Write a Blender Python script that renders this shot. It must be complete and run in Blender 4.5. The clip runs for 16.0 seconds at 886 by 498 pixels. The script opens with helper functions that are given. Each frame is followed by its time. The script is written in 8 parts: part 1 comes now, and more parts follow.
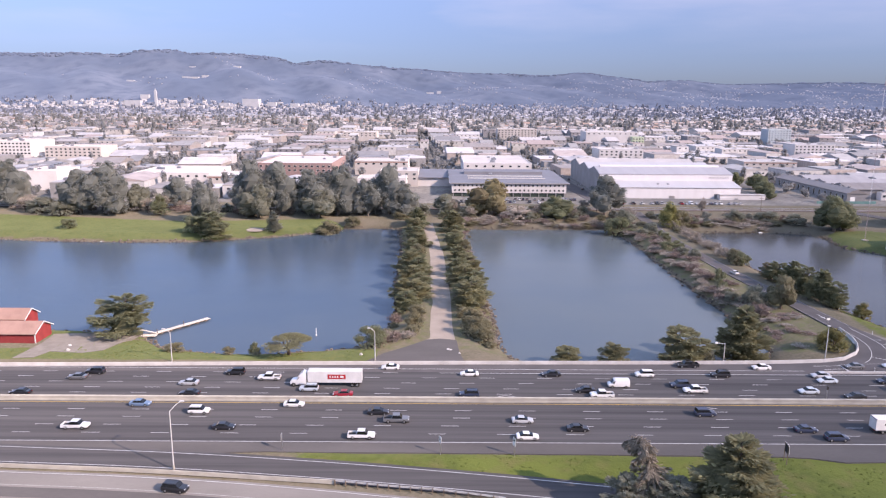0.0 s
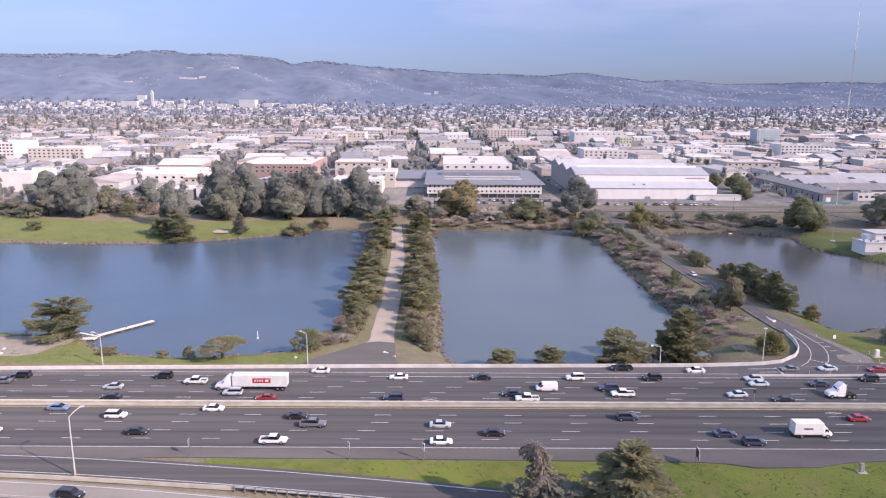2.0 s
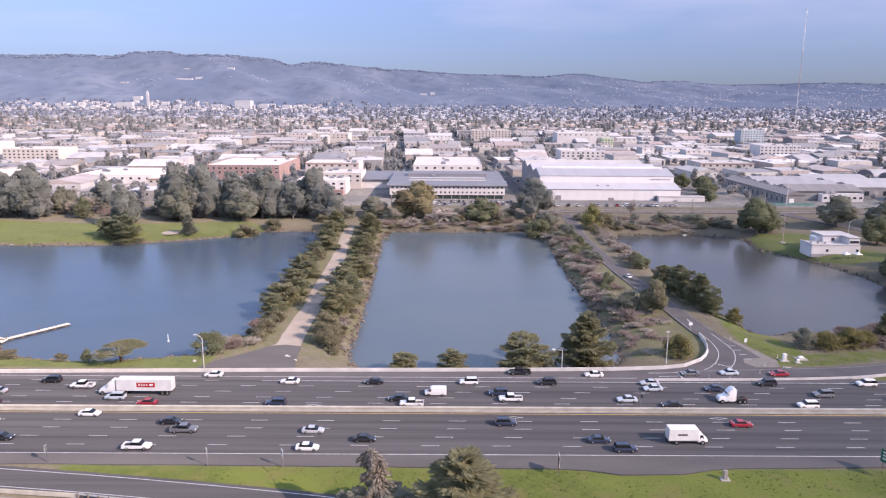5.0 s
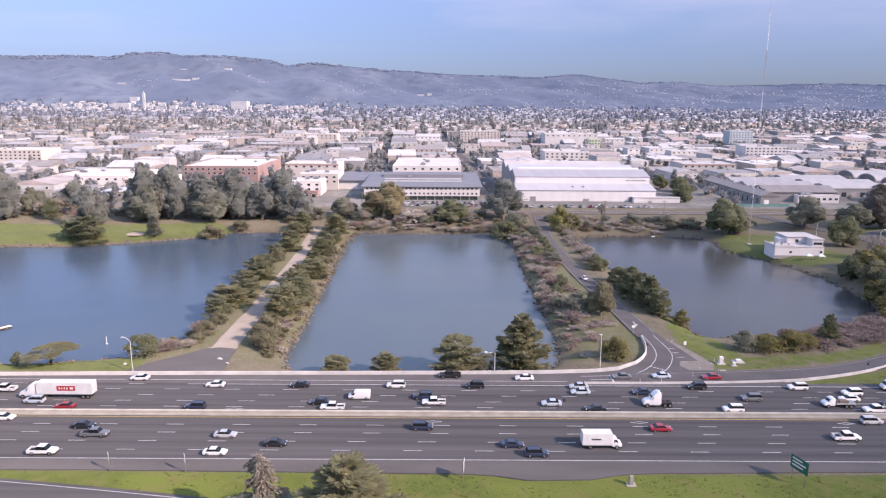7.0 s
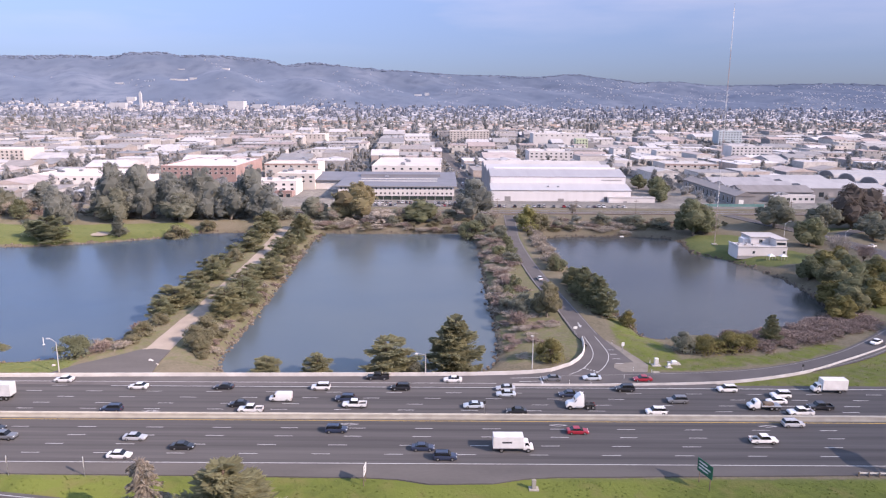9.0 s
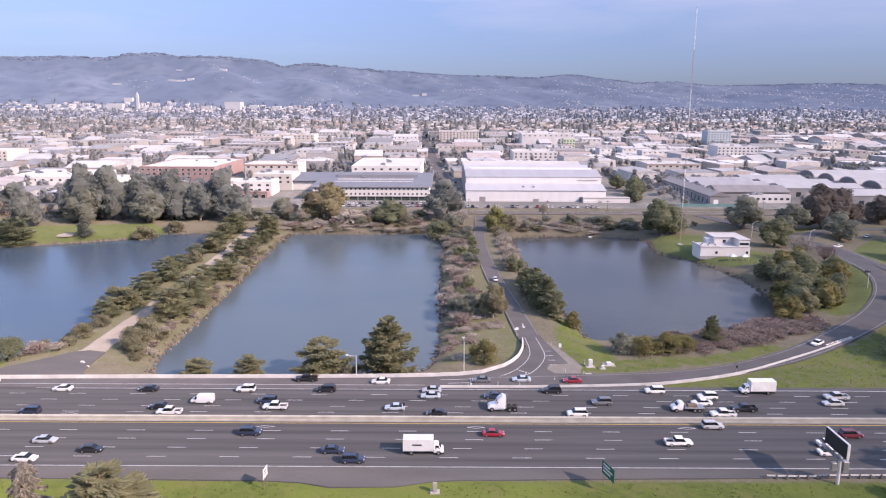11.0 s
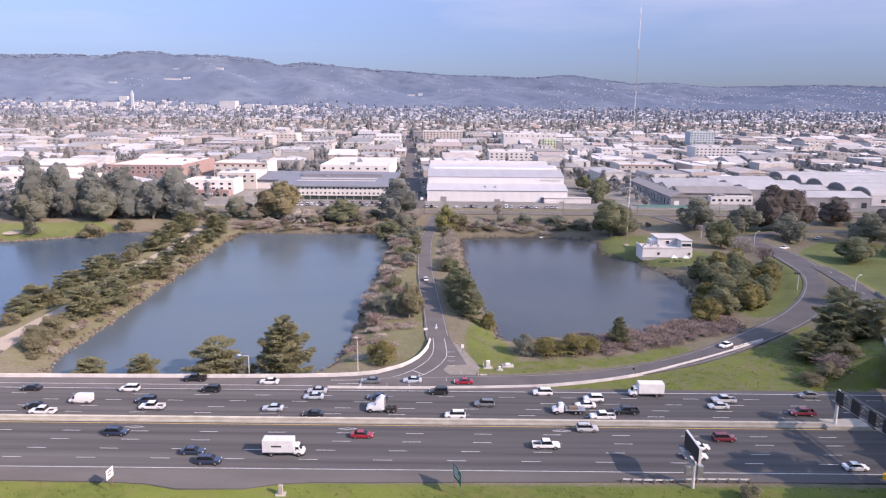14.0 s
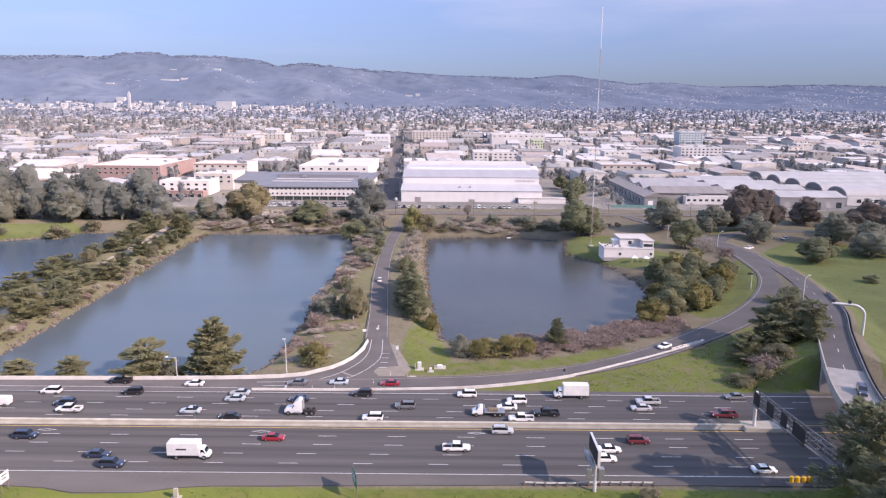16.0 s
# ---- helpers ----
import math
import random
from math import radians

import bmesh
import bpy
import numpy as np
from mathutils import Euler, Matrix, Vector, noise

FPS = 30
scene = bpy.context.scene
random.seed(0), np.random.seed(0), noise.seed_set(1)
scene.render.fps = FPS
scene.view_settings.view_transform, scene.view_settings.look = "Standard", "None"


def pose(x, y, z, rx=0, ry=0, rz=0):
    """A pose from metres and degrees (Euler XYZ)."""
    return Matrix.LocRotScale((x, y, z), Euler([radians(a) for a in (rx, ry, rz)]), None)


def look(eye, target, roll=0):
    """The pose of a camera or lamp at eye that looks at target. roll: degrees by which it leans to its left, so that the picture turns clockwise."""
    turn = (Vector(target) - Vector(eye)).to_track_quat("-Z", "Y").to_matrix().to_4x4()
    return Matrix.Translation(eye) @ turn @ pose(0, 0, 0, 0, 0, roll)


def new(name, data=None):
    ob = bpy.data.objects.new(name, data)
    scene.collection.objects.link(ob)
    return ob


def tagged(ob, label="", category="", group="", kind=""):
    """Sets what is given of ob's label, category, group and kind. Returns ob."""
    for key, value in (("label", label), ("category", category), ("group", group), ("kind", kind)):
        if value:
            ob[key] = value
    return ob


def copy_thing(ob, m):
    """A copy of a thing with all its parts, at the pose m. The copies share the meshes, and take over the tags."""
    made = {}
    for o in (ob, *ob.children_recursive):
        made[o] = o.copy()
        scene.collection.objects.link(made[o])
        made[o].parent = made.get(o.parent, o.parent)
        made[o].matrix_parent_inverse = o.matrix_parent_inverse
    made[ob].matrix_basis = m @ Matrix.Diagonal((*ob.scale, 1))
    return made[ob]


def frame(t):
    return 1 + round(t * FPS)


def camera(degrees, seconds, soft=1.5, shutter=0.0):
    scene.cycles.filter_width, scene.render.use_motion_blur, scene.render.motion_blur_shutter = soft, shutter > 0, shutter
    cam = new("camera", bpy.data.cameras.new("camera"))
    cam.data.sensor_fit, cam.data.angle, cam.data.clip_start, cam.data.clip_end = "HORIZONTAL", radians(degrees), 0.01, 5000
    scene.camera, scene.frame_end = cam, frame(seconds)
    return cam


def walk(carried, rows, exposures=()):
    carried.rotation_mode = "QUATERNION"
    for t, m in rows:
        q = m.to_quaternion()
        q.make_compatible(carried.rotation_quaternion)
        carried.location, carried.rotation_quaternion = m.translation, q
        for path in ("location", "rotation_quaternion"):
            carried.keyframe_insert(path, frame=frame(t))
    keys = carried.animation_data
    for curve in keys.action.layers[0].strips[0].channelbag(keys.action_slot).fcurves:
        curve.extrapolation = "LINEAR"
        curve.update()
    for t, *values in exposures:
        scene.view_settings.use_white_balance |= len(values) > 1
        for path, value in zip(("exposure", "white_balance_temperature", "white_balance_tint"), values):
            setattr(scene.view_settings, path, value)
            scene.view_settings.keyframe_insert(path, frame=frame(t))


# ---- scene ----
cam = camera(64.4, 16.0, 1.2)
PATH = [
    (0, (4.122, 1.061, 68.892), (4.129, 3.018, 68.48), 0.4),
    (0.5, (8.573, 1.552, 68.995), (8.581, 3.509, 68.583), 0.4),
    (1, (13.101, 1.917, 69.075), (13.108, 3.874, 68.664), 0.4),
    (1.5, (17.744, 2.233, 69.153), (17.75, 4.19, 68.742), 0.4),
    (2, (22.329, 2.584, 69.217), (22.334, 4.541, 68.806), 0.3),
    (2.5, (26.859, 2.99, 69.27), (26.864, 4.947, 68.86), 0.4),
    (3, (31.401, 3.354, 69.298), (31.406, 5.311, 68.889), 0.3),
    (3.5, (36.01, 3.728, 69.322), (36.014, 5.686, 68.913), 0.3),
    (4, (40.596, 4.092, 69.327), (40.599, 6.05, 68.917), 0.3),
    (6.5, (63.456, 6.083, 69.403), (63.457, 8.041, 68.996), 0.3),
    (7, (68.005, 6.527, 69.401), (68.006, 8.486, 68.994), 0.3),
    (7.5, (72.609, 6.979, 69.361), (72.609, 8.937, 68.954), 0.3),
    (8, (77.236, 7.455, 69.299), (77.236, 9.413, 68.892), 0.3),
    (8.5, (81.888, 7.975, 69.264), (81.888, 9.933, 68.857), 0.3),
    (9, (86.529, 8.403, 69.244), (86.528, 10.361, 68.837), 0.3),
    (11.3, (107.729, 9.682, 69.241), (107.725, 11.64, 68.835), 0.2),
    (11.5, (109.588, 9.788, 69.239), (109.584, 11.746, 68.831), 0.3),
    (12, (114.271, 10.051, 69.201), (114.268, 12.009, 68.793), 0.4),
    (12.5, (118.822, 10.362, 69.148), (118.817, 12.32, 68.74), 0.3),
    (13, (123.39, 10.709, 69.072), (123.386, 12.667, 68.665), 0.3),
    (13.5, (127.946, 11.047, 68.981), (127.942, 13.005, 68.574), 0.4),
    (14, (132.436, 11.353, 68.894), (132.432, 13.312, 68.488), 0.5),
    (14.5, (136.931, 11.642, 68.832), (136.926, 13.601, 68.427), 0.4),
    (15, (141.575, 11.92, 68.802), (141.571, 13.879, 68.396), 0.5),
    (15.5, (146.181, 12.28, 68.83), (146.176, 14.238, 68.424), 0.4),
    (16, (151.056, 12.651, 68.903), (151.049, 14.61, 68.498), 0.4),
]
walk(cam, [(t, look(eye, target, roll)) for t, eye, target, roll in PATH], [(0.0, 0.99, 7650, 28), (16.0, 0.99, 7650, 28)])

# ---- world and light ----
SUN_EL, SUN_DIR = 31.0, Vector((0.84, -0.54, 0.0)).normalized()
world = bpy.data.worlds.new("sky")
scene.world = world
world.use_nodes = True
wn = world.node_tree.nodes
sky = wn.new("ShaderNodeTexSky")
sky.sky_type, sky.sun_disc = "NISHITA", False
sky.sun_elevation = radians(SUN_EL)
sky.sun_rotation = math.atan2(SUN_DIR.x, SUN_DIR.y)
sky.air_density, sky.dust_density, sky.ozone_density, sky.altitude = 1.0, 0.4, 4.0, 70
# haze dims the sky towards the horizon; overhead it is raised for fill light
wl = world.node_tree.links
sep = wn.new("ShaderNodeSeparateXYZ")
wl.new(wn.new("ShaderNodeTexCoord").outputs["Generated"], sep.inputs[0])
dim = wn.new("ShaderNodeMix")
dim.data_type, dim.clamp_factor = "RGBA", True
dim.inputs[6].default_value, dim.inputs[7].default_value = (0.150, 0.214, 0.396, 1), (2.65, 2.5, 2.2, 1)
slope, lift = wn.new("ShaderNodeMath"), wn.new("ShaderNodeMath")
slope.operation, lift.operation = "MULTIPLY_ADD", "MULTIPLY"
slope.inputs[1].default_value, slope.inputs[2].default_value = 1.3, 0.5
wl.new(sep.outputs["Z"], slope.inputs[0])
wl.new(slope.outputs[0], lift.inputs[0])
wl.new(sep.outputs["Z"], lift.inputs[1])
wl.new(lift.outputs[0], dim.inputs[0])
tone = wn.new("ShaderNodeVectorMath")
tone.operation = "MULTIPLY"
wl.new(sky.outputs[0], tone.inputs[0])
wl.new(dim.outputs[2], tone.inputs[1])
# faint high cirrus
wisp = wn.new("ShaderNodeTexNoise")
wisp.inputs["Scale"].default_value, wisp.inputs["Detail"].default_value = 2.2, 5
flow = wn.new("ShaderNodeMapping")
flow.inputs["Scale"].default_value, flow.inputs["Location"].default_value = (1.0, 1.0, 6.0), (0.35, 0.2, 0.4)
wl.new(wn["Texture Coordinate"].outputs["Generated"], flow.inputs[0])
wl.new(flow.outputs[0], wisp.inputs["Vector"])
veil = wn.new("ShaderNodeMapRange")
veil.inputs[1].default_value, veil.inputs[2].default_value, veil.inputs[4].default_value = 0.46, 0.72, 0.42
wl.new(wisp.outputs[0], veil.inputs[0])
high = wn.new("ShaderNodeMapRange")
high.inputs[1].default_value, high.inputs[2].default_value = 0.06, 0.15
wl.new(sep.outputs["Z"], high.inputs[0])
thin = wn.new("ShaderNodeMath")
thin.operation = "MULTIPLY"
wl.new(veil.outputs[0], thin.inputs[0])
wl.new(high.outputs[0], thin.inputs[1])
cloud = wn.new("ShaderNodeMix")
cloud.data_type = "RGBA"
cloud.inputs[7].default_value = (3.4, 3.5, 4.1, 1)
wl.new(thin.outputs[0], cloud.inputs[0])
wl.new(tone.outputs[0], cloud.inputs[6])
wl.new(cloud.outputs[2], wn["Background"].inputs[0])
wn["Background"].inputs[1].default_value = 0.15

sun_data = bpy.data.lights.new("sun", "SUN")
sun_data.energy, sun_data.angle, sun_data.color = 2.75, radians(0.6), (1.0, 0.92, 0.83)
sun = new("sun", sun_data)
to_sun = SUN_DIR * math.cos(radians(SUN_EL)) + Vector((0, 0, math.sin(radians(SUN_EL))))
sun.matrix_world = look(tuple(to_sun * 500), (0, 0, 0))


# ---- materials ----
def mat(name, col, rough=0.8, col2=None, big=0.15, fine=4.0, bump=0.15, metal=0.0, spec=0.3,
        island=0.0, rnd=0.0, where="pos", mix=0.5, stretch=(1, 1, 1), dist=0.05):
    """A principled surface whose colour varies at two scales, with fine relief."""
    m = bpy.data.materials.new(name)
    m.use_nodes = True
    nt = m.node_tree
    b = nt.nodes["Principled BSDF"]
    b.inputs["Roughness"].default_value = rough
    b.inputs["Metallic"].default_value = metal
    b.inputs["Specular IOR Level"].default_value = spec
    b.inputs["Diffuse Roughness"].default_value = 1.0 if rough > 0.74 else 0.0
    if where == "pos":
        src = nt.nodes.new("ShaderNodeNewGeometry").outputs["Position"]
    else:
        src = nt.nodes.new("ShaderNodeTexCoord").outputs["Object"]
    mp = nt.nodes.new("ShaderNodeMapping")
    mp.inputs["Scale"].default_value = stretch
    nt.links.new(src, mp.inputs[0])
    n1, n2 = nt.nodes.new("ShaderNodeTexNoise"), nt.nodes.new("ShaderNodeTexNoise")
    n1.inputs["Scale"].default_value, n1.inputs["Detail"].default_value = big, 5
    n2.inputs["Scale"].default_value, n2.inputs["Detail"].default_value = fine, 3
    for n in (n1, n2):
        nt.links.new(mp.outputs[0], n.inputs["Vector"])
    add = nt.nodes.new("ShaderNodeMath")
    add.operation = "MULTIPLY_ADD"
    add.inputs[1].default_value = 0.35
    nt.links.new(n2.outputs[0], add.inputs[0])
    nt.links.new(n1.outputs[0], add.inputs[2])
    rmp = nt.nodes.new("ShaderNodeMapRange")
    rmp.inputs[1].default_value, rmp.inputs[2].default_value = 0.45, 0.9
    nt.links.new(add.outputs[0], rmp.inputs[0])
    c2 = col2 or tuple(c * 0.72 for c in col)
    mx = nt.nodes.new("ShaderNodeMix")
    mx.data_type = "RGBA"
    mx.inputs[6].default_value, mx.inputs[7].default_value = (*col, 1), (*c2, 1)
    nt.links.new(rmp.outputs[0], mx.inputs[0])
    out = mx.outputs[2]
    if island or rnd:
        if island:
            r = nt.nodes.new("ShaderNodeNewGeometry").outputs["Random Per Island"]
            amp = island
        else:
            r = nt.nodes.new("ShaderNodeObjectInfo").outputs["Random"]
            amp = rnd
        hsv = nt.nodes.new("ShaderNodeHueSaturation")
        v = nt.nodes.new("ShaderNodeMapRange")
        v.inputs[3].default_value, v.inputs[4].default_value = 1 - amp, 1 + amp
        h = nt.nodes.new("ShaderNodeMapRange")
        h.inputs[3].default_value, h.inputs[4].default_value = 0.5 - 0.03 * amp, 0.5 + 0.03 * amp
        nt.links.new(r, v.inputs[0])
        nt.links.new(r, h.inputs[0])
        nt.links.new(v.outputs[0], hsv.inputs["Value"])
        nt.links.new(h.outputs[0], hsv.inputs["Hue"])
        nt.links.new(out, hsv.inputs["Color"])
        out = hsv.outputs[0]
    nt.links.new(out, b.inputs["Base Color"])
    if bump:
        bp = nt.nodes.new("ShaderNodeBump")
        bp.inputs["Strength"].default_value, bp.inputs["Distance"].default_value = bump, dist
        nt.links.new(n2.outputs[0], bp.inputs["Height"])
        nt.links.new(bp.outputs[0], b.inputs["Normal"])
    return m


def ramp_mat(name, cols, rough=0.8, source="island", fine=0.4):
    """Each loose piece (or object) takes one of the given colours, with some dirt over it."""
    m = bpy.data.materials.new(name)
    m.use_nodes = True
    nt = m.node_tree
    b = nt.nodes["Principled BSDF"]
    b.inputs["Roughness"].default_value = rough
    b.inputs["Specular IOR Level"].default_value = 0.2
    if source == "island":
        r = nt.nodes.new("ShaderNodeNewGeometry").outputs["Random Per Island"]
    else:
        r = nt.nodes.new("ShaderNodeObjectInfo").outputs["Random"]
    cr = nt.nodes.new("ShaderNodeValToRGB")
    cr.color_ramp.interpolation = "CONSTANT"
    el = cr.color_ramp.elements
    while len(el) < len(cols):
        el.new(0.5)
    for i, c in enumerate(cols):
        el[i].position, el[i].color = i / len(cols), (*c, 1)
    nt.links.new(r, cr.inputs[0])
    n = nt.nodes.new("ShaderNodeTexNoise")
    n.inputs["Scale"].default_value, n.inputs["Detail"].default_value = fine, 5
    nt.links.new(nt.nodes.new("ShaderNodeNewGeometry").outputs["Position"], n.inputs["Vector"])
    mr = nt.nodes.new("ShaderNodeMapRange")
    mr.inputs[1].default_value, mr.inputs[2].default_value = 0.3, 0.7
    mr.inputs[3].default_value, mr.inputs[4].default_value = 0.8, 1.08
    nt.links.new(n.outputs[0], mr.inputs[0])
    hsv = nt.nodes.new("ShaderNodeHueSaturation")
    nt.links.new(mr.outputs[0], hsv.inputs["Value"])
    nt.links.new(cr.outputs[0], hsv.inputs["Color"])
    nt.links.new(hsv.outputs[0], b.inputs["Base Color"])
    return m


def leaf_mat(name, col, col2, island=0.45, through_light=0.4):
    m = mat(name, col, 0.75, col2, big=0.25, fine=2.0, bump=0, spec=0.15, island=island)
    nt = m.node_tree
    b = nt.nodes["Principled BSDF"]
    tr = nt.nodes.new("ShaderNodeBsdfTranslucent")
    nt.links.new(b.inputs["Base Color"].links[0].from_socket, tr.inputs[0])
    mx = nt.nodes.new("ShaderNodeMixShader")
    mx.inputs[0].default_value = through_light
    nt.links.new(b.outputs[0], mx.inputs[1])
    nt.links.new(tr.outputs[0], mx.inputs[2])
    nt.links.new(mx.outputs[0], nt.nodes["Material Output"].inputs[0])
    return m


def car_paint():
    m = bpy.data.materials.new("car_paint")
    m.use_nodes = True
    nt = m.node_tree
    b = nt.nodes["Principled BSDF"]
    b.inputs["Roughness"].default_value = 0.35
    b.inputs["Coat Weight"].default_value = 0.6
    b.inputs["Coat Roughness"].default_value = 0.08
    nt.links.new(nt.nodes.new("ShaderNodeObjectInfo").outputs["Color"], b.inputs["Base Color"])
    return m


def ground_mat():
    """Bare soil, turf and city hardstanding, mixed by two attributes of the sheet and broken up by noise."""
    m = bpy.data.materials.new("ground_cover")
    m.use_nodes = True
    nt = m.node_tree
    b = nt.nodes["Principled BSDF"]
    b.inputs["Roughness"].default_value = 0.95
    b.inputs["Specular IOR Level"].default_value = 0.1
    b.inputs["Diffuse Roughness"].default_value = 1.0
    pos = nt.nodes.new("ShaderNodeNewGeometry").outputs["Position"]

    def noise_of(scale, detail=5):
        n = nt.nodes.new("ShaderNodeTexNoise")
        n.inputs["Scale"].default_value, n.inputs["Detail"].default_value = scale, detail
        nt.links.new(pos, n.inputs["Vector"])
        return n.outputs[0]

    def mixed(f, a, c):
        x = nt.nodes.new("ShaderNodeMix")
        x.data_type = "RGBA"
        for socket, v in ((x.inputs[6], a), (x.inputs[7], c)):
            if isinstance(v, tuple):
                socket.default_value = (*v, 1)
            else:
                nt.links.new(v, socket)
        nt.links.new(f, x.inputs[0])
        return x.outputs[2]

    def rng(v, lo, hi):
        r = nt.nodes.new("ShaderNodeMapRange")
        r.inputs[1].default_value, r.inputs[2].default_value = lo, hi
        nt.links.new(v, r.inputs[0])
        return r.outputs[0]

    def broken(attr, scale, amount):
        a = nt.nodes.new("ShaderNodeAttribute")
        a.attribute_name = attr
        x = nt.nodes.new("ShaderNodeMath")
        x.operation = "MULTIPLY_ADD"
        x.inputs[1].default_value = amount
        nt.links.new(noise_of(scale), x.inputs[0])
        nt.links.new(a.outputs["Fac"], x.inputs[2])
        return rng(x.outputs[0], 0.5 + amount * 0.5 - 0.12, 0.5 + amount * 0.5 + 0.12)

    soil = mixed(rng(noise_of(0.09), 0.35, 0.7), (0.150, 0.130, 0.095), (0.105, 0.098, 0.065))
    soil = mixed(rng(noise_of(1.3), 0.4, 0.8), soil, (0.185, 0.160, 0.122))
    turf = mixed(rng(noise_of(0.06), 0.35, 0.65), (0.116, 0.138, 0.056), (0.092, 0.114, 0.046))
    turf = mixed(rng(noise_of(0.9), 0.45, 0.85), turf, (0.15, 0.145, 0.055))
    turf = mixed(rng(noise_of(0.25), 0.55, 0.8), turf, (0.066, 0.09, 0.03))
    town = mixed(rng(noise_of(0.02), 0.4, 0.6), (0.15, 0.145, 0.14), (0.24, 0.225, 0.205))
    town = mixed(rng(noise_of(0.35), 0.45, 0.75), town, (0.11, 0.11, 0.10))
    rough_turf = mixed(rng(noise_of(0.5), 0.4, 0.7), (0.098, 0.124, 0.032), (0.074, 0.096, 0.027))
    rough_turf = mixed(rng(noise_of(0.045), 0.42, 0.62), rough_turf, (0.118, 0.145, 0.036))
    rough_turf = mixed(rng(noise_of(0.16, 8), 0.52, 0.75), rough_turf, (0.140, 0.132, 0.052))
    va = nt.nodes.new("ShaderNodeAttribute")
    va.attribute_name = "verge"
    turf = mixed(va.outputs["Fac"], turf, rough_turf)
    c = mixed(broken("turf", 0.35, 0.5), soil, turf)
    c = mixed(broken("town", 0.05, 0.3), c, town)
    # distance haze is painted into the hills' colours as blue-grey
    hazed_wood = mixed(rng(noise_of(0.0035), 0.4, 0.65), (0.106, 0.138, 0.194), (0.146, 0.176, 0.230))
    hazed_wood = mixed(rng(noise_of(0.014, 8), 0.42, 0.68), hazed_wood, (0.090, 0.119, 0.173))
    c = mixed(broken("hill", 0.01, 0.25), c, hazed_wood)
    nt.links.new(c, b.inputs["Base Color"])
    bp = nt.nodes.new("ShaderNodeBump")
    bp.inputs["Strength"].default_value, bp.inputs["Distance"].default_value = 0.5, 0.25
    nt.links.new(noise_of(1.6), bp.inputs["Height"])
    nt.links.new(bp.outputs[0], b.inputs["Normal"])
    return m


def water_mat(name, clear):
    """Murky water: silt under a finely rippled, mirroring surface; more silt between the two causeways."""
    m = bpy.data.materials.new(name)
    m.use_nodes = True
    nt = m.node_tree
    b = nt.nodes["Principled BSDF"]
    b.inputs["Roughness"].default_value = 0.2
    b.inputs["IOR"].default_value = 1.33
    geo = nt.nodes.new("ShaderNodeNewGeometry").outputs["Position"]
    at = nt.nodes.new("ShaderNodeAttribute")
    at.attribute_name = "silt"
    n = nt.nodes.new("ShaderNodeTexNoise")
    n.inputs["Scale"].default_value, n.inputs["Detail"].default_value = 0.018, 4
    nt.links.new(geo, n.inputs["Vector"])
    f = nt.nodes.new("ShaderNodeMath")
    f.operation = "MULTIPLY_ADD"
    f.inputs[1].default_value, f.inputs[2].default_value = 0.5, -0.25
    nt.links.new(n.outputs[0], f.inputs[0])
    g = nt.nodes.new("ShaderNodeMath")
    nt.links.new(f.outputs[0], g.inputs[0])
    nt.links.new(at.outputs["Fac"], g.inputs[1])
    mx = nt.nodes.new("ShaderNodeMix")
    mx.data_type, mx.clamp_factor = "RGBA", True
    mx.inputs[6].default_value, mx.inputs[7].default_value = (*clear, 1), (0.15, 0.162, 0.14, 1)
    nt.links.new(g.outputs[0], mx.inputs[0])
    nt.links.new(mx.outputs[2], b.inputs["Base Color"])
    mp = nt.nodes.new("ShaderNodeMapping")
    mp.inputs["Scale"].default_value = (1.0, 1.8, 1.0)
    nt.links.new(geo, mp.inputs[0])
    r = nt.nodes.new("ShaderNodeTexNoise")
    r.inputs["Scale"].default_value, r.inputs["Detail"].default_value = 1.1, 3
    nt.links.new(mp.outputs[0], r.inputs["Vector"])
    bp = nt.nodes.new("ShaderNodeBump")
    bp.inputs["Strength"].default_value, bp.inputs["Distance"].default_value = 0.35, 0.05
    nt.links.new(r.outputs[0], bp.inputs["Height"])
    nt.links.new(bp.outputs[0], b.inputs["Normal"])
    return m


ASPHALT = mat("freeway_asphalt", (0.048, 0.047, 0.050), 0.9, (0.094, 0.091, 0.093), 0.22, 3.0, 0.2, stretch=(0.03, 2.2, 1), spec=0.2)
ASPHALT_OLD = mat("shoulder_asphalt", (0.112, 0.106, 0.104), 0.95, (0.082, 0.078, 0.078), 0.15, 3.0, 0.2, stretch=(0.3, 1, 1), spec=0.15)
ASPHALT_ROAD = mat("road_asphalt", (0.115, 0.108, 0.11), 0.95, (0.085, 0.08, 0.082), 0.12, 3.0, 0.2, spec=0.15)
PATHDIRT = mat("gravel_path", (0.31, 0.27, 0.232), 0.95, (0.225, 0.19, 0.162), 0.15, 4.0, 0.3)
CONCRETE = mat("barrier_concrete", (0.40, 0.375, 0.325), 0.9, (0.28, 0.262, 0.23), 0.4, 5.0, 0.15, stretch=(1, 1, 2))
WHITEWALL = mat("white_concrete", (0.58, 0.56, 0.54), 0.85, (0.42, 0.40, 0.385), 0.35, 5.0, 0.1, stretch=(1, 1, 0.4))
GRAVEL = mat("grey_tan_gravel", (0.215, 0.195, 0.172), 0.95, (0.155, 0.14, 0.124), 0.4, 5.0, 0.3)
TANROAD = mat("worn_concrete_road", (0.20, 0.188, 0.176), 0.9, (0.15, 0.142, 0.134), 0.2, 4.0, 0.15, stretch=(0.3, 1, 1))
DECKCON = mat("deck_concrete", (0.34, 0.32, 0.31), 0.9, (0.24, 0.225, 0.215), 0.3, 4.0, 0.15)
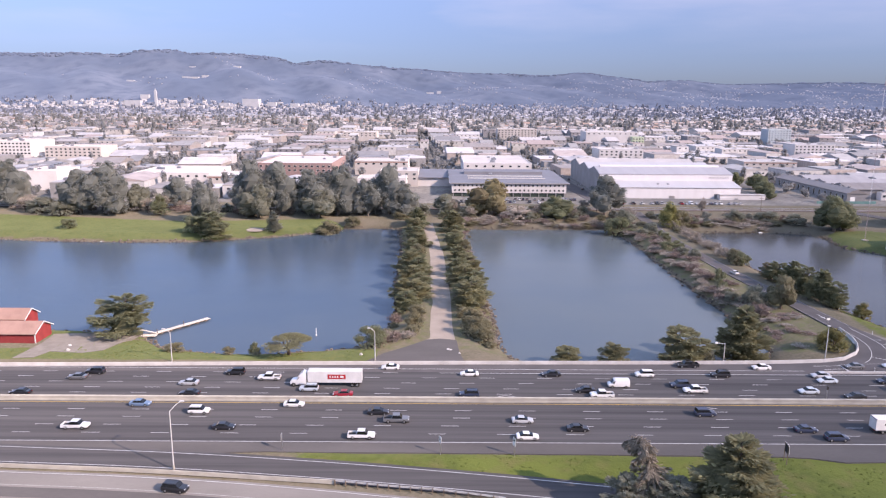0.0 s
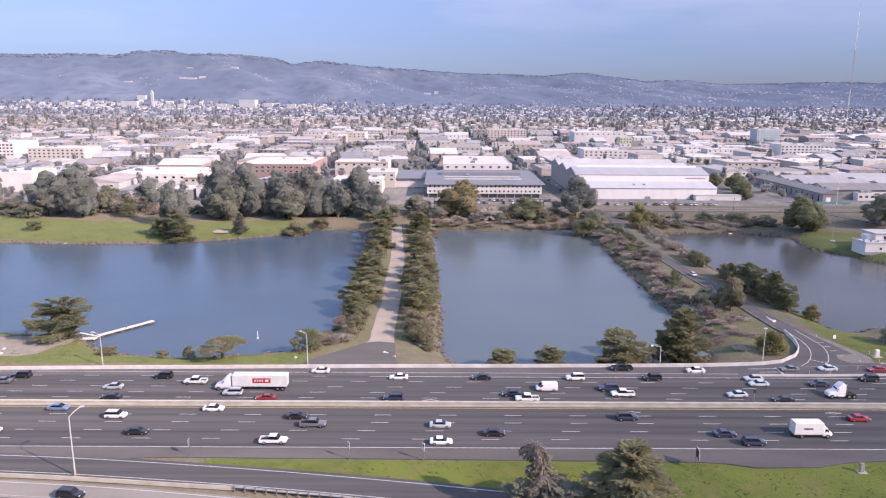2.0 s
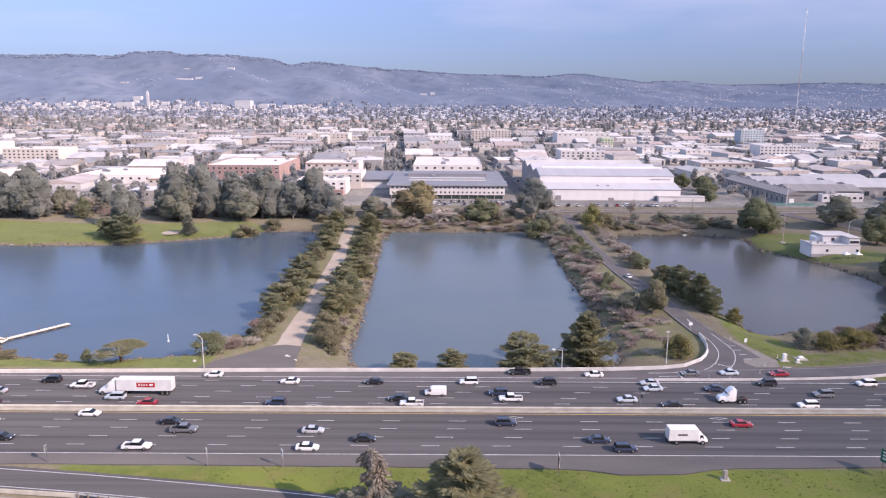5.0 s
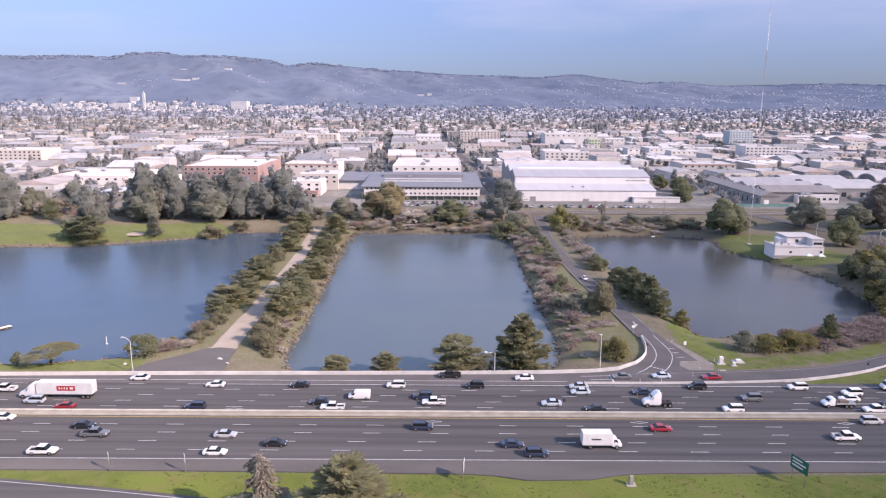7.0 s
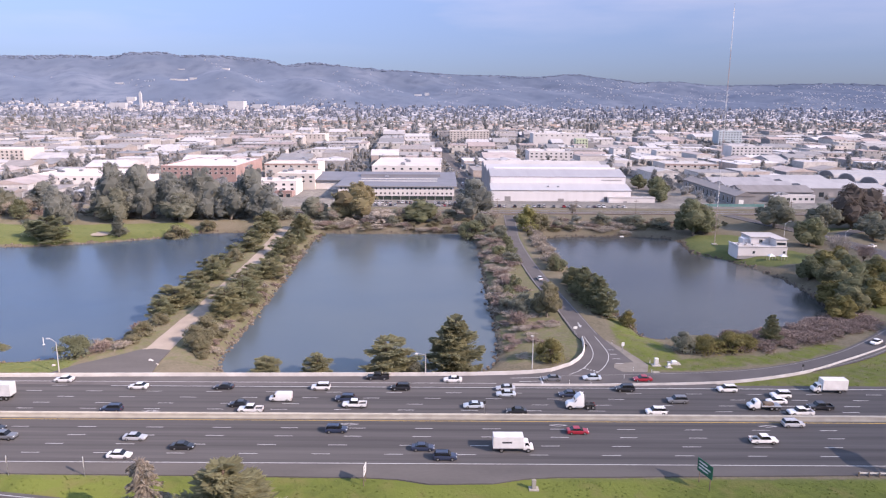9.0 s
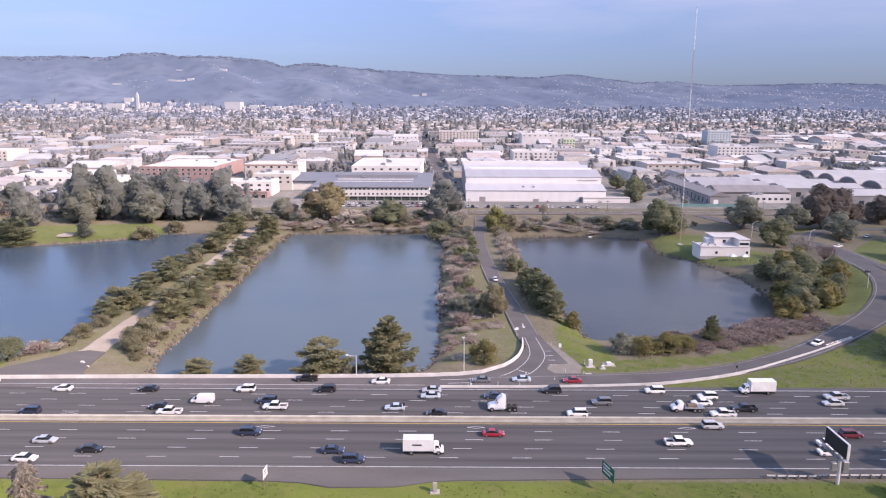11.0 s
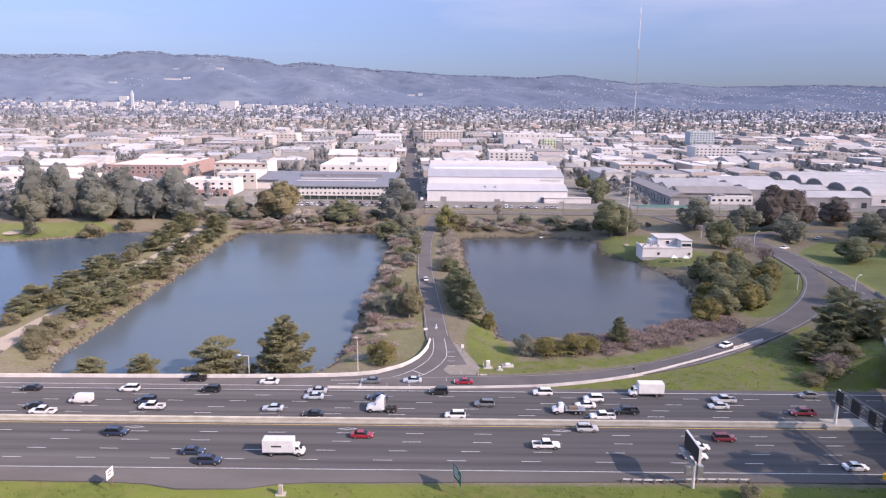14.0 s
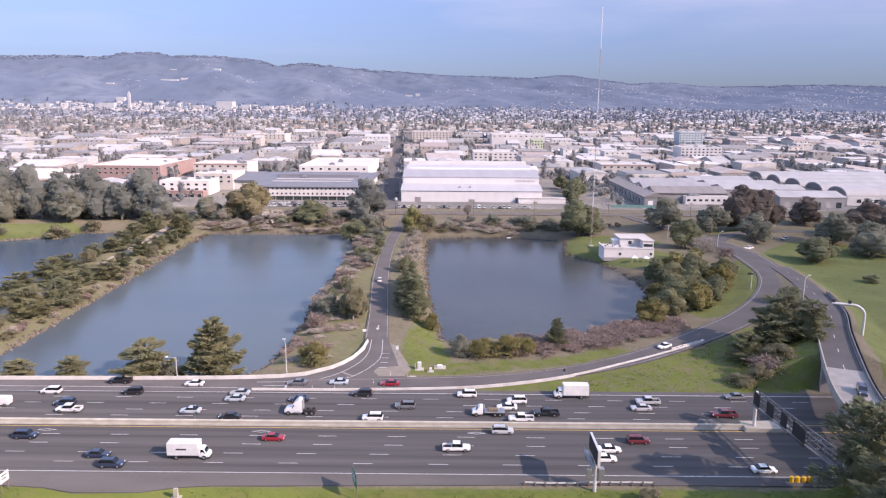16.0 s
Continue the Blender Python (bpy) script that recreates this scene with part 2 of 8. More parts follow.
PAINT_W = mat("road_paint_white", (0.50, 0.495, 0.49), 0.7, (0.32, 0.315, 0.31), 0.9, 8.0, 0)
PAINT_Y = mat("road_paint_yellow", (0.55, 0.36, 0.08), 0.7, (0.38, 0.26, 0.09), 0.9, 8.0, 0)
# gantry steel, darkened in its colour as if seen against the light
TRUSS = mat("backlit_grey_steel", (0.20, 0.20, 0.20), 0.6, (0.14, 0.14, 0.14), 0.8, 8.0, 0.05, metal=0.3, where="obj")
WORN_PAINT = mat("worn_road_paint", (0.32, 0.315, 0.31), 0.8, (0.21, 0.205, 0.205), 0.6, 6.0, 0)
STEEL = mat("galvanised_steel", (0.45, 0.45, 0.46), 0.45, None, 0.8, 8.0, 0.05, metal=0.8, where="obj")
POLE = mat("pole_grey", (0.60, 0.59, 0.58), 0.5, (0.45, 0.44, 0.43), 0.8, 6.0, 0.05, metal=0.1, where="obj")
WOODPOLE = mat("weathered_timber", (0.20, 0.15, 0.11), 0.9, (0.13, 0.10, 0.08), 0.8, 6.0, 0.2, where="obj")
DOCKWOOD = mat("dock_decking", (0.62, 0.58, 0.52), 0.85, (0.45, 0.41, 0.37), 0.8, 6.0, 0.2, where="obj", rnd=0.12)
BARK = mat("bark", (0.15, 0.115, 0.09), 0.95, (0.09, 0.07, 0.055), 0.6, 5.0, 0.4, where="obj")
BARK_PALE = mat("eucalyptus_bark", (0.34, 0.28, 0.23), 0.9, (0.20, 0.165, 0.135), 0.5, 4.0, 0.3, where="obj")
TWIG = mat("bare_twigs", (0.385, 0.335, 0.285), 0.95, (0.30, 0.26, 0.22), 0.4, 3.0, 0, island=0.3)
TWIG_RED = mat("reddish_twigs", (0.29, 0.22, 0.195), 0.95, (0.21, 0.16, 0.14), 0.4, 3.0, 0, island=0.3)
# cypress, eucalyptus and dark foliage are lightened and greyed to paint in haze
LEAF_CYP = leaf_mat("cypress_foliage", (0.285, 0.298, 0.185), (0.225, 0.238, 0.152), 0.2, 0.6)
LEAF_CYP2 = leaf_mat("cypress_foliage_pale", (0.325, 0.315, 0.19), (0.255, 0.252, 0.155), 0.2, 0.58)
LEAF_EUC = leaf_mat("eucalyptus_foliage", (0.30, 0.315, 0.282), (0.25, 0.263, 0.24), 0.12, 0.55)
LEAF_SHRUB = leaf_mat("shrub_foliage", (0.31, 0.285, 0.185), (0.245, 0.228, 0.15), 0.22, 0.55)
LEAF_OLIVE = leaf_mat("willow_foliage", (0.27, 0.238, 0.10), (0.20, 0.18, 0.078), 0.25, 0.45)
LEAF_LIME = leaf_mat("spring_foliage", (0.36, 0.345, 0.15), (0.27, 0.265, 0.12), 0.2, 0.5)
LEAF_DARK = leaf_mat("dark_foliage", (0.315, 0.32, 0.255), (0.26, 0.268, 0.215), 0.14, 0.57)
LEAF_DEAD = leaf_mat("dying_grey_foliage", (0.36, 0.315, 0.26), (0.28, 0.25, 0.205), 0.35, 0.5)
# far trees: blue-grey haze is put into the leaf colour
LEAF_HAZE = leaf_mat("hazed_far_foliage", (0.27, 0.30, 0.36), (0.33, 0.35, 0.40), 0.2, 0.5)
LEAF_BROWN = leaf_mat("reddish_brown_foliage", (0.235, 0.195, 0.17), (0.175, 0.152, 0.132), 0.22, 0.55)
LEAF_TAN = leaf_mat("sparse_winter_foliage", (0.36, 0.32, 0.19), (0.28, 0.24, 0.15), 0.35, 0.5)
# town trees are paled to grey in the leaf colour, as through haze
LEAF_FAR = leaf_mat("hazed_town_foliage", (0.315, 0.318, 0.315), (0.365, 0.365, 0.36), 0.25, 0.55)
# crest trees share the blue-grey that paints haze on the hills
HILLWOOD = mat("hazed_crest_foliage", (0.16, 0.2, 0.27), 1.0, (0.14, 0.177, 0.242), 0.02, 0.08, 0, spec=0.0)
GRASS = leaf_mat("grass_blades", (0.17, 0.205, 0.055), (0.13, 0.165, 0.045), 0.25, 0.5)
CAR = car_paint()
CARGLASS = mat("tinted_glass", (0.012, 0.014, 0.017), 0.06, None, 1, 4, 0, spec=0.6, where="obj")
RUBBER = mat("tyre_rubber", (0.02, 0.02, 0.02), 0.9, None, 2, 20, 0.1, where="obj")
RIM = mat("alloy_rim", (0.5, 0.5, 0.5), 0.35, None, 2, 10, 0, metal=0.8, where="obj")
LAMP_W = mat("headlamp_lens", (0.7, 0.72, 0.75), 0.15, None, 2, 10, 0, where="obj")
LAMP_R = mat("tail_lamp_lens", (0.35, 0.02, 0.02), 0.25, None, 2, 10, 0, where="obj")
TRIM = mat("black_plastic", (0.03, 0.03, 0.032), 0.7, None, 2, 10, 0, where="obj")
CARGO = mat("cargo_box_white", (0.64, 0.635, 0.63), 0.5, (0.53, 0.525, 0.515), 0.5, 3, 0, where="obj")
RED = mat("red_panel", (0.45, 0.03, 0.035), 0.6, None, 1, 6, 0, where="obj")
INK = mat("dark_lettering", (0.06, 0.06, 0.07), 0.7, None, 1, 6, 0, where="obj")
SIGN_G = mat("green_sign_face", (0.01, 0.13, 0.085), 0.5, None, 1, 6, 0, where="obj")
SIGN_W = mat("white_sign_face", (0.75, 0.75, 0.74), 0.5, None, 1, 6, 0, where="obj")
SIGN_BK = mat("sign_back_aluminium", (0.30, 0.30, 0.30), 0.5, None, 1, 6, 0, metal=0.5, where="obj")
YELLOW = mat("yellow_plastic", (0.75, 0.42, 0.02), 0.6, None, 1, 6, 0, where="obj")
# mast orange is greyed in its colour, so the bands sink into haze
ORANGE = mat("haze_greyed_orange", (0.42, 0.33, 0.32), 0.6, None, 1, 6, 0, where="obj")
MASTW = mat("mast_white", (0.75, 0.74, 0.74), 0.6, None, 1, 6, 0, where="obj")
BARNRED = mat("barn_red_boards", (0.30, 0.045, 0.045), 0.85, (0.21, 0.035, 0.035), 0.5, 6, 0.2, where="obj")
BARNROOF = mat("red_shingles", (0.37, 0.235, 0.195), 0.9, (0.29, 0.18, 0.15), 0.4, 5, 0.3, where="obj")
WHITE = mat("white_render", (0.70, 0.67, 0.66), 0.8, (0.60, 0.57, 0.56), 0.1, 2, 0.05)
WHITE2 = mat("white_metal_siding", (0.64, 0.625, 0.635), 0.55, (0.57, 0.556, 0.566), 0.08, 2, 0.06, stretch=(3, 1, 0.4))
ROOF_GREY = mat("grey_metal_roof", (0.33, 0.315, 0.32), 0.6, (0.26, 0.25, 0.255), 0.08, 1.5, 0.05, stretch=(2, 0.3, 1))
ROOF_DARK = mat("slate_grey_roof", (0.215, 0.215, 0.235), 0.7, (0.175, 0.175, 0.192), 0.08, 1.5, 0.05)
ROOF_PALE = mat("pale_roof_membrane", (0.49, 0.462, 0.45), 0.85, (0.40, 0.375, 0.362), 0.06, 1.0, 0.05)
BRICK = mat("brick_wall", (0.36, 0.25, 0.235), 0.9, (0.29, 0.2, 0.19), 0.3, 5, 0.2)
PEACH = mat("peach_render", (0.58, 0.53, 0.50), 0.9, (0.50, 0.46, 0.435), 0.1, 2, 0.05)
GREYWALL = mat("grey_render", (0.34, 0.33, 0.33), 0.9, (0.26, 0.25, 0.25), 0.1, 2, 0.1)
SHEDTIN = mat("brown_grey_tin_roof", (0.29, 0.265, 0.255), 0.75, (0.225, 0.205, 0.20), 0.1, 1.5, 0.1, stretch=(2, 0.3, 1))
ROOF_VAULT = mat("weathered_pale_sheet_roof", (0.37, 0.358, 0.36), 0.7, (0.30, 0.292, 0.295), 0.08, 1.2, 0.08, stretch=(1.5, 0.4, 1))
DARKGREY = mat("dark_grey_finish", (0.21, 0.20, 0.205), 0.85, (0.16, 0.152, 0.155), 0.3, 4, 0.2)
TEAL = mat("teal_fence_mesh", (0.16, 0.32, 0.30), 0.85, (0.12, 0.25, 0.24), 0.4, 5, 0.1)
LIMEWALL = mat("lime_green_render", (0.56, 0.62, 0.45), 0.85, (0.50, 0.56, 0.41), 0.2, 3, 0.05)
HALL_ROOF = mat("pale_grey_metal_roof", (0.36, 0.352, 0.368), 0.6, (0.31, 0.303, 0.317), 0.08, 1.5, 0.05, stretch=(2, 0.3, 1))
LEAN_ROOF = mat("off_white_metal_roof", (0.44, 0.43, 0.442), 0.6, (0.39, 0.38, 0.392), 0.08, 1.5, 0.05, stretch=(2, 0.3, 1))
# campus white, dulled and blued in its colour to look hazed
CAMPUS_W = mat("hazed_pale_stone", (0.50, 0.505, 0.53), 0.85, (0.43, 0.44, 0.47), 0.05, 1, 0)
BLUEWALL = mat("pale_blue_cladding", (0.42, 0.48, 0.52), 0.7, (0.36, 0.42, 0.46), 0.1, 2, 0.05)
GLASS = mat("window_glass", (0.035, 0.045, 0.055), 0.1, None, 1, 3, 0, spec=0.6)
GLASSG = mat("green_glazing", (0.06, 0.085, 0.075), 0.12, None, 1, 3, 0, spec=0.6)
RAILBED = mat("rail_ballast", (0.15, 0.12, 0.105), 0.95, (0.10, 0.08, 0.072), 0.3, 5, 0.4)
RIPRAP = mat("shore_rock", (0.185, 0.15, 0.12), 0.95, (0.10, 0.085, 0.07), 0.6, 5, 0.3, island=0.35)
HOUSE_WALLS = ramp_mat("house_walls", [(0.56, 0.54, 0.53), (0.42, 0.40, 0.385), (0.31, 0.298, 0.296), (0.62, 0.60, 0.595), (0.39, 0.345, 0.325), (0.48, 0.46, 0.435), (0.25, 0.245, 0.255), (0.53, 0.495, 0.465)])
HOUSE_ROOFS = ramp_mat("house_roofs", [(0.30, 0.27, 0.26), (0.42, 0.38, 0.36), (0.22, 0.20, 0.20), (0.34, 0.25, 0.21), (0.50, 0.47, 0.45), (0.26, 0.245, 0.25), (0.38, 0.34, 0.31)])
# bluer copies of the house colours, with distance haze painted in
FAR_HOUSES = ramp_mat("hazed_house_walls", [(0.52, 0.515, 0.535), (0.41, 0.405, 0.425), (0.33, 0.34, 0.38), (0.57, 0.565, 0.585), (0.38, 0.37, 0.38), (0.46, 0.455, 0.465), (0.28, 0.295, 0.34)])
FAR_TILES = ramp_mat("hazed_house_roofs", [(0.32, 0.325, 0.36), (0.40, 0.395, 0.42), (0.27, 0.28, 0.32), (0.36, 0.335, 0.345), (0.47, 0.465, 0.48), (0.30, 0.31, 0.35)])
HILL_HOUSES = ramp_mat("hazed_hillside_houses", [(0.30, 0.325, 0.38), (0.37, 0.39, 0.435), (0.25, 0.28, 0.345), (0.46, 0.47, 0.505), (0.33, 0.35, 0.40)])
FAR_ROOFS = ramp_mat("far_shed_roofs", [(0.50, 0.472, 0.463), (0.42, 0.387, 0.375), (0.34, 0.325, 0.316), (0.53, 0.505, 0.497), (0.26, 0.252, 0.252), (0.40, 0.325, 0.30), (0.32, 0.29, 0.275)])
SHED_WALLS = ramp_mat("shed_walls", [(0.54, 0.525, 0.52), (0.46, 0.435, 0.418), (0.36, 0.345, 0.34), (0.58, 0.563, 0.56), (0.40, 0.345, 0.32), (0.30, 0.292, 0.292), (0.50, 0.484, 0.476)], source="object")
SHED_ROOFS = ramp_mat("shed_roofs", [(0.58, 0.55, 0.545), (0.50, 0.466, 0.455), (0.40, 0.383, 0.375), (0.60, 0.575, 0.57), (0.48, 0.454, 0.445), (0.27, 0.262, 0.262), (0.45, 0.382, 0.357), (0.33, 0.297, 0.28)], source="object", fine=0.12)


# ---- mesh building ----
class Geo:
    """Collects the points and faces of one mesh."""

    def __init__(self):
        self.v, self.f, self.k = [], [], []

    def add(self, pts, faces, k=0):
        n = len(self.v)
        self.v.extend(pts)
        self.f.extend(tuple(n + i for i in f) for f in faces)
        self.k.extend([k] * len(faces))
        return self

    def box(self, x0, x1, y0, y1, z0, z1, k=0, top=1.0, bev=0.0):
        """A block; top shrinks its upper face, bev chamfers its upper edges."""
        cx, cy = (x0 + x1) / 2, (y0 + y1) / 2
        def ring(s, z, inset=0):
            a, b = (x1 - x0) / 2 * s - inset, (y1 - y0) / 2 * s - inset
            return [(cx - a, cy - b, z), (cx + a, cy - b, z), (cx + a, cy + b, z), (cx - a, cy + b, z)]
        rings = [ring(1, z0), ring(top, z1)] if not bev else [ring(1, z0), ring(top, z1 - bev), ring(top, z1, bev)]
        return self.skin(rings, k)

    def skin(self, rings, k=0, caps=True):
        n = len(rings[0])
        pts = [p for r in rings for p in r]
        fs = [(i * n + j, i * n + (j + 1) % n, (i + 1) * n + (j + 1) % n, (i + 1) * n + j)
              for i in range(len(rings) - 1) for j in range(n)]
        if caps:
            fs += [tuple(range(n - 1, -1, -1)), tuple(range((len(rings) - 1) * n, len(rings) * n))]
        return self.add(pts, fs, k)

    def tube(self, a, b, r0, r1=None, n=7, k=0):
        a, b = Vector(a), Vector(b)
        d = (b - a).normalized()
        u = d.orthogonal().normalized()
        w = d.cross(u)
        r1 = r0 if r1 is None else r1
        rings = [[tuple(p + (u * math.cos(t) + w * math.sin(t)) * r) for t in (2 * math.pi * i / n for i in range(n))]
                 for p, r in ((a, r0), (b, r1))]
        return self.skin(rings, k)

    def prism(self, prof, x0, x1, k=0):
        """A profile of (y, z) points, drawn out along x."""
        return self.skin([[(x0, y, z) for y, z in prof], [(x1, y, z) for y, z in prof]], k)

    def quad(self, c, u, w, k=0):
        c, u, w = Vector(c), Vector(u), Vector(w)
        return self.add([tuple(c - u - w), tuple(c + u - w), tuple(c + u + w), tuple(c - u + w)], [(0, 1, 2, 3)], k)

    def mesh(self, name, mats, smooth=False):
        me = bpy.data.meshes.new(name)
        me.from_pydata(self.v, [], self.f)
        for m in mats if isinstance(mats, (list, tuple)) else [mats]:
            me.materials.append(m)
        if any(self.k):
            me.polygons.foreach_set("material_index", self.k)
        if smooth:
            me.polygons.foreach_set("use_smooth", [True] * len(me.polygons))
        me.update()
        return me


def part(name, geo, material, parent=None, label="", smooth=False):
    ob = new(name, geo.mesh(name, material, smooth) if isinstance(geo, Geo) else geo)
    ob.parent = parent
    if label:
        ob["label"] = label
    return ob


def thing(name, label, category, group="", kind="", at=(0, 0, 0), rz=0):
    ob = new(name)
    ob.empty_display_size = 0.2
    ob.matrix_basis = pose(*at, 0, 0, rz)
    return tagged(ob, label, category, group, kind)


def struct(name, geo, material, label, category="", smooth=False):
    return tagged(part(name, geo, material, None, "", smooth), label, category, "", "structure")


def spline(pts, step=3.0):
    """Points along a smooth line through pts (tuples of equal length)."""
    P = [np.array(p, float) for p in pts]
    P = [2 * P[0] - P[1]] + P + [2 * P[-1] - P[-2]]
    out = []
    for i in range(1, len(P) - 2):
        n = max(1, int(np.linalg.norm((P[i + 1] - P[i])[:2]) / step))
        for j in range(n):
            t = j / n
            out.append(0.5 * (2 * P[i] + (P[i + 1] - P[i - 1]) * t + (2 * P[i - 1] - 5 * P[i] + 4 * P[i + 1] - P[i + 2]) * t * t
                              + (3 * P[i] - P[i - 1] - 3 * P[i + 1] + P[i + 2]) * t ** 3))
    out.append(P[-2])
    return out


def ribbon(pts, off0, off1, z_add=0.0, thick=0.25, step=3.0, width_col=None):
    """A slab along a line of (x, y, z): from off0 to off1 to its left."""
    g = Geo()
    s = spline(pts, step)
    rings = []
    for i, p in enumerate(s):
        d = s[min(i + 1, len(s) - 1)] - s[max(i - 1, 0)]
        n = np.array([-d[1], d[0]]) / (math.hypot(d[0], d[1]) + 1e-9)
        w = p[3] if len(p) > 3 else 1.0
        a, b = p[:2] + n * off0 * w, p[:2] + n * off1 * w
        z = p[2] + z_add
        rings.append([(a[0], a[1], z - thick), (b[0], b[1], z - thick), (b[0], b[1], z), (a[0], a[1], z)])
    return g.skin(rings)


def wall_along(pts, prof, step=3.0):
    """A profile of (offset, height) points swept along a line of (x, y, z)."""
    g = Geo()
    s = spline(pts, step)
    rings = []
    for i, p in enumerate(s):
        d = s[min(i + 1, len(s) - 1)] - s[max(i - 1, 0)]
        n = np.array([-d[1], d[0]]) / (math.hypot(d[0], d[1]) + 1e-9)
        rings.append([(p[0] + n[0] * o, p[1] + n[1] * o, p[2] + h) for o, h in prof])
    return g.skin(rings)


# ---- plan of the land ----
WATER = -3.4
LAGOONS = {
    "west": [(-620, 215), (-130, 214), (-100, 212), (-87, 208), (-80, 200), (-75, 196), (-49, 192.5), (-22, 198), (-13, 212), (-11, 232), (-14, 278),
             (-15, 345), (-19, 395), (-26, 400.5), (-54, 397.6), (-64, 384), (-86, 371), (-124, 358), (-164, 356), (-207, 359), (-230, 363), (-320, 372), (-620, 380)],
    "middle": [(25, 190), (22.6, 197), (21.8, 208), (22.2, 220), (21.6, 247), (21.0, 264), (20.4, 288), (19, 315), (17, 362), (17, 382), (19, 400), (50, 399), (101, 402), (105, 359), (103.4, 290),
               (103.5, 257), (104.4, 236), (103, 213), (101.5, 197), (96, 188), (60, 186.5), (34, 187)],
    "east": [(149, 392), (140, 386), (141.7, 325), (143.4, 294), (146.7, 247), (150, 220), (154, 217.5), (164, 222.5), (181, 221.5), (199, 230), (215, 239),
             (226, 250), (230, 270), (231, 297), (227, 319), (221, 337), (210, 350), (214, 378), (210, 389), (186, 395.5)],
}
RIDGE = [(-300, 102), (0, 102), (80, 104), (160, 102), (210, 105), (250, 98), (300, 95), (330, 102), (420, 102), (480, 107), (510, 118), (560, 111), (630, 120), (700, 124), (780, 130),
         (850, 132), (950, 134), (1010, 129), (1060, 135), (1120, 143), (1180, 140), (1250, 147), (1350, 145), (1450, 142), (1568, 145), (1900, 150)]
# centre lines: x, y, z, width factor
RAMP = [(112, 177.3, 0.02, 0.8), (138, 178.8, 0.02, 0.9), (163, 181.3, 0.02, 0.85), (183, 187.5, 0.02, 0.75), (205, 199, 0.05, 0.9), (230, 218.3, 0.3, 1.1), (251.5, 237.8, 0.9, 1.2),
        (270, 262, 1.5, 1.25), (282.5, 288, 2, 1.35), (288, 318, 2, 1.6), (288, 345, 2, 1.3), (283, 370, 2, 1.0), (274, 402, 2, 1.0), (262, 440, 2, 1.0)]
OVERPASS = [(292.5, 304, 2.05, 1.0), (289.5, 284, 2.5, 1.0), (282.5, 256, 3.7, 1.0), (272, 226, 5.6, 1.0), (259.5, 201, 7.2, 1.0), (248.3, 176.5, 8.0, 1.0), (240.8, 158, 8.0, 1.0),
            (236.8, 144, 8.0, 1.0), (235, 130, 8.0, 1.0), (234.5, 110, 7.8, 1.0), (234, 85, 7.0, 1.0), (233, 50, 5.0, 1.0), (232, 10, 3.0, 1.0)]
CAUSEWAY = [(134.5, 190, 0.0, 1.2), (132.6, 203, 0.0, 1.0), (130.6, 214, 0.0, 1.0), (128.8, 240, 0.0, 0.95), (125.6, 280, 0.0, 0.95), (123.6, 321, 0.0, 0.9), (123.2, 368, 0.0, 0.9),
            (125, 400, 0.3, 0.9), (127, 440, 1.2, 0.9)]
FOOTWAY = [(4.4, 195, -0.4, 1.15), (4.5, 212, -0.4, 0.9), (4.4, 228, -0.4, 0.9), (4.2, 250, -0.4, 0.9), (3.4, 277, -0.4, 0.85), (2.4, 317, -0.4, 0.8), (-0.6, 362, -0.4, 0.75), (-3.5, 402, -0.2, 0.75)]
SLIP = [(-320, 142, 0.02, 1.0), (-160, 134.4, 0.02, 1.0), (-85, 129.3, 0.02, 1.0), (-52, 127.2, 0.02, 1.0), (-25, 124.4, 0.0, 1.0), (0, 121, 0.0, 1.0), (30, 116.4, -0.2, 1.0), (70, 109, -0.5, 1.0), (120, 97, -0.8, 1.0)]
FRONTAGE = [(-320, 131.5, -0.1, 1.0), (-160, 123, -0.1, 1.0), (-85, 118.3, -0.1, 1.0), (-52, 116.2, -0.1, 1.0), (-25, 113.2, -0.2, 1.0), (10, 107.5, -0.3, 1.0), (60, 97, -0.5, 1.0), (120, 82, -0.8, 1.0)]
PARKROAD = [(470, 330, 2, 0.8), (400, 372, 2, 0.8), (350, 392, 2, 0.8), (310, 385, 2, 0.8), (286, 360, 2.0, 0.8)]


def inside(poly, x, y):
    r = np.zeros(x.shape, bool)
    for (x0, y0), (x1, y1) in zip(poly, poly[1:] + poly[:1]):
        c = ((y0 > y) != (y1 > y)) & (x < (x1 - x0) * (y - y0) / (y1 - y0 + 1e-12) + x0)
        r ^= c
    return r


def edge_distance(poly, x, y, closed=True):
    best = np.full(x.shape, 1e9)
    ends = list(zip(poly, poly[1:] + (poly[:1] if closed else [])))
    for a, b in ends:
        dx, dy = b[0] - a[0], b[1] - a[1]
        t = np.clip(((x - a[0]) * dx + (y - a[1]) * dy) / (dx * dx + dy * dy + 1e-12), 0, 1)
        best = np.minimum(best, np.hypot(x - a[0] - t * dx, y - a[1] - t * dy))
    return best


def wobble(x, y, s):
    """A cheap smooth noise, about -1 to 1."""
    return (np.sin(x / s * 1.7 + 1.3 * np.sin(y / s)) + np.sin(y / s * 1.9 + 1.7 * np.sin(x / s * 0.8 + 2)) + np.sin((x + y) / s * 3.1 + 1)) / 3


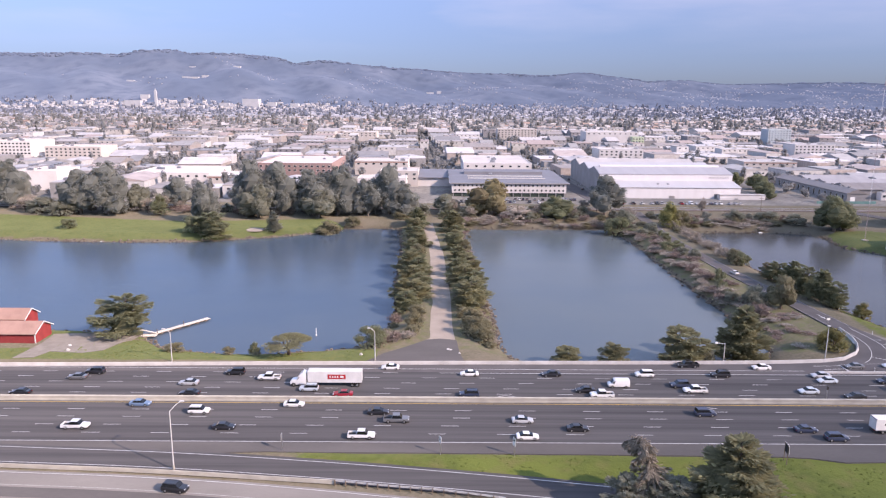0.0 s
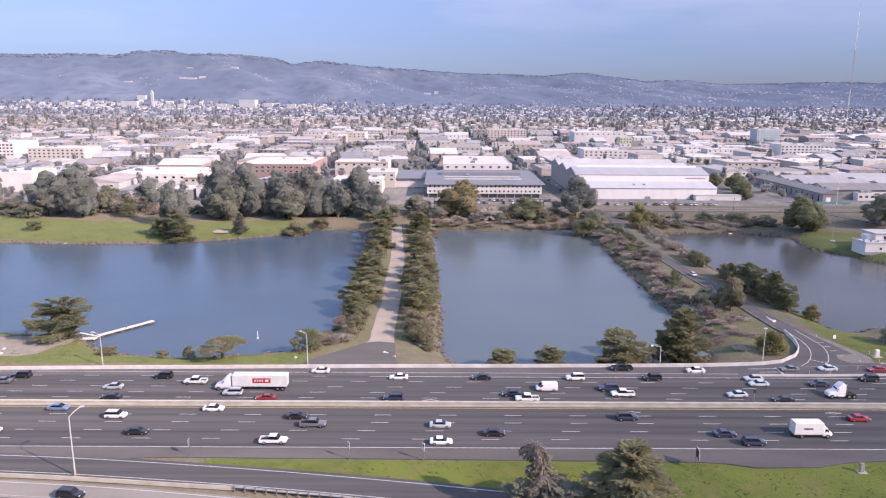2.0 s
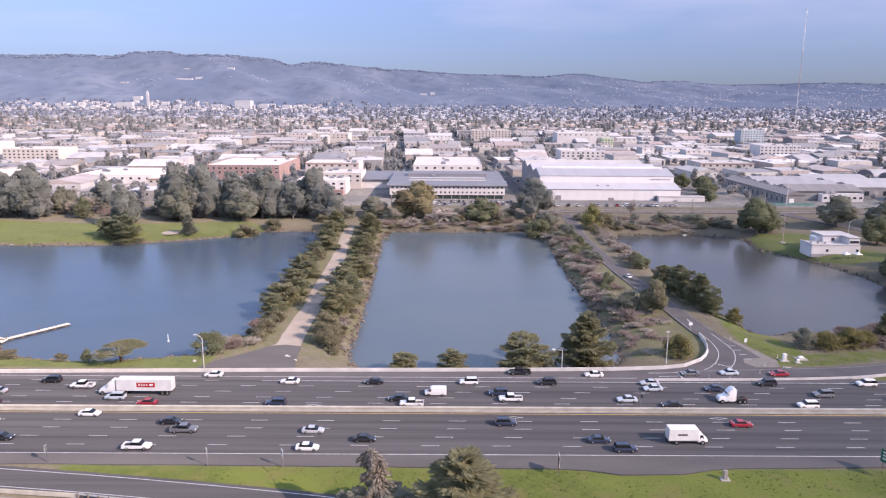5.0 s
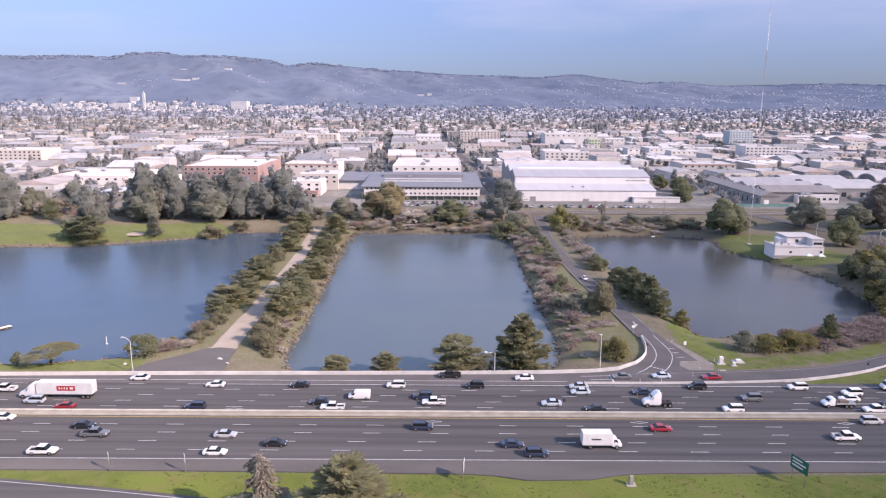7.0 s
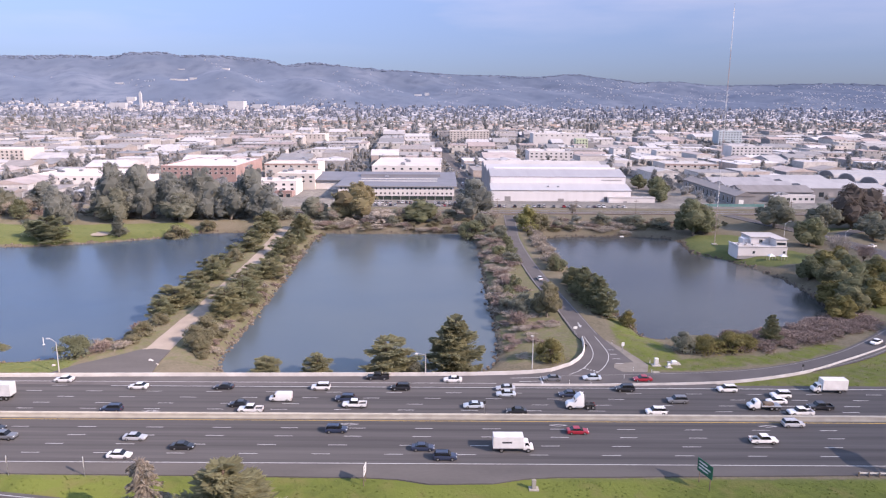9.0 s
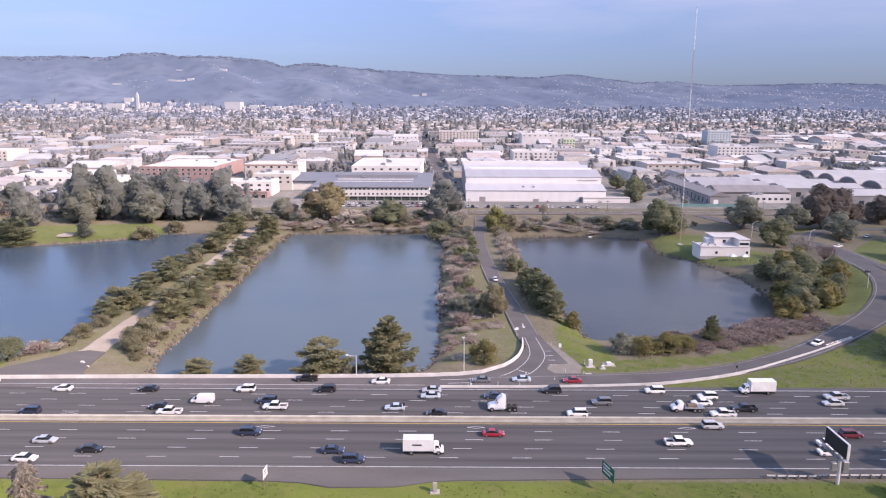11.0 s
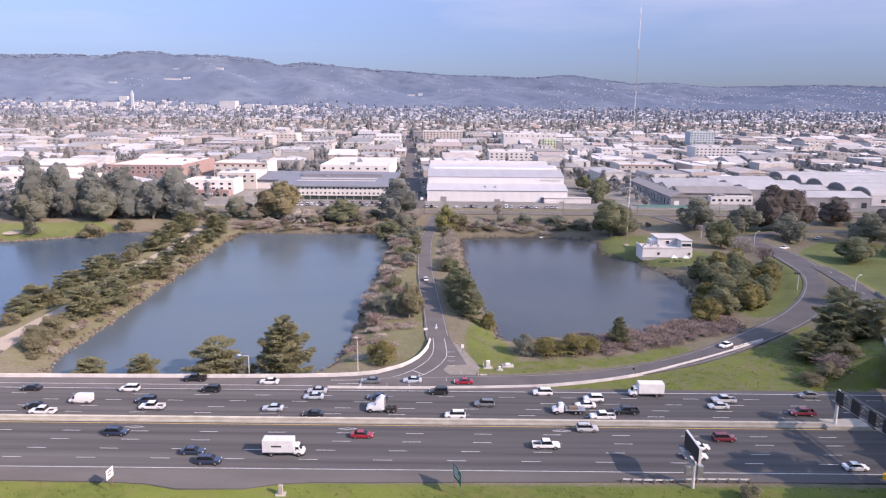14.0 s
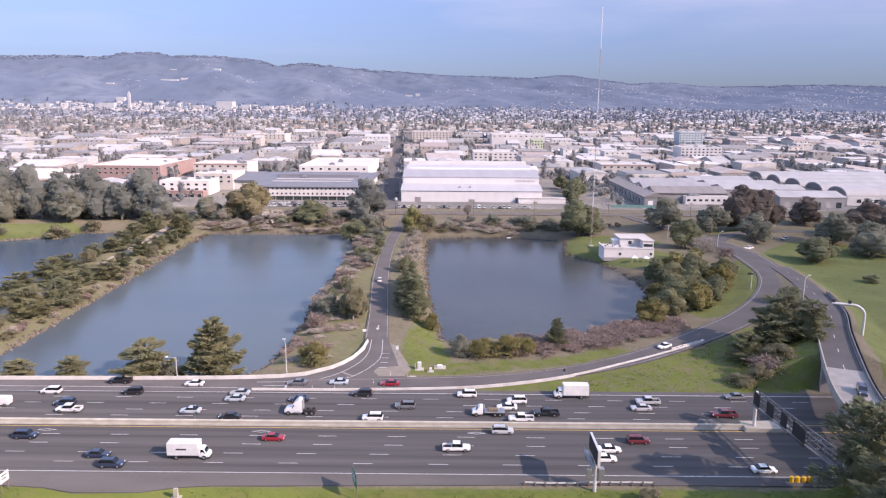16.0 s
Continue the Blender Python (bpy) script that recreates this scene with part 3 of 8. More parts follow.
def along(line, x, y):
    """Distance from a centre line, its height and width factor at the nearest place."""
    d, z, w = np.full(x.shape, 1e9), np.zeros(x.shape), np.ones(x.shape)
    s = spline(line, 6.0)
    for a, b in zip(s, s[1:]):
        dx, dy = b[0] - a[0], b[1] - a[1]
        t = np.clip(((x - a[0]) * dx + (y - a[1]) * dy) / (dx * dx + dy * dy + 1e-12), 0, 1)
        q = np.hypot(x - a[0] - t * dx, y - a[1] - t * dy)
        k = q < d
        d = np.where(k, q, d)
        z = np.where(k, a[2] + t * (b[2] - a[2]), z)
        w = np.where(k, a[3] + t * (b[3] - a[3]), w)
    return d, z, w


def height(x, y):
    x, y = np.asarray(x, float), np.asarray(y, float)
    h = np.full(x.shape, -0.25) + 0.12 * wobble(x, y, 9)
    h = np.where(y < 129, h - 0.012 * np.clip(129 - y, 0, 80), h)
    h = np.where(y > 205, h + 0.1 * wobble(x, y, 23), h)
    t = np.clip((y - 405) / 50, 0, 1)
    h = np.where(y > 405, h * (1 - t) + 1.6 * t, h)
    h = np.where(y > 480, 1.6 + 0.0085 * (y - 480), h)
    t = np.clip((y - 3300) / 1000, 0, 1)
    # hills: a front range with spurs, then the ridge
    ang = 784 + 1245 * (x - 77) / np.maximum(y - 7, 50)
    rows = np.interp(ang, [a for a, _ in RIDGE], [b for _, b in RIDGE])
    top = 69 + (179 - rows) / 1245 * 4590 * 1.02
    spur = 0.5 + 0.5 * wobble(x, y * 0.6, 210)
    ease = t * t * (3 - 2 * t)
    rise = 26 + (top - 26) * (0.75 * ease * (0.55 + 0.45 * spur) + 0.25 * np.clip((y - 4250) / 350, 0, 1) ** 1.2 + 0.75 * (1 - (0.55 + 0.45 * spur)) * np.clip((y - 4150) / 450, 0, 1) ** 1.5)
    rise = rise + 3.5 * wobble(x, y, 49) * t * np.clip((4590 - y) / 200, 0.35, 1)
    rise = rise + 5 * np.abs(wobble(x, y * 0.5, 95)) * np.clip((y - 3700) / 600, 0, 1)
    h = np.where(y > 3300, np.minimum(rise, top - 9 + 2 * wobble(x, 0 * y, 60)), h)
    h = np.where(y > 4605, h - (y - 4605) * 0.5, h)
    # the far shore's lawns lie a little higher than the water
    for name, poly in LAGOONS.items():
        d = edge_distance(poly, x, y) * np.where(inside(poly, x, y), -1, 1) + 0.7 * wobble(x, y, 7)
        bank = np.where(d > 0, WATER + 0.75 * np.minimum(d, 1.5) + 0.28 * np.maximum(d - 1.5, 0), WATER + 0.5 * np.maximum(d, -6))
        h = np.minimum(h, bank)
    for line, half, slope in ((RAMP, 4.6, 0.3), (CAUSEWAY, 4.2, 0.3), (OVERPASS, 4.7, 0.5), (SLIP, 4.4, 0.3), (FRONTAGE, 5.6, 0.3), (PARKROAD, 4.4, 0.2), (FOOTWAY, 3.4, 0.3)):
        near = (np.abs(x) < 520) & (y < 470)
        if not near.any():
            continue
        d, z, w = (np.zeros(x.shape) + 1e9, np.zeros(x.shape), np.ones(x.shape))
        dd, zz, ww = along(line, x[near], y[near])
        d[near], z[near], w[near] = dd, zz, ww
        over = (line is OVERPASS)
        free = (y > 128) & (y < 181) if over else np.zeros(x.shape, bool)
        e = np.maximum(d - half * w - 0.8, 0)
        lift = z - 0.2 - slope * e
        h = np.where((e < 30) & ~free & (z > 0.25), np.maximum(h, lift), h)
        h = np.where((e <= 0) & ~free, np.minimum(h, z - 0.2), h)
    h = np.where((x > -18) & (x < 11) & (y < 200) & (y > 178), np.minimum(h, -0.3), h)
    # the freeway's bed, and the wall under the bridge's far end
    h = np.where((y > 126) & (y < 182) & (np.abs(x) < 900) & ~((y > 174.5) & (x > 150)), np.minimum(h, -0.2), h)
    return h


TURF = []
TURF.append([(-30, 131), (80, 129), (400, 132), (400, 96), (120, 100), (60, 111), (20, 119), (-10, 123.5)])
TURF.append([(40, 104), (400, 90), (400, 60), (-200, 60), (-200, 110), (-40, 106)])
TURF.append([(-400, 182), (-12, 182), (-16, 193), (-45, 190), (-75, 193), (-82, 205), (-92, 209), (-92, 199), (-116, 189), (-135, 189), (-135, 213), (-400, 213)])
TURF.append([(-128, 198), (-92, 201), (-96, 212), (-128, 213)])
TURF.append([(-420, 366), (-225, 364), (-165, 358), (-122, 360), (-86, 373), (-62, 386), (-52, 399), (-66, 412), (-140, 402), (-260, 420), (-420, 424)])
TURF.append([(150, 176.5), (182, 183), (226, 208), (248, 226), (262, 214), (246, 180), (236, 175), (160, 173)])
TURF.append([(138, 184), (150, 184.5), (184, 192.5), (206, 204.5), (200, 207.5), (180, 198), (153, 194.5), (151, 216), (146, 240), (141, 232), (138, 205)])
TURF.append([(106, 196), (122, 196), (127, 206), (125, 226), (112, 232), (106, 225)])
TURF.append([(210, 352), (222, 340), (228, 352), (252, 352), (262, 372), (240, 385), (217, 380)])
TURF.append([(206, 352), (218, 338), (228, 322), (234, 312), (250, 316), (262, 330), (254, 345), (246, 356), (225, 356)])
TURF.append([(272, 264), (262, 252), (240, 236), (236, 238), (232, 250), (246, 262), (270, 300), (282, 320)])
TURF.append([(296, 330), (300, 300), (296, 268), (284, 232), (270, 205), (262, 180), (420, 180), (520, 300), (440, 340), (330, 372), (310, 352)])
TURF.append([(300, 392), (420, 395), (420, 410), (300, 408)])
BARE = [[(-36, 120), (-10, 116), (30, 110), (30, 104), (-40, 110)], [(-112, 190), (-95, 199), (-84, 204), (-92, 195), (-108, 188)]]


def band(a, b, step):
    return list(np.arange(a, b, step))


def geom(a, b, s0, q):
    out, s = [], s0
    while a < b:
        out.append(a)
        a += s
        s *= q
    return out


gx = [-v for v in reversed(geom(262.5, 5200, 4, 1.055))] + band(-260, 340, 2.5) + geom(340, 5200, 4, 1.055)
gy = [-v for v in reversed(geom(-60, 1600, 12, 1.2))] + band(62, 126, 4) + band(126, 432, 2.5) + geom(432, 3300, 4, 1.025) + band(3300, 4560, 22) + [4575, 4590, 4605, 4640, 4700, 4790, 4900]
GX, GY = np.meshgrid(np.array(sorted(gx)), np.array(sorted(gy)))
GZ = height(GX, GY)
nx, ny = GX.shape[1], GX.shape[0]
AX, AY = GX[0], GY[:, 0]


def on_ground(x, y):
    """Heights of the ground sheet at many places."""
    x, y = np.asarray(x, float), np.asarray(y, float)
    i = np.clip(np.searchsorted(AX, x) - 1, 0, nx - 2)
    j = np.clip(np.searchsorted(AY, y) - 1, 0, ny - 2)
    u, v = (x - AX[i]) / (AX[i + 1] - AX[i]), (y - AY[j]) / (AY[j + 1] - AY[j])
    return (GZ[j, i] * (1 - u) + GZ[j, i + 1] * u) * (1 - v) + (GZ[j + 1, i] * (1 - u) + GZ[j + 1, i + 1] * u) * v


def zg(x, y):
    return float(on_ground(x, y))


idx = np.arange(nx * ny).reshape(ny, nx)
quads = np.stack([idx[:-1, :-1], idx[:-1, 1:], idx[1:, 1:], idx[1:, :-1]], -1).reshape(-1, 4)
ground_me = bpy.data.meshes.new("ground")
ground_me.from_pydata(np.stack([GX, GY, GZ], -1).reshape(-1, 3).tolist(), [], quads.tolist())
turf = np.zeros(GX.shape)
for poly in TURF:
    turf = np.maximum(turf, np.where(inside(poly, GX, GY), 1.0, np.clip(0.5 - edge_distance(poly, GX, GY) / 6, 0, 1)))
for poly in BARE:
    turf = np.where(inside(poly, GX, GY), 0.0, turf)
turf = np.where((GX > 103) & (GX < 128) & (GY > 190) & (GY < 395), 0.47, turf)
turf = np.where((GX > -20) & (GX < 26) & (GY > 190) & (GY < 400), 0.44, turf)
for poly in (TURF[5], TURF[6]):
    turf = np.where(inside(poly, GX, GY), 0.57, turf)
turf = np.where(GY > 445, 0.15, turf)
town = np.clip((GY - 462) / 14, 0, 1) * (GY < 3600)
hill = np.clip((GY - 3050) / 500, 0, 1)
verge = np.zeros(GX.shape)
for poly in (TURF[0], TURF[1], TURF[5], TURF[6]):
    verge = np.maximum(verge, np.where(inside(poly, GX, GY), 1.0, 0.0))
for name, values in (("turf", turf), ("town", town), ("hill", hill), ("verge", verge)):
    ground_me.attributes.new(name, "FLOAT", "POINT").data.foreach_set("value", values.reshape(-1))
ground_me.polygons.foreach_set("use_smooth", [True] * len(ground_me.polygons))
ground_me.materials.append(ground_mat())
tagged(new("ground", ground_me), "rolling ground of turf, brown soil, town lots and wooded hills tinted blue for haze", "ground", "", "structure")

# water: one sheet a lagoon, bedded below its banks
WATER_M = water_mat("lagoon_water", (0.045, 0.079, 0.124))
# the east lagoon's water is a darker, greyer copy
EAST_WATER = water_mat("dark_grey_lagoon_water", (0.045, 0.048, 0.052))
for name, (x0, x1, y0, y1), silt in (("west", (-640, 6, 184, 410), 0.22), ("middle", (6, 122, 184, 410), 0.52), ("east", (122, 250, 184, 410), 0.12)):
    g = Geo()
    nxw, nyw = 24, 12
    xs, ys = np.linspace(x0, x1, nxw + 1), np.linspace(y0, y1, nyw + 1)
    g.add([(a, b, WATER) for b in ys for a in xs], [(j * (nxw + 1) + i, j * (nxw + 1) + i + 1, (j + 1) * (nxw + 1) + i + 1, (j + 1) * (nxw + 1) + i) for j in range(nyw) for i in range(nxw)])
    ob = struct("water_" + name, g, EAST_WATER if name == "east" else WATER_M, "calm blue-grey lagoon water with faint ripples", "water")
    ob.data.attributes.new("silt", "FLOAT", "POINT").data.foreach_set("value", [silt] * len(ob.data.vertices))

# ---- freeway ----
X0, X1 = -420.0, 620.0
SHOULDER = [(-420, 127.5), (-60, 127.5), (-34, 130.6), (0, 130.4), (70, 129.6), (78, 129.0), (84, 127.4), (96, 127.6), (104, 129.9), (150, 131.0), (185, 131.6), (620, 131.6)]
FARWALL = [(-420, 172.8), (-200, 174.0), (-110, 175.9), (-52, 177.4), (5, 178.8), (53, 179.6), (88, 180.4), (103, 181.3)]


def slab(lo, hi, material, name, label, top=0.0, step=6.0):
    """A pavement slab between two edge lines, given as functions of x."""
    g = Geo()
    xs = np.arange(X0, X1 + 0.1, step)
    g.skin([[(x, lo(x), top - 0.4), (x, hi(x), top - 0.4), (x, hi(x), top), (x, lo(x), top)] for x in xs])
    return struct(name, g, material, label, "road")


def far_edge(x):
    return float(np.interp(x, [a for a, _ in FARWALL] + [112, 620], [b + 0.4 for _, b in FARWALL] + [182.2, 182.2]))


def far_pave(x):
    if x > 150:
        return float(np.interp(x, [150, 160, 620], [176.2, 174.6, 174.6]))
    return far_edge(x)


slab(lambda x: 134.6, lambda x: 173.2, ASPHALT, "road_freeway", "dark ten-lane asphalt freeway carriageway with tyre-worn lanes")
slab(lambda x: float(np.interp(x, [a for a, _ in SHOULDER], [b for _, b in SHOULDER])), lambda x: 134.6, ASPHALT_OLD, "road_shoulder", "pale grey asphalt hard shoulder of the freeway")
slab(lambda x: 173.2, far_pave, ASPHALT_ROAD, "road_far_shoulder", "grey asphalt far shoulder and exit lane", -0.003)

marks = tagged(thing("road_marking", "white and yellow painted freeway lane markings", "road marking", kind="structure"))


def stripe(x0, x1, y, material, w=0.16, name="edge_line"):
    part(name, Geo().box(x0, x1, y - w / 2, y + w / 2, -0.02, 0.006), material, marks)


stripe(X0, X1, 134.8, PAINT_W, 0.22)
stripe(X0, X1, 153.7, PAINT_Y, 0.22)
stripe(X0, X1, 156.9, PAINT_Y, 0.18)
stripe(8, X1, 172.6, PAINT_W, 0.26)
stripe(X0, 100, 177.3 - 2.0, PAINT_W, 0.2)
dash = Geo().box(-1.9, 1.9, -0.085, 0.085, -0.02, 0.006).mesh("lane_dash", PAINT_W)
for y, ph, lo, hi in ((138.5, 3.6, -118, 318), (142.3, 6.4, -118, 318), (146.2, 9.0, -120, 325), (150.0, 9.4, -125, 330), (159.3, 5.0, -125, 340), (162.5, 7.0, -125, 340), (165.9, 11.0, -130, 340),
                      (169.3, 1.5, -130, 345), (172.6, 6.0, -135, 7)):
    x = lo - (lo - ph) % 14.63
    while x < hi:
        ob = new("lane_dash", dash)
        ob.parent, ob.location = marks, (x, y, 0)
        x += 14.63
for x, y in ((66, 151.9), (112, 151.9), (158, 151.9), (20, 158.0), (104, 158.0)):
    g = Geo()
    for sx, sy in ((1, 1), (1, -1), (-1, 1), (-1, -1)):
        g.add([(x + 2.2 * sx, y, 0.006), (x, y + 0.55 * sy, 0.006), (x, y + 0.35 * sy, 0.006), (x + 1.6 * sx, y, 0.006)], [(0, 1, 2, 3) if sx * sy > 0 else (3, 2, 1, 0)])
    part("diamond", g, PAINT_W, marks)

# median barrier with its shelf, open at the bridge pier
for x0, x1 in ((X0, 216.0), (236.0, X1)):
    g = Geo().prism([(154.35, -0.1), (154.5, 0.25), (154.68, 0.4), (154.78, 0.98), (155.55, 0.98), (155.65, 0.4), (155.85, 0.25), (156.0, -0.1)], x0, x1)
    struct("barrier_median", g, CONCRETE, "buff concrete median barrier between the carriageways", "barrier")
g = Geo().prism([(153.4, -0.1), (153.4, 0.9), (157.2, 0.9), (157.2, -0.1)], 216.0, 226.0)
struct("barrier_pier_island", g, CONCRETE, "buff concrete island round the bridge pier", "barrier")

PROF = [(-0.3, -0.3), (-0.22, 0.2), (-0.1, 0.88), (0.12, 0.88), (0.22, 0.2), (0.3, -0.3)]
wall_line = [(x, y, 0) for x, y in FARWALL] + [(109, 182.0, 0), (115, 183.6, 0), (121, 188.2, 0), (125.6, 195.5, 0), (127.8, 204, 0), (128.4, 210, 0)]
struct("barrier_far", wall_along(wall_line, PROF, 4), WHITEWALL, "long whitewashed concrete barrier along the lagoon", "barrier")
island = [(104, 173.9, 0), (125, 174.1, 0), (150, 175.4, 0), (164, 177.6, 0), (182, 183.6, 0), (199, 193.2, 0), (214, 202.6, 0), (228, 212.2, 0.2)]
struct("barrier_exit", wall_along(island, [(o * 0.7, h * 0.62) for o, h in PROF], 4), WHITEWALL, "weathered concrete barrier beside the exit ramp", "barrier")
slipwall = [(x, y - 4.6, z) for x, y, z, _ in SLIP[:4]] + [(-25, 119.9, 0), (-15, 118.9, 0)]
struct("barrier_slip", wall_along(slipwall, [(o * 0.8, h * 0.62) for o, h in PROF], 4), CONCRETE, "low weathered concrete barrier beside the slip road", "barrier")

# ---- other roads and paths ----
struct("road_ramp", ribbon(RAMP, -4.3, 4.3, 0.02), ASPHALT_ROAD, "curving grey asphalt exit ramp", "road")
struct("road_causeway", ribbon(CAUSEWAY, -3.6, 3.6, 0.0), ASPHALT_ROAD, "narrow asphalt road along the causeway", "road")
struct("road_slip", ribbon(SLIP, -4.2, 3.9, -0.006), ASPHALT, "dark asphalt slip road leaving the freeway", "road")
struct("road_frontage", ribbon(FRONTAGE, -5.2, 5.2, 0.0), TANROAD, "pale concrete frontage road", "road")
struct("road_park", ribbon(PARKROAD, -4, 4, 0.0), ASPHALT_ROAD, "asphalt park road under trees", "road")
struct("pavement_path", ribbon(FOOTWAY, -3.9, 3.9, 0.0), PATHDIRT, "pale gravel path along the tree-lined causeway", "path")
g = Geo()
fan = [(-17, 179.2), (11, 179.8), (9.6, 188), (9.0, 198.4), (4.2, 199.6), (0.2, 198.6), (-5.5, 192.5), (-11.5, 187)]
g.skin([[(x, y, -0.9) for x, y in fan], [(x, y, -0.02) for x, y in fan]])
struct("pavement_apron", g, ASPHALT_OLD, "worn asphalt apron at the path's end", "pavement")
g = Geo()
fan = [(103, 173.6), (140, 175.5), (141.5, 182.2), (137.5, 185.5), (135.6, 192), (135.0, 204), (129.4, 206), (127.2, 200), (121.4, 188.8), (114.8, 183.9), (108, 181.9), (103, 181.0)]
g.skin([[(x, y, -0.6) for x, y in fan], [(x, y, -0.012) for x, y in fan]])
struct("pavement_exit", g, ASPHALT_ROAD, "asphalt junction apron at the exit", "pavement")
g = Geo()
fan = [(135.4, 209), (134.2, 203), (134.4, 193), (132.4, 186.6), (134.2, 183.4), (140.6, 183.6), (142.2, 188.6), (141.0, 193.5), (137.8, 203.5)]
g.skin([[(x, y, -0.9) for x, y in fan], [(x, y, -0.004) for x, y in fan]])
struct("pavement_gravel", g, GRAVEL, "tan gravel shoulder beside the causeway road", "pavement")
g = Geo()
fan = [(-112, 182.0), (-106.5, 182.6), (-104.6, 187.4), (-95, 186.2), (-90.4, 188.4), (-87.0, 198.6), (-86.0, 204), (-91, 204.6), (-111.4, 202.2), (-110.6, 194)]
g.skin([[(x, y, -1.0) for x, y in fan], [(x, y, -0.14) for x, y in fan]])
struct("pavement_yard", g, GRAVEL, "pale gravel yard beside the red sheds", "pavement")
# lawn path
struct("pavement_lawn", ribbon([(-250, 372, -0.42), (-205, 372, -0.42), (-170, 369, -0.42), (-130, 371, -0.42), (-100, 383, -0.42), (-78, 394, -0.42), (-60, 408, -0.4)], -1.0, 1.0, 0.05, 0.5), PATHDIRT, "narrow pale footpath across the lawn", "path")

for line, offs in ((RAMP, (-3.6, 3.4)), (CAUSEWAY[2:], (-3.1, 3.1))):
    for o in offs:
        part("edge_line", ribbon(line, o - 0.07, o + 0.07, 0.03, 0.03), WORN_PAINT if o else PAINT_Y, marks)
for o, m in ((-4.4, WORN_PAINT), (0.3, WORN_PAINT), (4.5, PAINT_W)):
    part("edge_line", ribbon(FRONTAGE, o - 0.09, o + 0.09, 0.012, 0.02), m, marks)
struct("road_frontage_lane", ribbon(FRONTAGE, -3.6, -0.4, 0.006, 0.1), ASPHALT_OLD, "darker worn lane of the frontage road", "road")
for o in (-2.9, 2.9):
    part("edge_line", ribbon(SLIP, o - 0.1, o + 0.1, 0.002, 0.02), PAINT_W, marks)
arrow = Geo().add([(129.9, 226, 0.01), (130.3, 226, 0.01), (130.3, 223, 0.01), (130.8, 223, 0.01), (130.1, 221, 0.01), (129.4, 223, 0.01), (129.9, 223, 0.01)], [(0, 6, 5, 4, 3, 2, 1)])
part("arrow", arrow, PAINT_W, marks)
# lines of the junction: along the curved barrier, and from the causeway to the exit lane
bend = [(104, 178.9, 0), (112, 179.4, 0), (119.3, 181.2, 0), (124.8, 187.0, 0), (128.4, 194.5, 0), (129.6, 202, 0), (129.3, 212, 0)]
part("edge_line", ribbon(bend, -0.1, 0.1, 0.012, 0.03), PAINT_W, marks)
bend = [(106, 176.5, 0), (113, 177.2, 0), (119.4, 178.5, 0), (124, 180.6, 0), (127.4, 183.2, 0), (130.7, 188.6, 0), (133.2, 196, 0), (133.2, 204, 0), (132.6, 212, 0)]
part("edge_line", ribbon(bend, -0.1, 0.1, 0.012, 0.03), PAINT_W, marks)
for i in range(5):
    x, y = 124.4 + 0.72 * i, 186.0 - 0.62 * i
    part("stop_dash", Geo().box(x - 0.3, x + 0.3, y - 0.2, y + 0.2, -0.03, 0.012), PAINT_W, marks)
for i in range(4):
    part("cross_line", Geo().box(133.6, 135.6, 189.5 + 3.6 * i, 189.75 + 3.6 * i, -0.03, 0.012), PAINT_W, marks)
for i in range(6):
    x, y = 120.4 + 1.3 * i, 178.0 + 0.26 * i
    part("chevron", Geo().add([(x, y, 0.012), (x + 0.7, y + 0.1, 0.012), (x + 1.3, y + 1.2, 0.012), (x + 0.6, y + 1.1, 0.012)], [(0, 1, 2, 3)]), PAINT_W, marks)
part("stop_bar", Geo().box(111.6, 112.05, 175.4, 180.0, -0.03, 0.012), PAINT_W, marks)

# ---- overpass ----
bridge = thing("overpass_bridge", "grey concrete road bridge curving over the freeway", "bridge")
deck_line = [p for p in OVERPASS if p[1] < 230]
part("deck", ribbon(deck_line, -4.2, 4.2, 0.02, 1.5), DECKCON, bridge, "worn grey concrete bridge deck")
part("approach_road", ribbon(OVERPASS[:6] + [(245.4, 169.3, 8.0, 1.0)], -3.75, 3.75, 0.06, 0.4), ASPHALT_ROAD, bridge)
part("parapet", wall_along([(p[0], p[1], p[2]) for p in deck_line], [(-4.3, -0.7), (-4.3, 0.85), (-4.0, 0.85), (-4.0, -0.7)]), CONCRETE, bridge)
part("side_rail", wall_along([(p[0], p[1], p[2]) for p in OVERPASS[2:-1]], [(4.0, -0.6), (4.0, 0.75), (4.12, 0.9), (4.3, 0.9), (4.3, -0.6)]), DARKGREY, bridge, "dark weathered steel side rail")
part("side_rail", wall_along([(p[0], p[1], p[2]) for p in OVERPASS[2:-1]], [(4.75, -0.4), (4.75, 0.7), (4.95, 0.7), (4.95, -0.4)]), TRIM, bridge, "dark outer guardrail")
for y0, xs in ((155.2, (237, 240, 243)), (132.0, (232.6, 235.2, 237.8)),):
    for x in xs:
        part("column", Geo().tube((x, y0, -0.3), (x, y0, 6.6), 0.75, 0.75, 14), DECKCON, bridge)
g = Geo()
g.add([(243.8, 176.2, -0.4), (252.4, 174.0, -0.4), (252.4, 174.0, 7.0), (243.8, 176.2, 7.0), (252.2, 195, -0.4), (260.6, 193, -0.4), (260.6, 193, 6.6), (252.2, 195, 6.6)],
      [(0, 1, 2, 3), (4, 7, 6, 5), (0, 3, 7, 4), (1, 5, 6, 2), (3, 2, 6, 7), (0, 4, 5, 1)])
part("abutment", g, DECKCON, bridge)
centre = spline(OVERPASS[:9], 3.0)
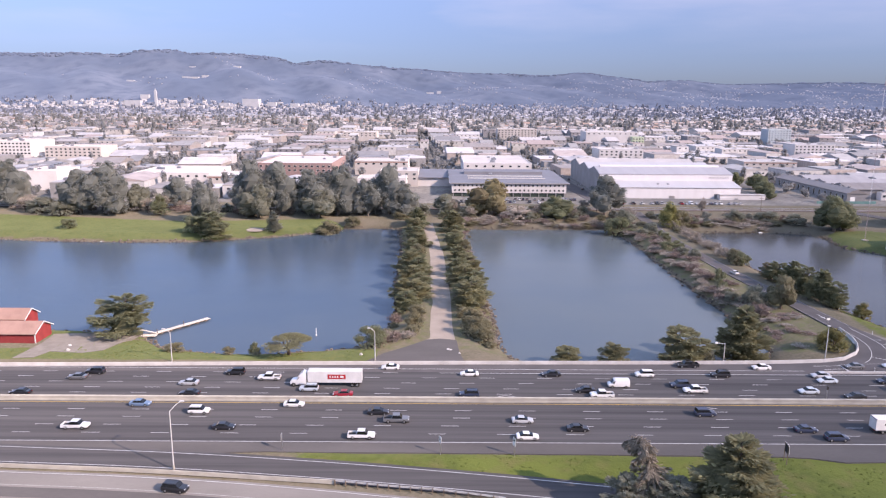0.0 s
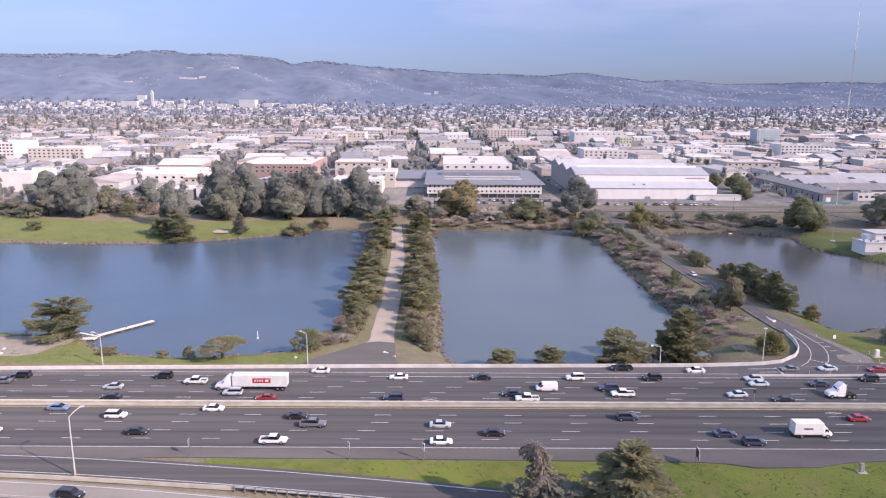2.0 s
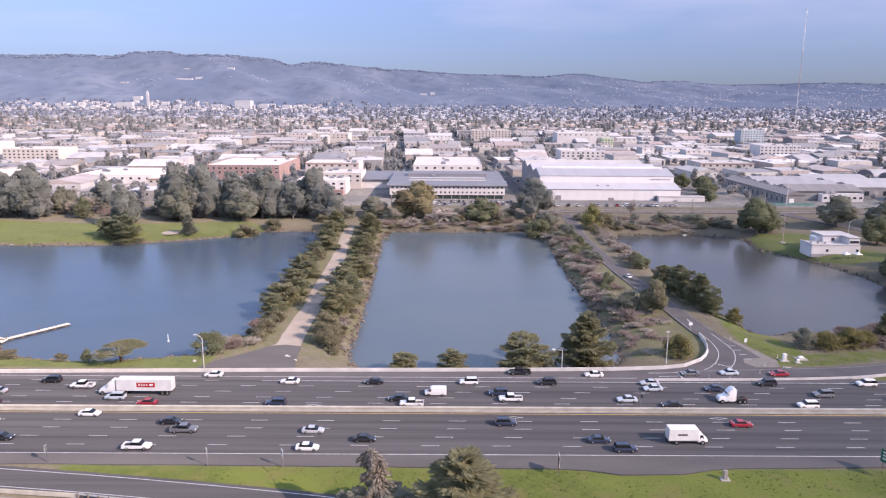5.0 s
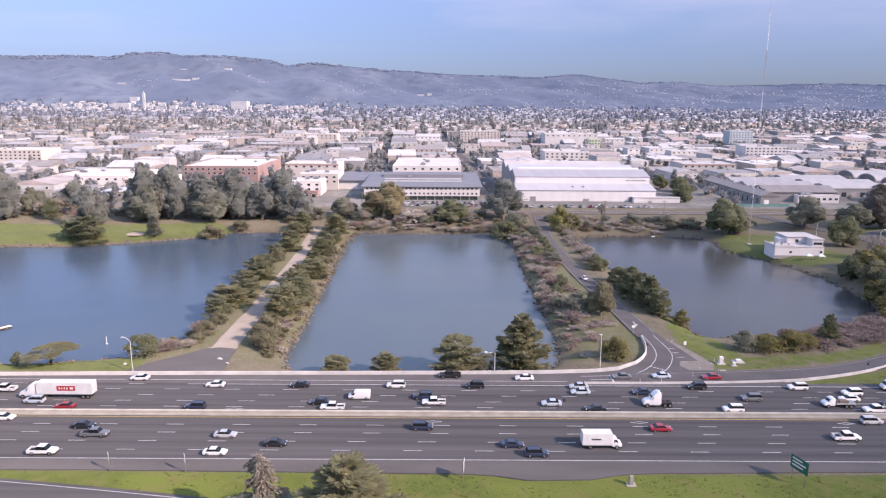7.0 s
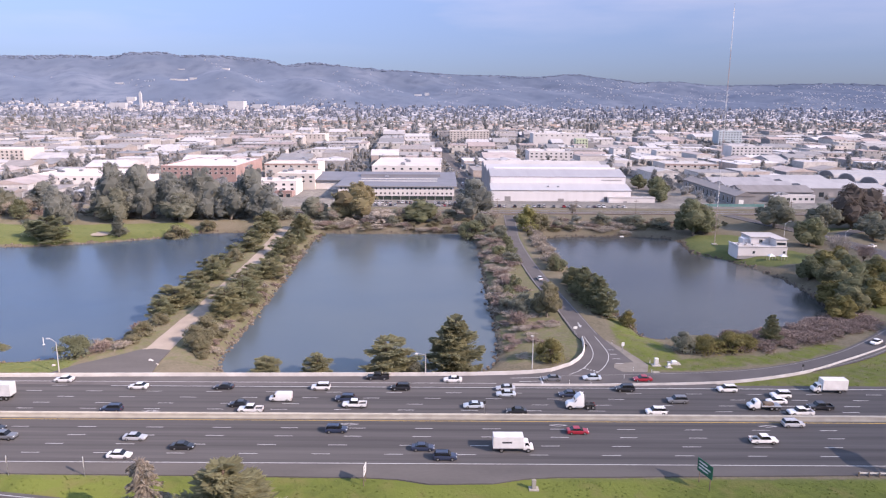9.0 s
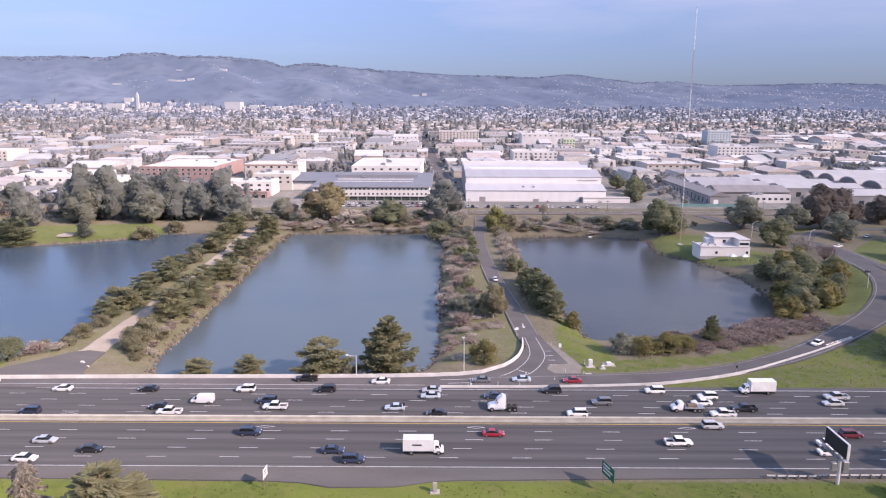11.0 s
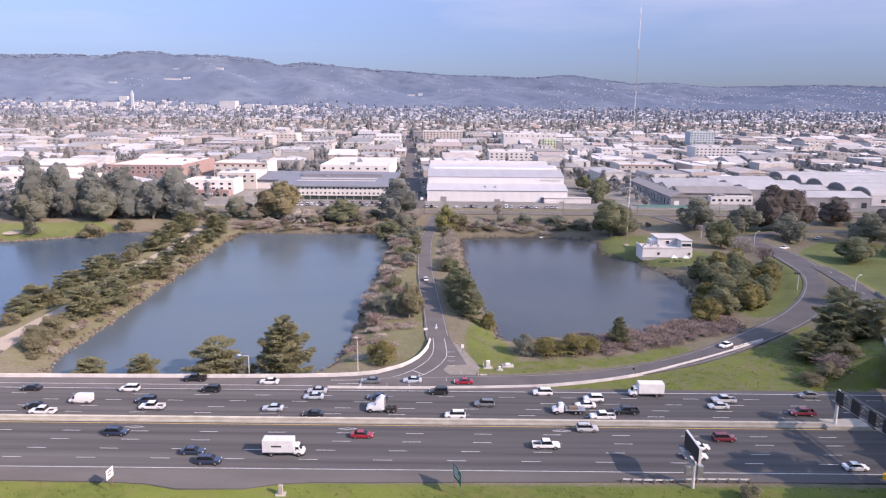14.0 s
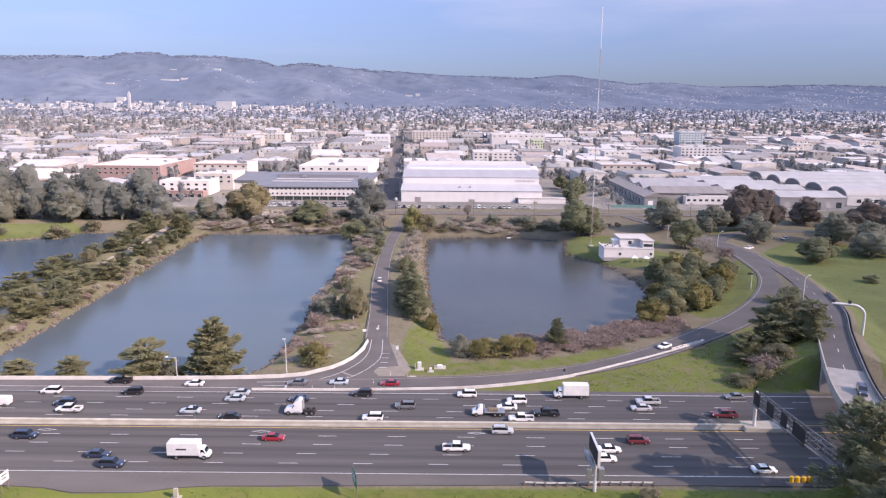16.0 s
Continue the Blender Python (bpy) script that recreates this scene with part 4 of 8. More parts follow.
for q, q2 in list(zip(centre, centre[1:]))[3::4]:
    a, b = Vector(q[:3]), Vector(q2[:3])
    d = (b - a).normalized()
    n = Vector((-d.y, d.x, 0)) * 0.09
    up = Vector((0, 0, 0.075))
    part("lane_dash", Geo().add([tuple(a - n + up), tuple(b - n + up), tuple(b + n + up), tuple(a + n + up)], [(0, 1, 2, 3)]), PAINT_W, bridge)

# ---- trees and shrubs ----
def leaves(g, rng, centre, radii, n, size, up=0.35, flat=1.0, k=0, ray=False, loose=0.4):
    """n small leaf sprays over the outer part of a clump, facing mostly outwards."""
    c = np.array(centre)
    d = rng.normal(size=(n, 3))
    d /= np.linalg.norm(d, axis=1)[:, None]
    d[:, 2] = np.where(d[:, 2] < -0.35, -d[:, 2], d[:, 2])
    r = 0.55 + 0.5 * rng.random(n) ** 0.6
    p = c + d * r[:, None] * np.array(radii)
    nrm = d + rng.normal(size=(n, 3)) * loose + np.array([0, 0, up])
    nrm /= np.linalg.norm(nrm, axis=1)[:, None]
    u = np.cross(nrm, rng.normal(size=(n, 3)))
    u /= np.linalg.norm(u, axis=1)[:, None] + 1e-9
    w = np.cross(nrm, u)
    if ray:      # sprays that point outwards, lying nearly flat
        u = d * np.array([1, 1, 0.35]) + rng.normal(size=(n, 3)) * np.array([0.5, 0.5, 0.25])
        u /= np.linalg.norm(u, axis=1)[:, None] + 1e-9
        w = np.cross(np.array([0, 0, 1.0]) + d * 0.5 + rng.normal(size=(n, 3)) * 0.35, u)
        w /= np.linalg.norm(w, axis=1)[:, None] + 1e-9
    s = size * (0.6 + 0.8 * rng.random(n))
    u, w = u * s[:, None], w * (s * (0.45 + 0.3 * rng.random(n)) * flat)[:, None]
    m = len(g.v)
    q = np.stack([p - u * 0.9 - w * 0.3, p + u * 0.2 - w, p + u - w * 0.1, p - u * 0.1 + w], 1).reshape(-1, 3)
    g.v.extend(map(tuple, q.tolist()))
    g.f.extend((m + 4 * i, m + 4 * i + 1, m + 4 * i + 2, m + 4 * i + 3) for i in range(n))
    g.k.extend([k] * n)


def bough(g, rng, a, b, width, n, size, droop=0.22, loose=0.28):
    """Flat, ragged sprays fanned out along a branch from a to b, drooping a little to the sides."""
    a, b = np.array(a, float), np.array(b, float)
    axis = b - a
    u = axis / (np.linalg.norm(axis) + 1e-9)
    side = np.cross(u, [0, 0, 1.0])
    side /= np.linalg.norm(side) + 1e-9
    nrm = np.cross(side, u)
    t = rng.random(n) ** 0.65
    lat = np.clip(rng.normal(size=n) * 0.45, -1, 1) * width * (0.3 + 0.7 * np.sin(np.pi * np.clip(t * 0.85 + 0.1, 0, 1)))
    p = a + axis * t[:, None] + side * lat[:, None] + nrm * (rng.normal(size=n) * 0.09 * width - droop * np.abs(lat))[:, None]
    d = u * 0.9 + side * (lat / width * 1.2 + rng.normal(size=n) * 0.3)[:, None] + np.array([0, 0, 1.0]) * (rng.normal(size=n) * 0.22)[:, None]
    d /= np.linalg.norm(d, axis=1)[:, None]
    w = np.cross(nrm + rng.normal(size=(n, 3)) * loose, d)
    w /= np.linalg.norm(w, axis=1)[:, None] + 1e-9
    L = size * (0.6 + 0.9 * rng.random(n))
    d, w = d * L[:, None], w * (L * (0.26 + 0.16 * rng.random(n)))[:, None]
    m = len(g.v)
    q = np.stack([p - d * 0.8 - w * 0.3, p + d * 0.1 - w, p + d, p - d * 0.1 + w], 1).reshape(-1, 3)
    g.v.extend(map(tuple, q.tolist()))
    g.f.extend((m + 4 * i, m + 4 * i + 1, m + 4 * i + 2, m + 4 * i + 3) for i in range(n))
    g.k.extend([0] * n)


def core(g, rng, centre, radii, n=6, rows=3, k=0, lo=-1.25):
    """The dense inner mass of a clump, an uneven closed shape."""
    c = np.array(centre)
    rings = []
    for i in range(rows + 1):
        a = lo + (1.45 - lo) * i / rows
        rings.append([tuple(c + np.array(radii) * (0.8 + 0.35 * rng.random()) * np.array((math.cos(a) * math.cos(b), math.cos(a) * math.sin(b), math.sin(a)))) for b in (6.283 * (j + 0.5 * (i % 2)) / n for j in range(n))])
    g.skin(rings, k)


def twigs(g, rng, centre, radii, n, length, thin=0.035):
    c = np.array(centre)
    d = rng.normal(size=(n, 3))
    d /= np.linalg.norm(d, axis=1)[:, None]
    d[:, 2] = np.abs(d[:, 2])
    p = c + d * (0.2 + 0.8 * rng.random(n))[:, None] * np.array(radii)
    a = d + rng.normal(size=(n, 3)) * 0.4 + np.array([0, 0, 0.35])
    a /= np.linalg.norm(a, axis=1)[:, None]
    s = rng.normal(size=(n, 3))
    s = np.cross(a, s)
    s /= np.linalg.norm(s, axis=1)[:, None] + 1e-9
    L = length * (0.5 + rng.random(n))
    m = len(g.v)
    t = thin * (0.6 + rng.random(n))
    q = np.stack([p - s * t[:, None], p + s * t[:, None], p + a * L[:, None] + s * (t * 0.5)[:, None], p + a * L[:, None] - s * (t * 0.5)[:, None]], 1).reshape(-1, 3)
    g.v.extend(map(tuple, q.tolist()))
    g.f.extend((m + 4 * i, m + 4 * i + 1, m + 4 * i + 2, m + 4 * i + 3) for i in range(n))
    g.k.extend([0] * n)


def limbs(g, rng, base, tops, r0):
    for t in tops:
        mid = (Vector(base) + Vector(t)) * 0.5 + Vector((rng.normal() * 0.3, rng.normal() * 0.3, 0.3))
        g.tube(base, mid, r0, r0 * 0.65, 6)
        g.tube(mid, t, r0 * 0.65, r0 * 0.25, 5)


def tree_mesh(kind, seed):
    """Crown and trunk meshes of a tree about 10 m high and 10 m wide."""
    rng = np.random.default_rng(seed)
    fine = 1.9 if seed > 20 else 1.0      # trees near the camera carry more and smaller sprays
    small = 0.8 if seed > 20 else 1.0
    crown, trunk = Geo(), Geo()
    if kind == "spread":      # flat-topped cypress with layered plates
        trunk.tube((0, 0, -0.4), (0.2, 0.1, 3.0), 0.42, 0.32, 9)
        tops = []
        for i in range(17):
            a, r = rng.random() * 6.28, 0.6 + 3.6 * rng.random() ** 0.7
            z = 8.6 - 0.36 * r * r ** 0.55 + rng.normal() * 0.5
            z = max(z, 3.0 + rng.random())
            c = (r * math.cos(a), r * math.sin(a), z)
            tops.append(c)
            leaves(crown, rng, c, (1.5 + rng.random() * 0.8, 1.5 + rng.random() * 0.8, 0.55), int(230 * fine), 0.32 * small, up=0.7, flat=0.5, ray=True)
            core(crown, rng, c, (0.9, 0.9, 0.2))
        limbs(trunk, rng, (0.2, 0.1, 2.8), tops[::2], 0.2)
        return crown, trunk, LEAF_CYP, BARK
    if kind == "cone":        # broad conical cypress, tiers of upswept flat boughs
        trunk.tube((0, 0, -0.4), (0, 0, 9.2), 0.4, 0.06, 9)
        for i in range(58):
            f = (i + 0.5) / 58
            z = 1.0 + 8.4 * f
            rr = 4.8 * (1 - f) ** 0.62 * (0.55 + 0.55 * rng.random()) + 0.25
            a = i * 2.4 + rng.normal() * 0.3
            tip = (rr * math.cos(a), rr * math.sin(a), z + 0.16 * rr + rng.normal() * 0.2)
            if i % 3 == 0:
                trunk.tube((0, 0, z - 0.4), (tip[0] * 0.7, tip[1] * 0.7, z), 0.1, 0.04, 5)
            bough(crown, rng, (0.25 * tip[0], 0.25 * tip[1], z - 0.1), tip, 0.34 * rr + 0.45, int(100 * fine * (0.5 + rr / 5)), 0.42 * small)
        core(crown, rng, (0, 0, 4.0), (2.0, 2.0, 3.6), 8, 5)
        return crown, trunk, LEAF_CYP, BARK
    if kind == "dead":        # dying conifer: a bent stem hung with drooping grey sprays
        stem = [(0.6, 0, -0.4), (0.5, 0.1, 2.5), (0.2, 0, 5.0), (-0.1, 0.1, 7.2), (-0.9, 0, 8.9), (-2.2, 0, 9.5), (-3.4, 0, 8.9)]
        for k, (a, b) in enumerate(zip(stem, stem[1:])):
            trunk.tube(a, b, 0.34 - 0.045 * k, 0.30 - 0.045 * k, 8)
            for q in range(13):
                f = rng.random()
                c = Vector(a).lerp(Vector(b), f)
                t = rng.random() * 6.28
                out = (0.9 + 2.2 * rng.random()) * (1.3 - 0.13 * k)
                tip = (c.x + out * math.cos(t), c.y + out * math.sin(t), c.z - 0.3 - 1.3 * rng.random())
                trunk.tube(c, (c.x + 0.6 * (tip[0] - c.x), c.y + 0.6 * (tip[1] - c.y), c.z + 0.25), 0.06, 0.03, 4)
                bough(crown, rng, (c.x, c.y, c.z + 0.2), tip, 0.8, 95, 0.36, 0.9, 0.6)
        return crown, trunk, LEAF_DEAD, BARK_PALE
    if kind == "gum":         # eucalyptus: tall, a few billowing lobes of small clumps with dark gaps between
        trunk.tube((0, 0, -0.4), (0.1, 0, 4.2), 0.36, 0.26, 9)
        tops = []
        turn = rng.random() * 6.28
        lobes = [((0.5 * math.cos(turn), 0.5 * math.sin(turn), 6.9), 2.5)]
        for i in range(6):
            a = turn + i * 1.047 + rng.normal() * 0.25
            r = 2.1 + 0.6 * rng.random()
            lobes.append(((r * math.cos(a), r * math.sin(a), (2.6, 4.9, 3.6)[i % 3] + rng.normal() * 0.35), 2.05 + 0.8 * rng.random()))
        for c, r in lobes:
            tops.append(c)
            core(crown, rng, c, (r * 0.8, r * 0.8, r * 0.8), 8, 5)
            for k in range(15):
                d = rng.normal(size=3)
                d[2] = d[2] * 0.8 + 0.25
                d /= np.linalg.norm(d)
                q = 0.55 + 0.4 * rng.random()
                leaves(crown, rng, (c[0] + d[0] * r * 0.8, c[1] + d[1] * r * 0.8, c[2] + d[2] * r * 0.85), (q, q, q * 0.85), 80, 0.17, up=0.3, loose=0.3)
        core(crown, rng, (0, 0, 4.0), (2.2, 2.2, 2.9), 9, 6)
        limbs(trunk, rng, (0.1, 0, 3.2), tops, 0.16)
        return crown, trunk, LEAF_EUC, BARK_PALE
    if kind == "dome":        # full cypress, tiers of flat boughs from the ground up, uneven in reach
        trunk.tube((0, 0, -0.4), (0, 0, 8.6), 0.4, 0.06, 9)
        lop = rng.random() * 6.28
        for i in range(40):
            f = (i + 0.5) / 40
            z = 0.7 + 8.2 * f
            a = i * 2.4 + rng.normal() * 0.4
            rr = 4.7 * math.sqrt(max(0.04, 1 - (max(0, z - 2.2) / 7.4) ** 2)) * (0.45 + 0.65 * rng.random()) * (1 + 0.2 * math.cos(a - lop))
            tip = (rr * math.cos(a), rr * math.sin(a), z + 0.08 * rr + rng.normal() * 0.25)
            if i % 4 == 0:
                trunk.tube((0, 0, max(0.3, z - 0.8)), (tip[0] * 0.8, tip[1] * 0.8, z - 0.05), 0.11, 0.04, 5)
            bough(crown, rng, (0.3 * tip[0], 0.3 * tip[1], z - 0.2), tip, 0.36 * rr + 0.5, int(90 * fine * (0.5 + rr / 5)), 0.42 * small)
        core(crown, rng, (0.5 * math.cos(lop), 0.5 * math.sin(lop), 3.2), (2.0, 2.0, 2.9), 8, 5)
        return crown, trunk, LEAF_CYP, BARK
    if kind == "shrub":
        for i in range(13):
            a, r = rng.random() * 6.28, 3.6 * rng.random() ** 0.6
            z = 1.6 + 5.8 * (1 - (r / 4.4) ** 2) * (0.55 + 0.5 * rng.random())
            c = (r * math.cos(a), r * math.sin(a), z)
            q = 1.5 + 0.7 * rng.random()
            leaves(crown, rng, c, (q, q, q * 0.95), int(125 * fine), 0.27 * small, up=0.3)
            core(crown, rng, c, (q * 0.62, q * 0.62, q * 0.58))
            trunk.tube((0.2 * math.cos(a), 0.2 * math.sin(a), -0.4), c, 0.13, 0.05, 5)
        leaves(crown, rng, (0, 0, 1.5), (4.2, 4.2, 2.0), 330, 0.4, up=0.3)
        return crown, trunk, LEAF_SHRUB, BARK
    if kind == "bare":        # leafless winter scrub
        for i in range(12):
            a, r = rng.random() * 6.28, 4.0 * rng.random() ** 0.6
            c = (r * math.cos(a), r * math.sin(a), 1.0 + 4.0 * rng.random())
            twigs(crown, rng, c, (2.3, 2.3, 2.4), 64, 1.6, 0.1)
            trunk.tube((0.02 * c[0], 0.02 * c[1], -0.4), c, 0.1, 0.04, 5)
        return crown, trunk, TWIG, BARK
    if kind == "winter":      # leafless tree
        trunk.tube((0, 0, -0.4), (0, 0, 3.6), 0.3, 0.2, 8)
        tops = []
        for i in range(14):
            a, r = rng.random() * 6.28, 3.6 * rng.random() ** 0.5
            c = (r * math.cos(a), r * math.sin(a), 5 + 4 * rng.random() - 0.3 * r)
            tops.append(c)
            twigs(crown, rng, c, (1.7, 1.7, 1.7), 150, 1.2, 0.035)
        limbs(trunk, rng, (0, 0, 3.2), tops, 0.14)
        return crown, trunk, TWIG, BARK
    raise ValueError(kind)


TREES = {}
KINDS = {"dome": ("bushy_cypress", "tree"), "spread": ("cypress_tree", "tree"), "cone": ("conical_cypress", "tree"), "gum": ("eucalyptus_tree", "tree"), "shrub": ("shrub", "shrub"),
         "bare": ("bare_shrub", "shrub"), "dead": ("dying_conifer", "tree"), "winter": ("leafless_tree", "tree")}


def plant(kind, x, y, h, w, label, group, foliage=None, seed=0, name="", z=None, lean=0.0):
    """Sets one tree or shrub of height h and width w on the ground."""
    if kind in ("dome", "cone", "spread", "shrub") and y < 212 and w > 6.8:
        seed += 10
    key = (kind, foliage.name if foliage else "", seed)
    zz = zg(x, y) if z is None else z
    turn = (x * 37.7 + y * 91.3) % 360
    m = Matrix.Translation((x, y, zz)) @ pose(0, 0, 0, lean, 0, turn) @ Matrix.Diagonal((w / 10, w / 10, h / 10, 1))
    if key not in TREES:
        crown, trunk, leaf, bark = tree_mesh(kind, 11 + seed)
        ob = new(name or KINDS[kind][0])
        tagged(ob, label, KINDS[kind][1], group)
        part("trunk", trunk, bark, ob, "", True)
        part("crown", crown, foliage or leaf, ob)
        ob.matrix_basis = m
        TREES[key] = ob
        return ob
    src = TREES[key]
    ob = copy_thing(src, Matrix.Identity(4))
    ob.matrix_basis = m
    ob.name = name or KINDS[kind][0]
    return tagged(ob, label, KINDS[kind][1], group)


R = random.Random(5)
# along the near bank
plant("dome", -89.6, 203, 14.8, 19.5, "broad dark green cypress beside the gravel yard", "bank trees", LEAF_CYP, 1)
plant("spread", -38, 187.5, 6.4, 13.5, "low flat-topped olive cypress on the grassy bank", "bank trees", LEAF_CYP2, 2)
plant("shrub", -47.5, 187.5, 4.4, 4.2, "small dark round shrub on the bank", "bank shrubs", LEAF_CYP, 0)
plant("shrub", -55, 188, 3.0, 4.4, "low yellow-green shrub on the bank", "bank shrubs", LEAF_SHRUB, 1)
plant("shrub", -71, 190, 3.2, 7.0, "low brown-green scrub at the water", "bank shrubs", LEAF_SHRUB, 2)
plant("shrub", -15.5, 193.5, 8.0, 10.5, "dense dark green shrub on the bank", "bank shrubs", LEAF_CYP, 1)
plant("dome", 39.4, 186.3, 6.0, 10.5, "low bushy cypress beside the white barrier", "bank trees", LEAF_CYP2, 3)
plant("dome", 53.0, 186.6, 6.8, 9.6, "low bushy cypress beside the white barrier", "bank trees", LEAF_CYP2, 1)
plant("dome", 71.2, 188.4, 12.2, 18.5, "wide windswept cypress beside the white barrier", "bank trees", LEAF_CYP2, 2)
plant("shrub", 78.5, 187.6, 6.5, 6.5, "dark undergrowth beside the cypress", "bank shrubs", LEAF_DARK, 0)
plant("cone", 90.0, 190.0, 18.3, 20.5, "tall conical cypress with tiered branches", "bank trees", LEAF_CYP2, 4)
plant("shrub", 116, 191.5, 8.0, 9.5, "round yellow-green bush behind the curved barrier", "bank shrubs", LEAF_OLIVE, 1)
# tree rows on the path's causeway
LEFT = [("dome", -10.5, 399, 9, 11), ("cone", -8.5, 383, 12.5, 12.5), ("dome", -9.5, 368, 10, 11), ("dome", -8, 353, 8, 10), ("dome", -6.3, 337, 7.5, 11), ("dome", -9, 325, 7, 9), ("shrub", -5.8, 314, 7.2, 7.5),
        ("dome", -8.5, 300, 8, 10), ("dome", -8.2, 288, 9.5, 12.5), ("dome", -4.8, 279, 8, 9), ("dome", -6.2, 266, 8.5, 11), ("dome", -4.0, 255, 7.5, 9), ("dome", -6.2, 243, 9.6, 13.5), ("dome", -7.8, 233, 7.5, 9),
        ("shrub", -3.6, 223, 5.0, 5.8), ("shrub", -3.8, 211.5, 5.4, 6.2), ("shrub", -4.2, 204, 3.9, 4.4)]
for i, (kind, x, y, h, w) in enumerate(LEFT):
    plant(kind, x, y, h, w * 1.2, "bushy green cypress in the row beside the gravel path" if kind != "shrub" else "round grey-green bush beside the gravel path", "path trees", (LEAF_CYP2, LEAF_CYP)[i % 2] if kind != "shrub" else LEAF_SHRUB, 1 + i % 4)
RIGHT = [("dome", 9, 393, 10, 11), ("cone", 11, 376, 12.5, 14), ("dome", 12.5, 362, 8, 9), ("dome", 11.8, 348, 7, 9.5), ("dome", 11.0, 329, 9, 10.5), ("shrub", 15.6, 330, 7.5, 6.5), ("dome", 12.0, 308, 7, 9), ("dome", 15.6, 288, 8.6, 13),
         ("dome", 10.8, 276, 8.5, 9), ("dome", 13.5, 262, 9.5, 11.5), ("dome", 16.5, 246, 12, 13), ("dome", 14.6, 232, 11.5, 13.5), ("shrub", 11.6, 221.5, 4.2, 5.5)]
for i, (kind, x, y, h, w) in enumerate(RIGHT):
    plant(kind, x, y, h, w * 1.2, "bushy green cypress in the row beside the gravel path" if kind != "shrub" else "round grey-green bush beside the gravel path", "path trees", (LEAF_CYP, LEAF_CYP2)[i % 2] if kind != "shrub" else LEAF_SHRUB, 1 + (i + 2) % 4)
plant("shrub", 15.0, 204, 7.8, 10.5, "round olive-brown bush at the path's end", "path shrubs", LEAF_SHRUB, 1)
plant("shrub", 14.6, 212, 7.0, 9, "round olive-brown bush at the path's end", "path shrubs", LEAF_SHRUB, 0)
for x, y, h, w in ((241, 512, 13, 15), (247, 530, 15, 18), (252, 552, 14, 17), (243, 572, 13, 15), (239, 498, 8, 10)):
    plant("gum", x, y, h, w, "dark bushy tree on the lot beside the hall", "lot trees", LEAF_CYP, 1)
plant("shrub", 17.4, 199, 6, 7, "round olive-brown bush at the path's end", "path shrubs", LEAF_SHRUB, 2)
for i, (x, y, h, w) in enumerate([(-5, 200, 3.5, 5), (-10, 197, 4.5, 6), (-13, 203, 3.8, 5), (19, 222, 3.0, 4), (20, 238, 3, 4), (19.5, 262, 3, 4), (17, 300, 3, 4), (-10.5, 222, 4, 5)]):
    plant("bare", x, y, h, w, "grey leafless scrub on the causeway bank", "causeway scrub", (TWIG, TWIG_RED)[i % 2], i % 3)
for i in range(34):
    y = 196 + i * 6.0
    plant("bare" if i % 3 else "shrub", 18.6 + R.uniform(-1.6, 1.4), y, R.uniform(1.2, 2.8), R.uniform(3.0, 5), "low tangled scrub on the causeway bank", "causeway scrub", (LEAF_SHRUB, TWIG, TWIG_RED)[i % 3], i % 3)
    if i % 2:
        plant("shrub", -11.0 + R.uniform(-1.2, 1.2), y + 3, R.uniform(2.0, 4.0), R.uniform(4, 6), "low green scrub on the causeway bank", "causeway scrub", LEAF_SHRUB, i % 3)
# far shore, from the lawn to the road causeway
LAWN_TREES = [
    ("gum", -269, 445, 33, 24, 0, LEAF_EUC), ("gum", -214, 424, 30, 24, 1, LEAF_EUC), ("gum", -196, 422, 34, 24, 2, LEAF_EUC), ("gum", -184, 436, 18, 13, 0, LEAF_DARK),
    ("shrub", -165, 421, 14, 13, 0, LEAF_CYP), ("gum", -161, 443, 22, 18, 1, LEAF_EUC), ("shrub", -238, 424, 13, 20, 2, LEAF_DARK), ("shrub", -222, 418, 12, 18, 1, LEAF_DARK),
    ("gum", -131, 400, 25, 16, 2, LEAF_EUC), ("dome", -117, 364, 15, 22, 3, LEAF_CYP), ("shrub", -126, 368, 12, 14, 1, LEAF_CYP), ("gum", -112, 425, 36, 22, 0, LEAF_EUC),
    ("gum", -95, 424, 36, 24, 1, LEAF_EUC), ("gum", -104, 414, 22, 20, 2, LEAF_DARK), ("cone", -86, 376, 12.5, 10, 1, LEAF_DARK),
]
SHORE_TREES = [
    ("gum", -74, 424, 30, 24, 2, LEAF_EUC), ("gum", -58, 425, 33, 24, 0, LEAF_EUC), ("gum", -68, 415, 20, 20, 1, LEAF_DARK), ("gum", -40, 422, 24, 18, 2, LEAF_EUC),
    ("gum", -27, 427, 34, 22, 1, LEAF_EUC), ("gum", -18, 420, 22, 18, 0, LEAF_EUC), ("shrub", -58, 384, 10.5, 16, 0, LEAF_SHRUB), ("shrub", -198, 378, 7, 10, 1, LEAF_CYP),
    ("shrub", -47, 400, 8, 11, 2, LEAF_SHRUB), ("gum", 34, 428, 24, 25, 2, LEAF_TAN), ("shrub", 50, 416, 10, 20, 1, TWIG), ("gum", 73, 416, 15, 18, 0, LEAF_CYP),
    ("gum", 104, 426, 28, 22, 1, LEAF_EUC), ("shrub", 102, 385, 14, 16, 1, LEAF_CYP), ("shrub", 109, 398, 12, 14, 2, LEAF_DARK),
]
